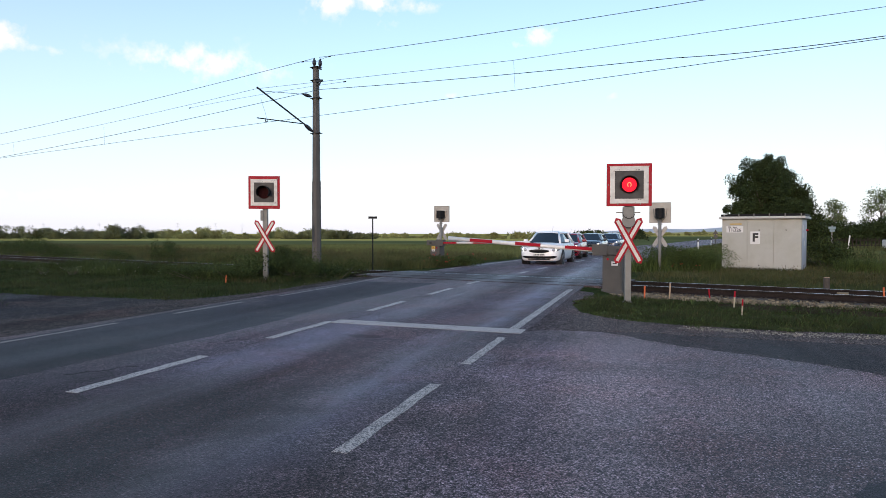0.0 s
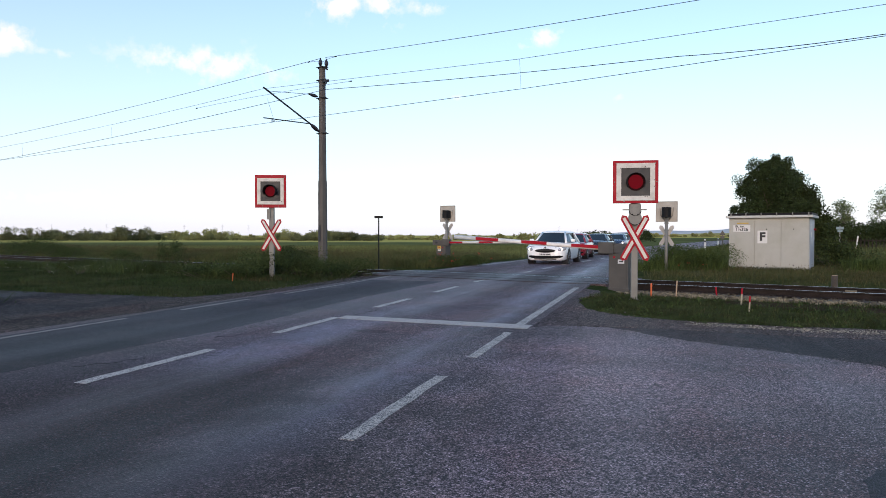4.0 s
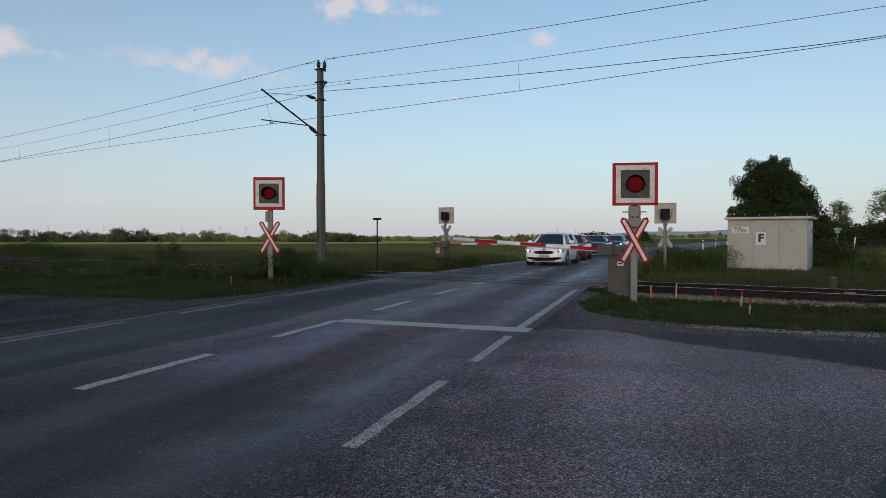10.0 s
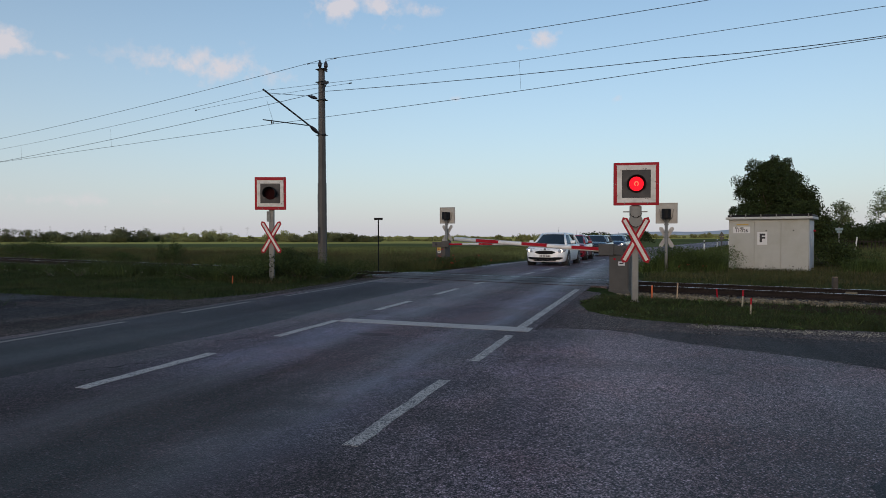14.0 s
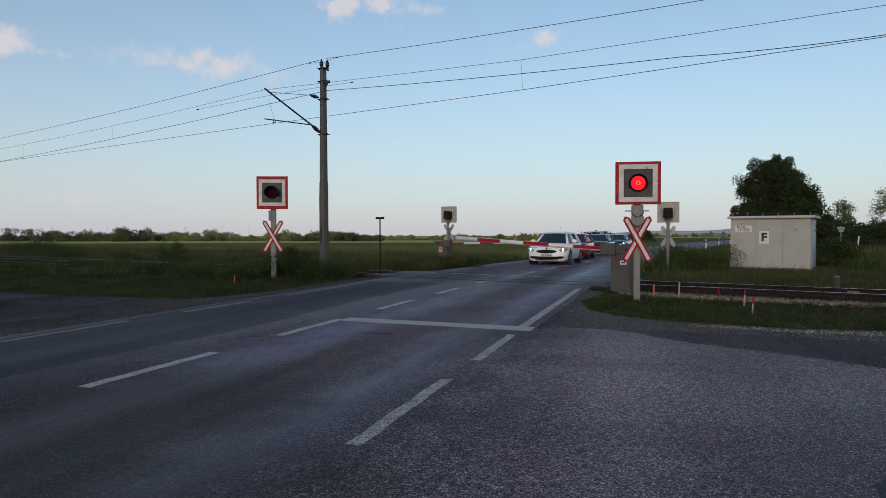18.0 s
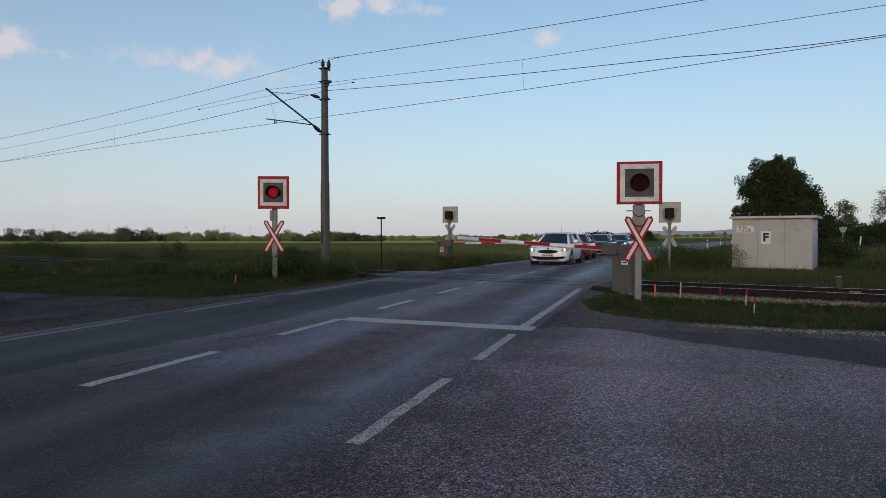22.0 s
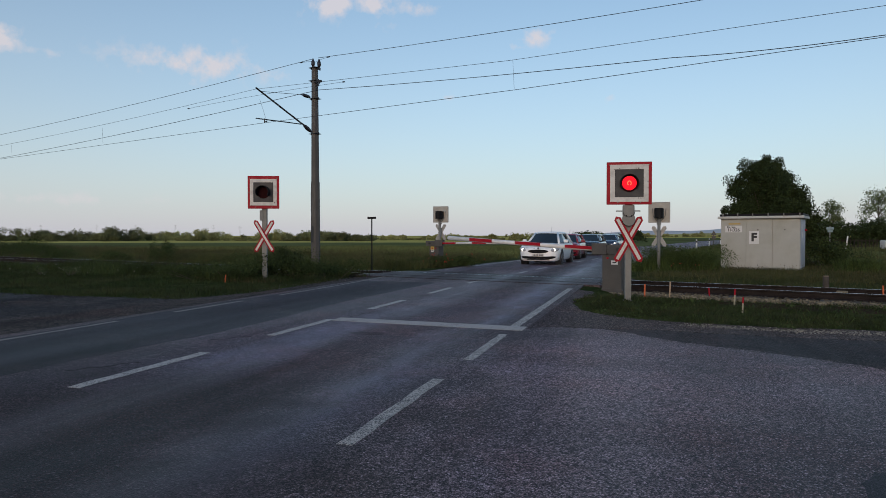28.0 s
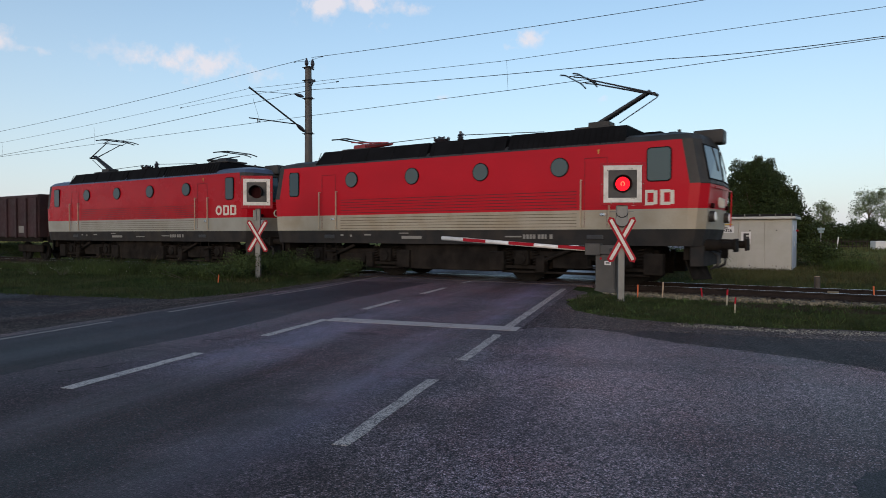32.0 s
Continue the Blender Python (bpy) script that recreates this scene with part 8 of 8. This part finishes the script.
        for n, y0 in enumerate((-0.27, -0.02, 0.22)):
            # plain frames like those on the sides, the first one round
            bm = bmesh.new()
            yc, zc, x = y0 * e, 2.12, e * 7.40
            if n == 0:
                ring = [(yc + 0.105 * math.cos(q), zc + 0.115 * math.sin(q)) for q in np.linspace(0, 2 * math.pi, 17)]
                for (ya, za), (yb, zb) in zip(ring, ring[1:]):
                    tube(bm, (x, ya, za), (x, yb, zb), 0.022, n=6)
            else:
                for ya, yb, za, zb in ((-0.09, -0.05, -0.115, 0.115), (0.045, 0.09, -0.10, 0.10), (-0.05, 0.045, 0.075, 0.115), (-0.05, 0.045, -0.115, -0.075)):
                    box(bm, (x - 0.04, yc + ya, zc + za), (x + 0.025, yc + yb, zc + zb))
            part("white_mark", bm, M["cream_letter"], t, "plain white shape of the company mark")
        # roof fittings over the cab
        for x, w, h in ((e * 5.75, 0.22, 0.14), (e * 6.25, 0.10, 0.10)):
            part("roof_vent", box(bmesh.new(), (x - w, -0.35, 3.80), (x + w, 0.1, 3.88 + h), bevel=0.02), M["roof_black"], t)
        part("horn", tube(bmesh.new(), (e * 6.45, -0.45, 3.80), (e * 6.45, -0.45, 4.0), 0.05, 0.04, 10), M["loco_cab"], t)
    # roof gear in the middle
    bm = bmesh.new()
    tube(bm, (-0.95, -0.2, 4.10), (-0.95, -0.2, 4.22), 0.07, 0.06, 10)
    tube(bm, (-0.95, -0.2, 4.22), (-0.95, -0.2, 4.34), 0.20, 0.26, 16)
    tube(bm, (-0.95, -0.2, 4.34), (-0.95, -0.2, 4.42), 0.12, 0.10, 12)
    for k in range(9):
        a = k * 2 * math.pi / 9
        box(bm, (-0.95 + 0.24 * math.cos(a) - 0.02, -0.2 + 0.24 * math.sin(a) - 0.02, 4.32), (-0.95 + 0.24 * math.cos(a) + 0.02, -0.2 + 0.24 * math.sin(a) + 0.02, 4.42))
    part("roof_switch", bm, M["insulator"], t, "dark crown-shaped roof switch")
    bm = bmesh.new()
    for k in range(6):
        tube(bm, (-0.25, -0.2, 4.12 + 0.06 * k), (-0.25, -0.2, 4.17 + 0.06 * k), 0.13 - 0.006 * k, 0.07, 12)
    tube(bm, (-0.25, -0.2, 4.46), (-0.25, -0.2, 4.56), 0.045, 0.04, 10)
    tube(bm, (-0.25, -0.2, 4.54), (-0.05, -0.2, 4.40), 0.012, n=6)
    part("roof_insulator", bm, M["insulator"], t)
    part("roof_line", tube(bmesh.new(), (-4.0, -0.2, 4.38), (-1.2, -0.2, 4.44), 0.012, n=6), M["cable"], t)
    part("roof_line", tube(bmesh.new(), (-0.3, -0.2, 4.44), (2.6, -0.2, 4.30), 0.012, n=6), M["cable"], t)
    # running gear
    part("transformer", box(bmesh.new(), (-1.62, -1.25, 0.26), (1.62, 1.25, 1.04), bevel=0.04), M["bogie"], t, "grey transformer box under the frame")
    for bx in (-3.85, 3.85):
        for sy in (-1, 1):
            bm = bmesh.new()
            box(bm, (bx - 2.15, sy * 1.12 - 0.07, 0.62), (bx + 2.15, sy * 1.12 + 0.07, 0.86), bevel=0.03)
            box(bm, (bx - 0.55, sy * 1.12 - 0.08, 0.40), (bx + 0.55, sy * 1.12 + 0.08, 0.70), bevel=0.03)
            part("bogie_frame", bm, M["bogie"], t)
            for ax in (-1.45, 1.45):
                bm = bmesh.new()
                box(bm, (bx + ax - 0.22, sy * 1.18 - 0.12, 0.46), (bx + ax + 0.22, sy * 1.18 + 0.12, 0.88), bevel=0.05)
                tube(bm, (bx + ax, sy * 1.28, 0.65), (bx + ax, sy * 1.36, 0.65), 0.16, n=16)
                part("axle_box", bm, M["bogie"], t)
                for dx in (-0.42, 0.42):
                    bm = bmesh.new()
                    turns = []
                    for k in range(61):
                        a = k * math.pi / 5
                        c = Vector((bx + ax + dx + 0.095 * math.cos(a), sy * 1.18 + 0.095 * math.sin(a), 0.46 + 0.48 * k / 60))
                        turns.append([bm.verts.new(c + Vector((0.02 * math.cos(q) * math.cos(a), 0.02 * math.cos(q) * math.sin(a), 0.02 * math.sin(q)))) for q in (0, 1.571, 3.142, 4.712)])
                    for p, q in zip(turns, turns[1:]):
                        for k in range(4):
                            bm.faces.new((p[k], q[k], q[(k + 1) % 4], p[(k + 1) % 4]))
                    part("coil_spring", bm, M["bogie"], t)
            # brake gear, sand boxes and guards low beside the wheels
            for dx, w0, z0, z1 in ((-2.2, 0.24, 0.30, 0.84), (2.2, 0.24, 0.30, 0.84), (-0.85, 0.13, 0.28, 0.74), (0.85, 0.13, 0.28, 0.74)):
                part("sand_box", box(bmesh.new(), (bx + dx - w0, sy * 1.22 - 0.14, z0), (bx + dx + w0, sy * 1.22 + 0.14, z1), bevel=0.03), M["bogie"], t)
            part("brake_rod", tube(bmesh.new(), (bx - 2.1, sy * 1.16, 0.27), (bx + 2.1, sy * 1.16, 0.27), 0.035, n=8), M["bogie"], t)
            for ax in (-1.45, 1.45):
                for dx in (-0.72, 0.72):
                    bm = bmesh.new()
                    box(bm, (bx + ax + dx - 0.05, sy * 0.80 - 0.10, 0.35), (bx + ax + dx + 0.05, sy * 0.80 + 0.10, 0.92), bevel=0.02)
                    part("brake_shoe", bm, M["bogie"], t)
                part("guard_iron", box(bmesh.new(), (bx + ax - 0.55, sy * 1.20 - 0.03, 0.36), (bx + ax + 0.55, sy * 1.20 + 0.03, 0.46), bevel=0.02), M["bogie"], t)
            bm = bmesh.new()
            tube(bm, (bx - 0.9, sy * 1.3, 0.55), (bx + 0.2, sy * 1.3, 0.98), 0.05, n=8)
            part("damper", bm, M["bogie"], t)
        for ax in (-1.45, 1.45):
            wheelset(t, bx + ax, 0.65)
    pantograph_up(t, 4.19 * raised, raised)
    pantograph_down(t, -4.3 * raised, raised if raised > 0 else -1, M["panto_red"] if raised > 0 else M["cable"])
    return t


def wagon():
    """An open four-axle wagon with ribbed sides; its front end is at x = 0."""
    t = thing("freight_wagon", "rust-brown open freight wagon with ribbed steel sides", "wagon")
    L, w = 13.2, 1.38
    for sy in (-1, 1):
        part("side_wall", box(bmesh.new(), (-L, sy * w - 0.03, 1.2), (-0.62, sy * w + 0.03, 3.20), bevel=0.01), M["rust_brown"], t)
        for k in range(13):
            x = -0.75 - k * 1.02
            part("rib", box(bmesh.new(), (x - 0.07, sy * (w + 0.07) - 0.05, 1.15), (x + 0.07, sy * (w + 0.07) + 0.05, 3.16), bevel=0.02), M["rust_brown"], t)
        part("top_rail", box(bmesh.new(), (-L, sy * w - 0.06, 3.16), (-0.6, sy * w + 0.06, 3.30), bevel=0.02), M["rust_brown"], t)
        part("sole_bar", box(bmesh.new(), (-L, sy * (w - 0.1) - 0.06, 0.95), (-0.6, sy * (w - 0.1) + 0.06, 1.22)), M["bogie"], t)
        for x in (-0.3, -L - 0.3):
            bm = bmesh.new()
            s = 1 if x > -1 else -1
            tube(bm, (x - 0.3 * s, sy * 0.875, 1.06), (x + 0.26 * s, sy * 0.875, 1.06), 0.1, n=14)
            box(bm, (x + 0.26 * s - 0.03, sy * 0.875 - 0.25, 0.9), (x + 0.26 * s + 0.03, sy * 0.875 + 0.25, 1.22), bevel=0.02)
            part("buffer", bm, M["bogie"], t)
    for x in (-0.62, -L):
        part("end_wall", box(bmesh.new(), (x - 0.03, -w, 1.2), (x + 0.03, w, 3.32), bevel=0.01), M["rust_brown"], t)
        for y in (-0.9, -0.3, 0.3, 0.9):
            part("rib", box(bmesh.new(), (x - 0.09, y - 0.06, 1.15), (x + 0.09, y + 0.06, 3.28), bevel=0.02), M["rust_brown"], t)
    part("floor", box(bmesh.new(), (-L, -w, 1.12), (-0.62, w, 1.22)), M["bogie"], t)
    for bx in (-2.2, -L + 1.6):
        for sy in (-1, 1):
            part("bogie_frame", box(bmesh.new(), (bx - 1.25, sy * 1.02 - 0.06, 0.42), (bx + 1.25, sy * 1.02 + 0.06, 0.80), bevel=0.05), M["bogie"], t)
        for ax in (-0.9, 0.9):
            wheelset(t, bx + ax, 0.46)
    part("load_mark", box(bmesh.new(), (-2.6, -w - 0.04, 1.4), (-2.1, -w - 0.028, 1.75)), M["stencil"], t)
    return t


M["roof_blue"] = mat("cab_roof_blue_grey", (0.07, 0.09, 0.14), 0.4, 0, 0.12, 1.5, 40)
M["stencil"] = mat("grey_stencil_marks", (0.22, 0.21, 0.19), 0.6, 0, 0.1)
LEAD = locomotive("red and beige electric locomotive with its front pantograph raised", 1, False)
SECOND = locomotive("second red electric locomotive with its rear pantograph raised", -1, True)
WAGON = wagon()

SPEED, LEAD_AT_END = 16.27, -10.56


def motions():
    """Train along the track at a steady pace, its wheels, and the blinking lamps."""
    for ob, offset in ((LEAD, 0.0), (SECOND, -15.83), (WAGON, -15.83 - 7.55)):
        rows = []
        for k in range(65):
            at = k * 0.5
            s = LEAD_AT_END + offset - SPEED * (32.0 - at)
            rows.append((at, pose(*track_xy(s, 0), RAIL_Z, 0, 0, TRACK_YAW)))
        walk(ob, rows)
    for ob, x, r in WHEELSETS:
        rows = [(0.0, pose(x, 0, r))]
        for k in range(91):
            at = 29.0 + k / 30
            rows.append((at, pose(x, 0, r) @ Matrix.Rotation((at - 29.0) * SPEED / r, 4, "Y")))
        walk(ob, rows)
    period, start = 0.9375, 0.58
    for n, (lit, ember, front, z) in enumerate(LAMPS):
        out, back = pose(0, front - 0.026, z), pose(0, front + 0.10, z)
        shift = start - period + n * period / 2 + 0.02
        lo, hi = ((0.04, 0.60), (0.17, 0.51))[n]
        for ob, spells in ((lit, ((lo, hi),)), (ember, ((lo - 0.05, lo), (hi, hi + 0.12)))):
            def shines(at):
                q = ((at - shift) / period) % 1.0
                return any(a <= q < b or a <= q - 1 < b for a, b in spells)
            rows, last = [], None
            for k in range(0, 961):
                now = shines(k / 30)
                if k == 0 or k == 960 or now != last or now != shines((k + 1) / 30):
                    rows.append((k / 30, out if now else back))
                last = now
            walk(ob, rows)


motions()
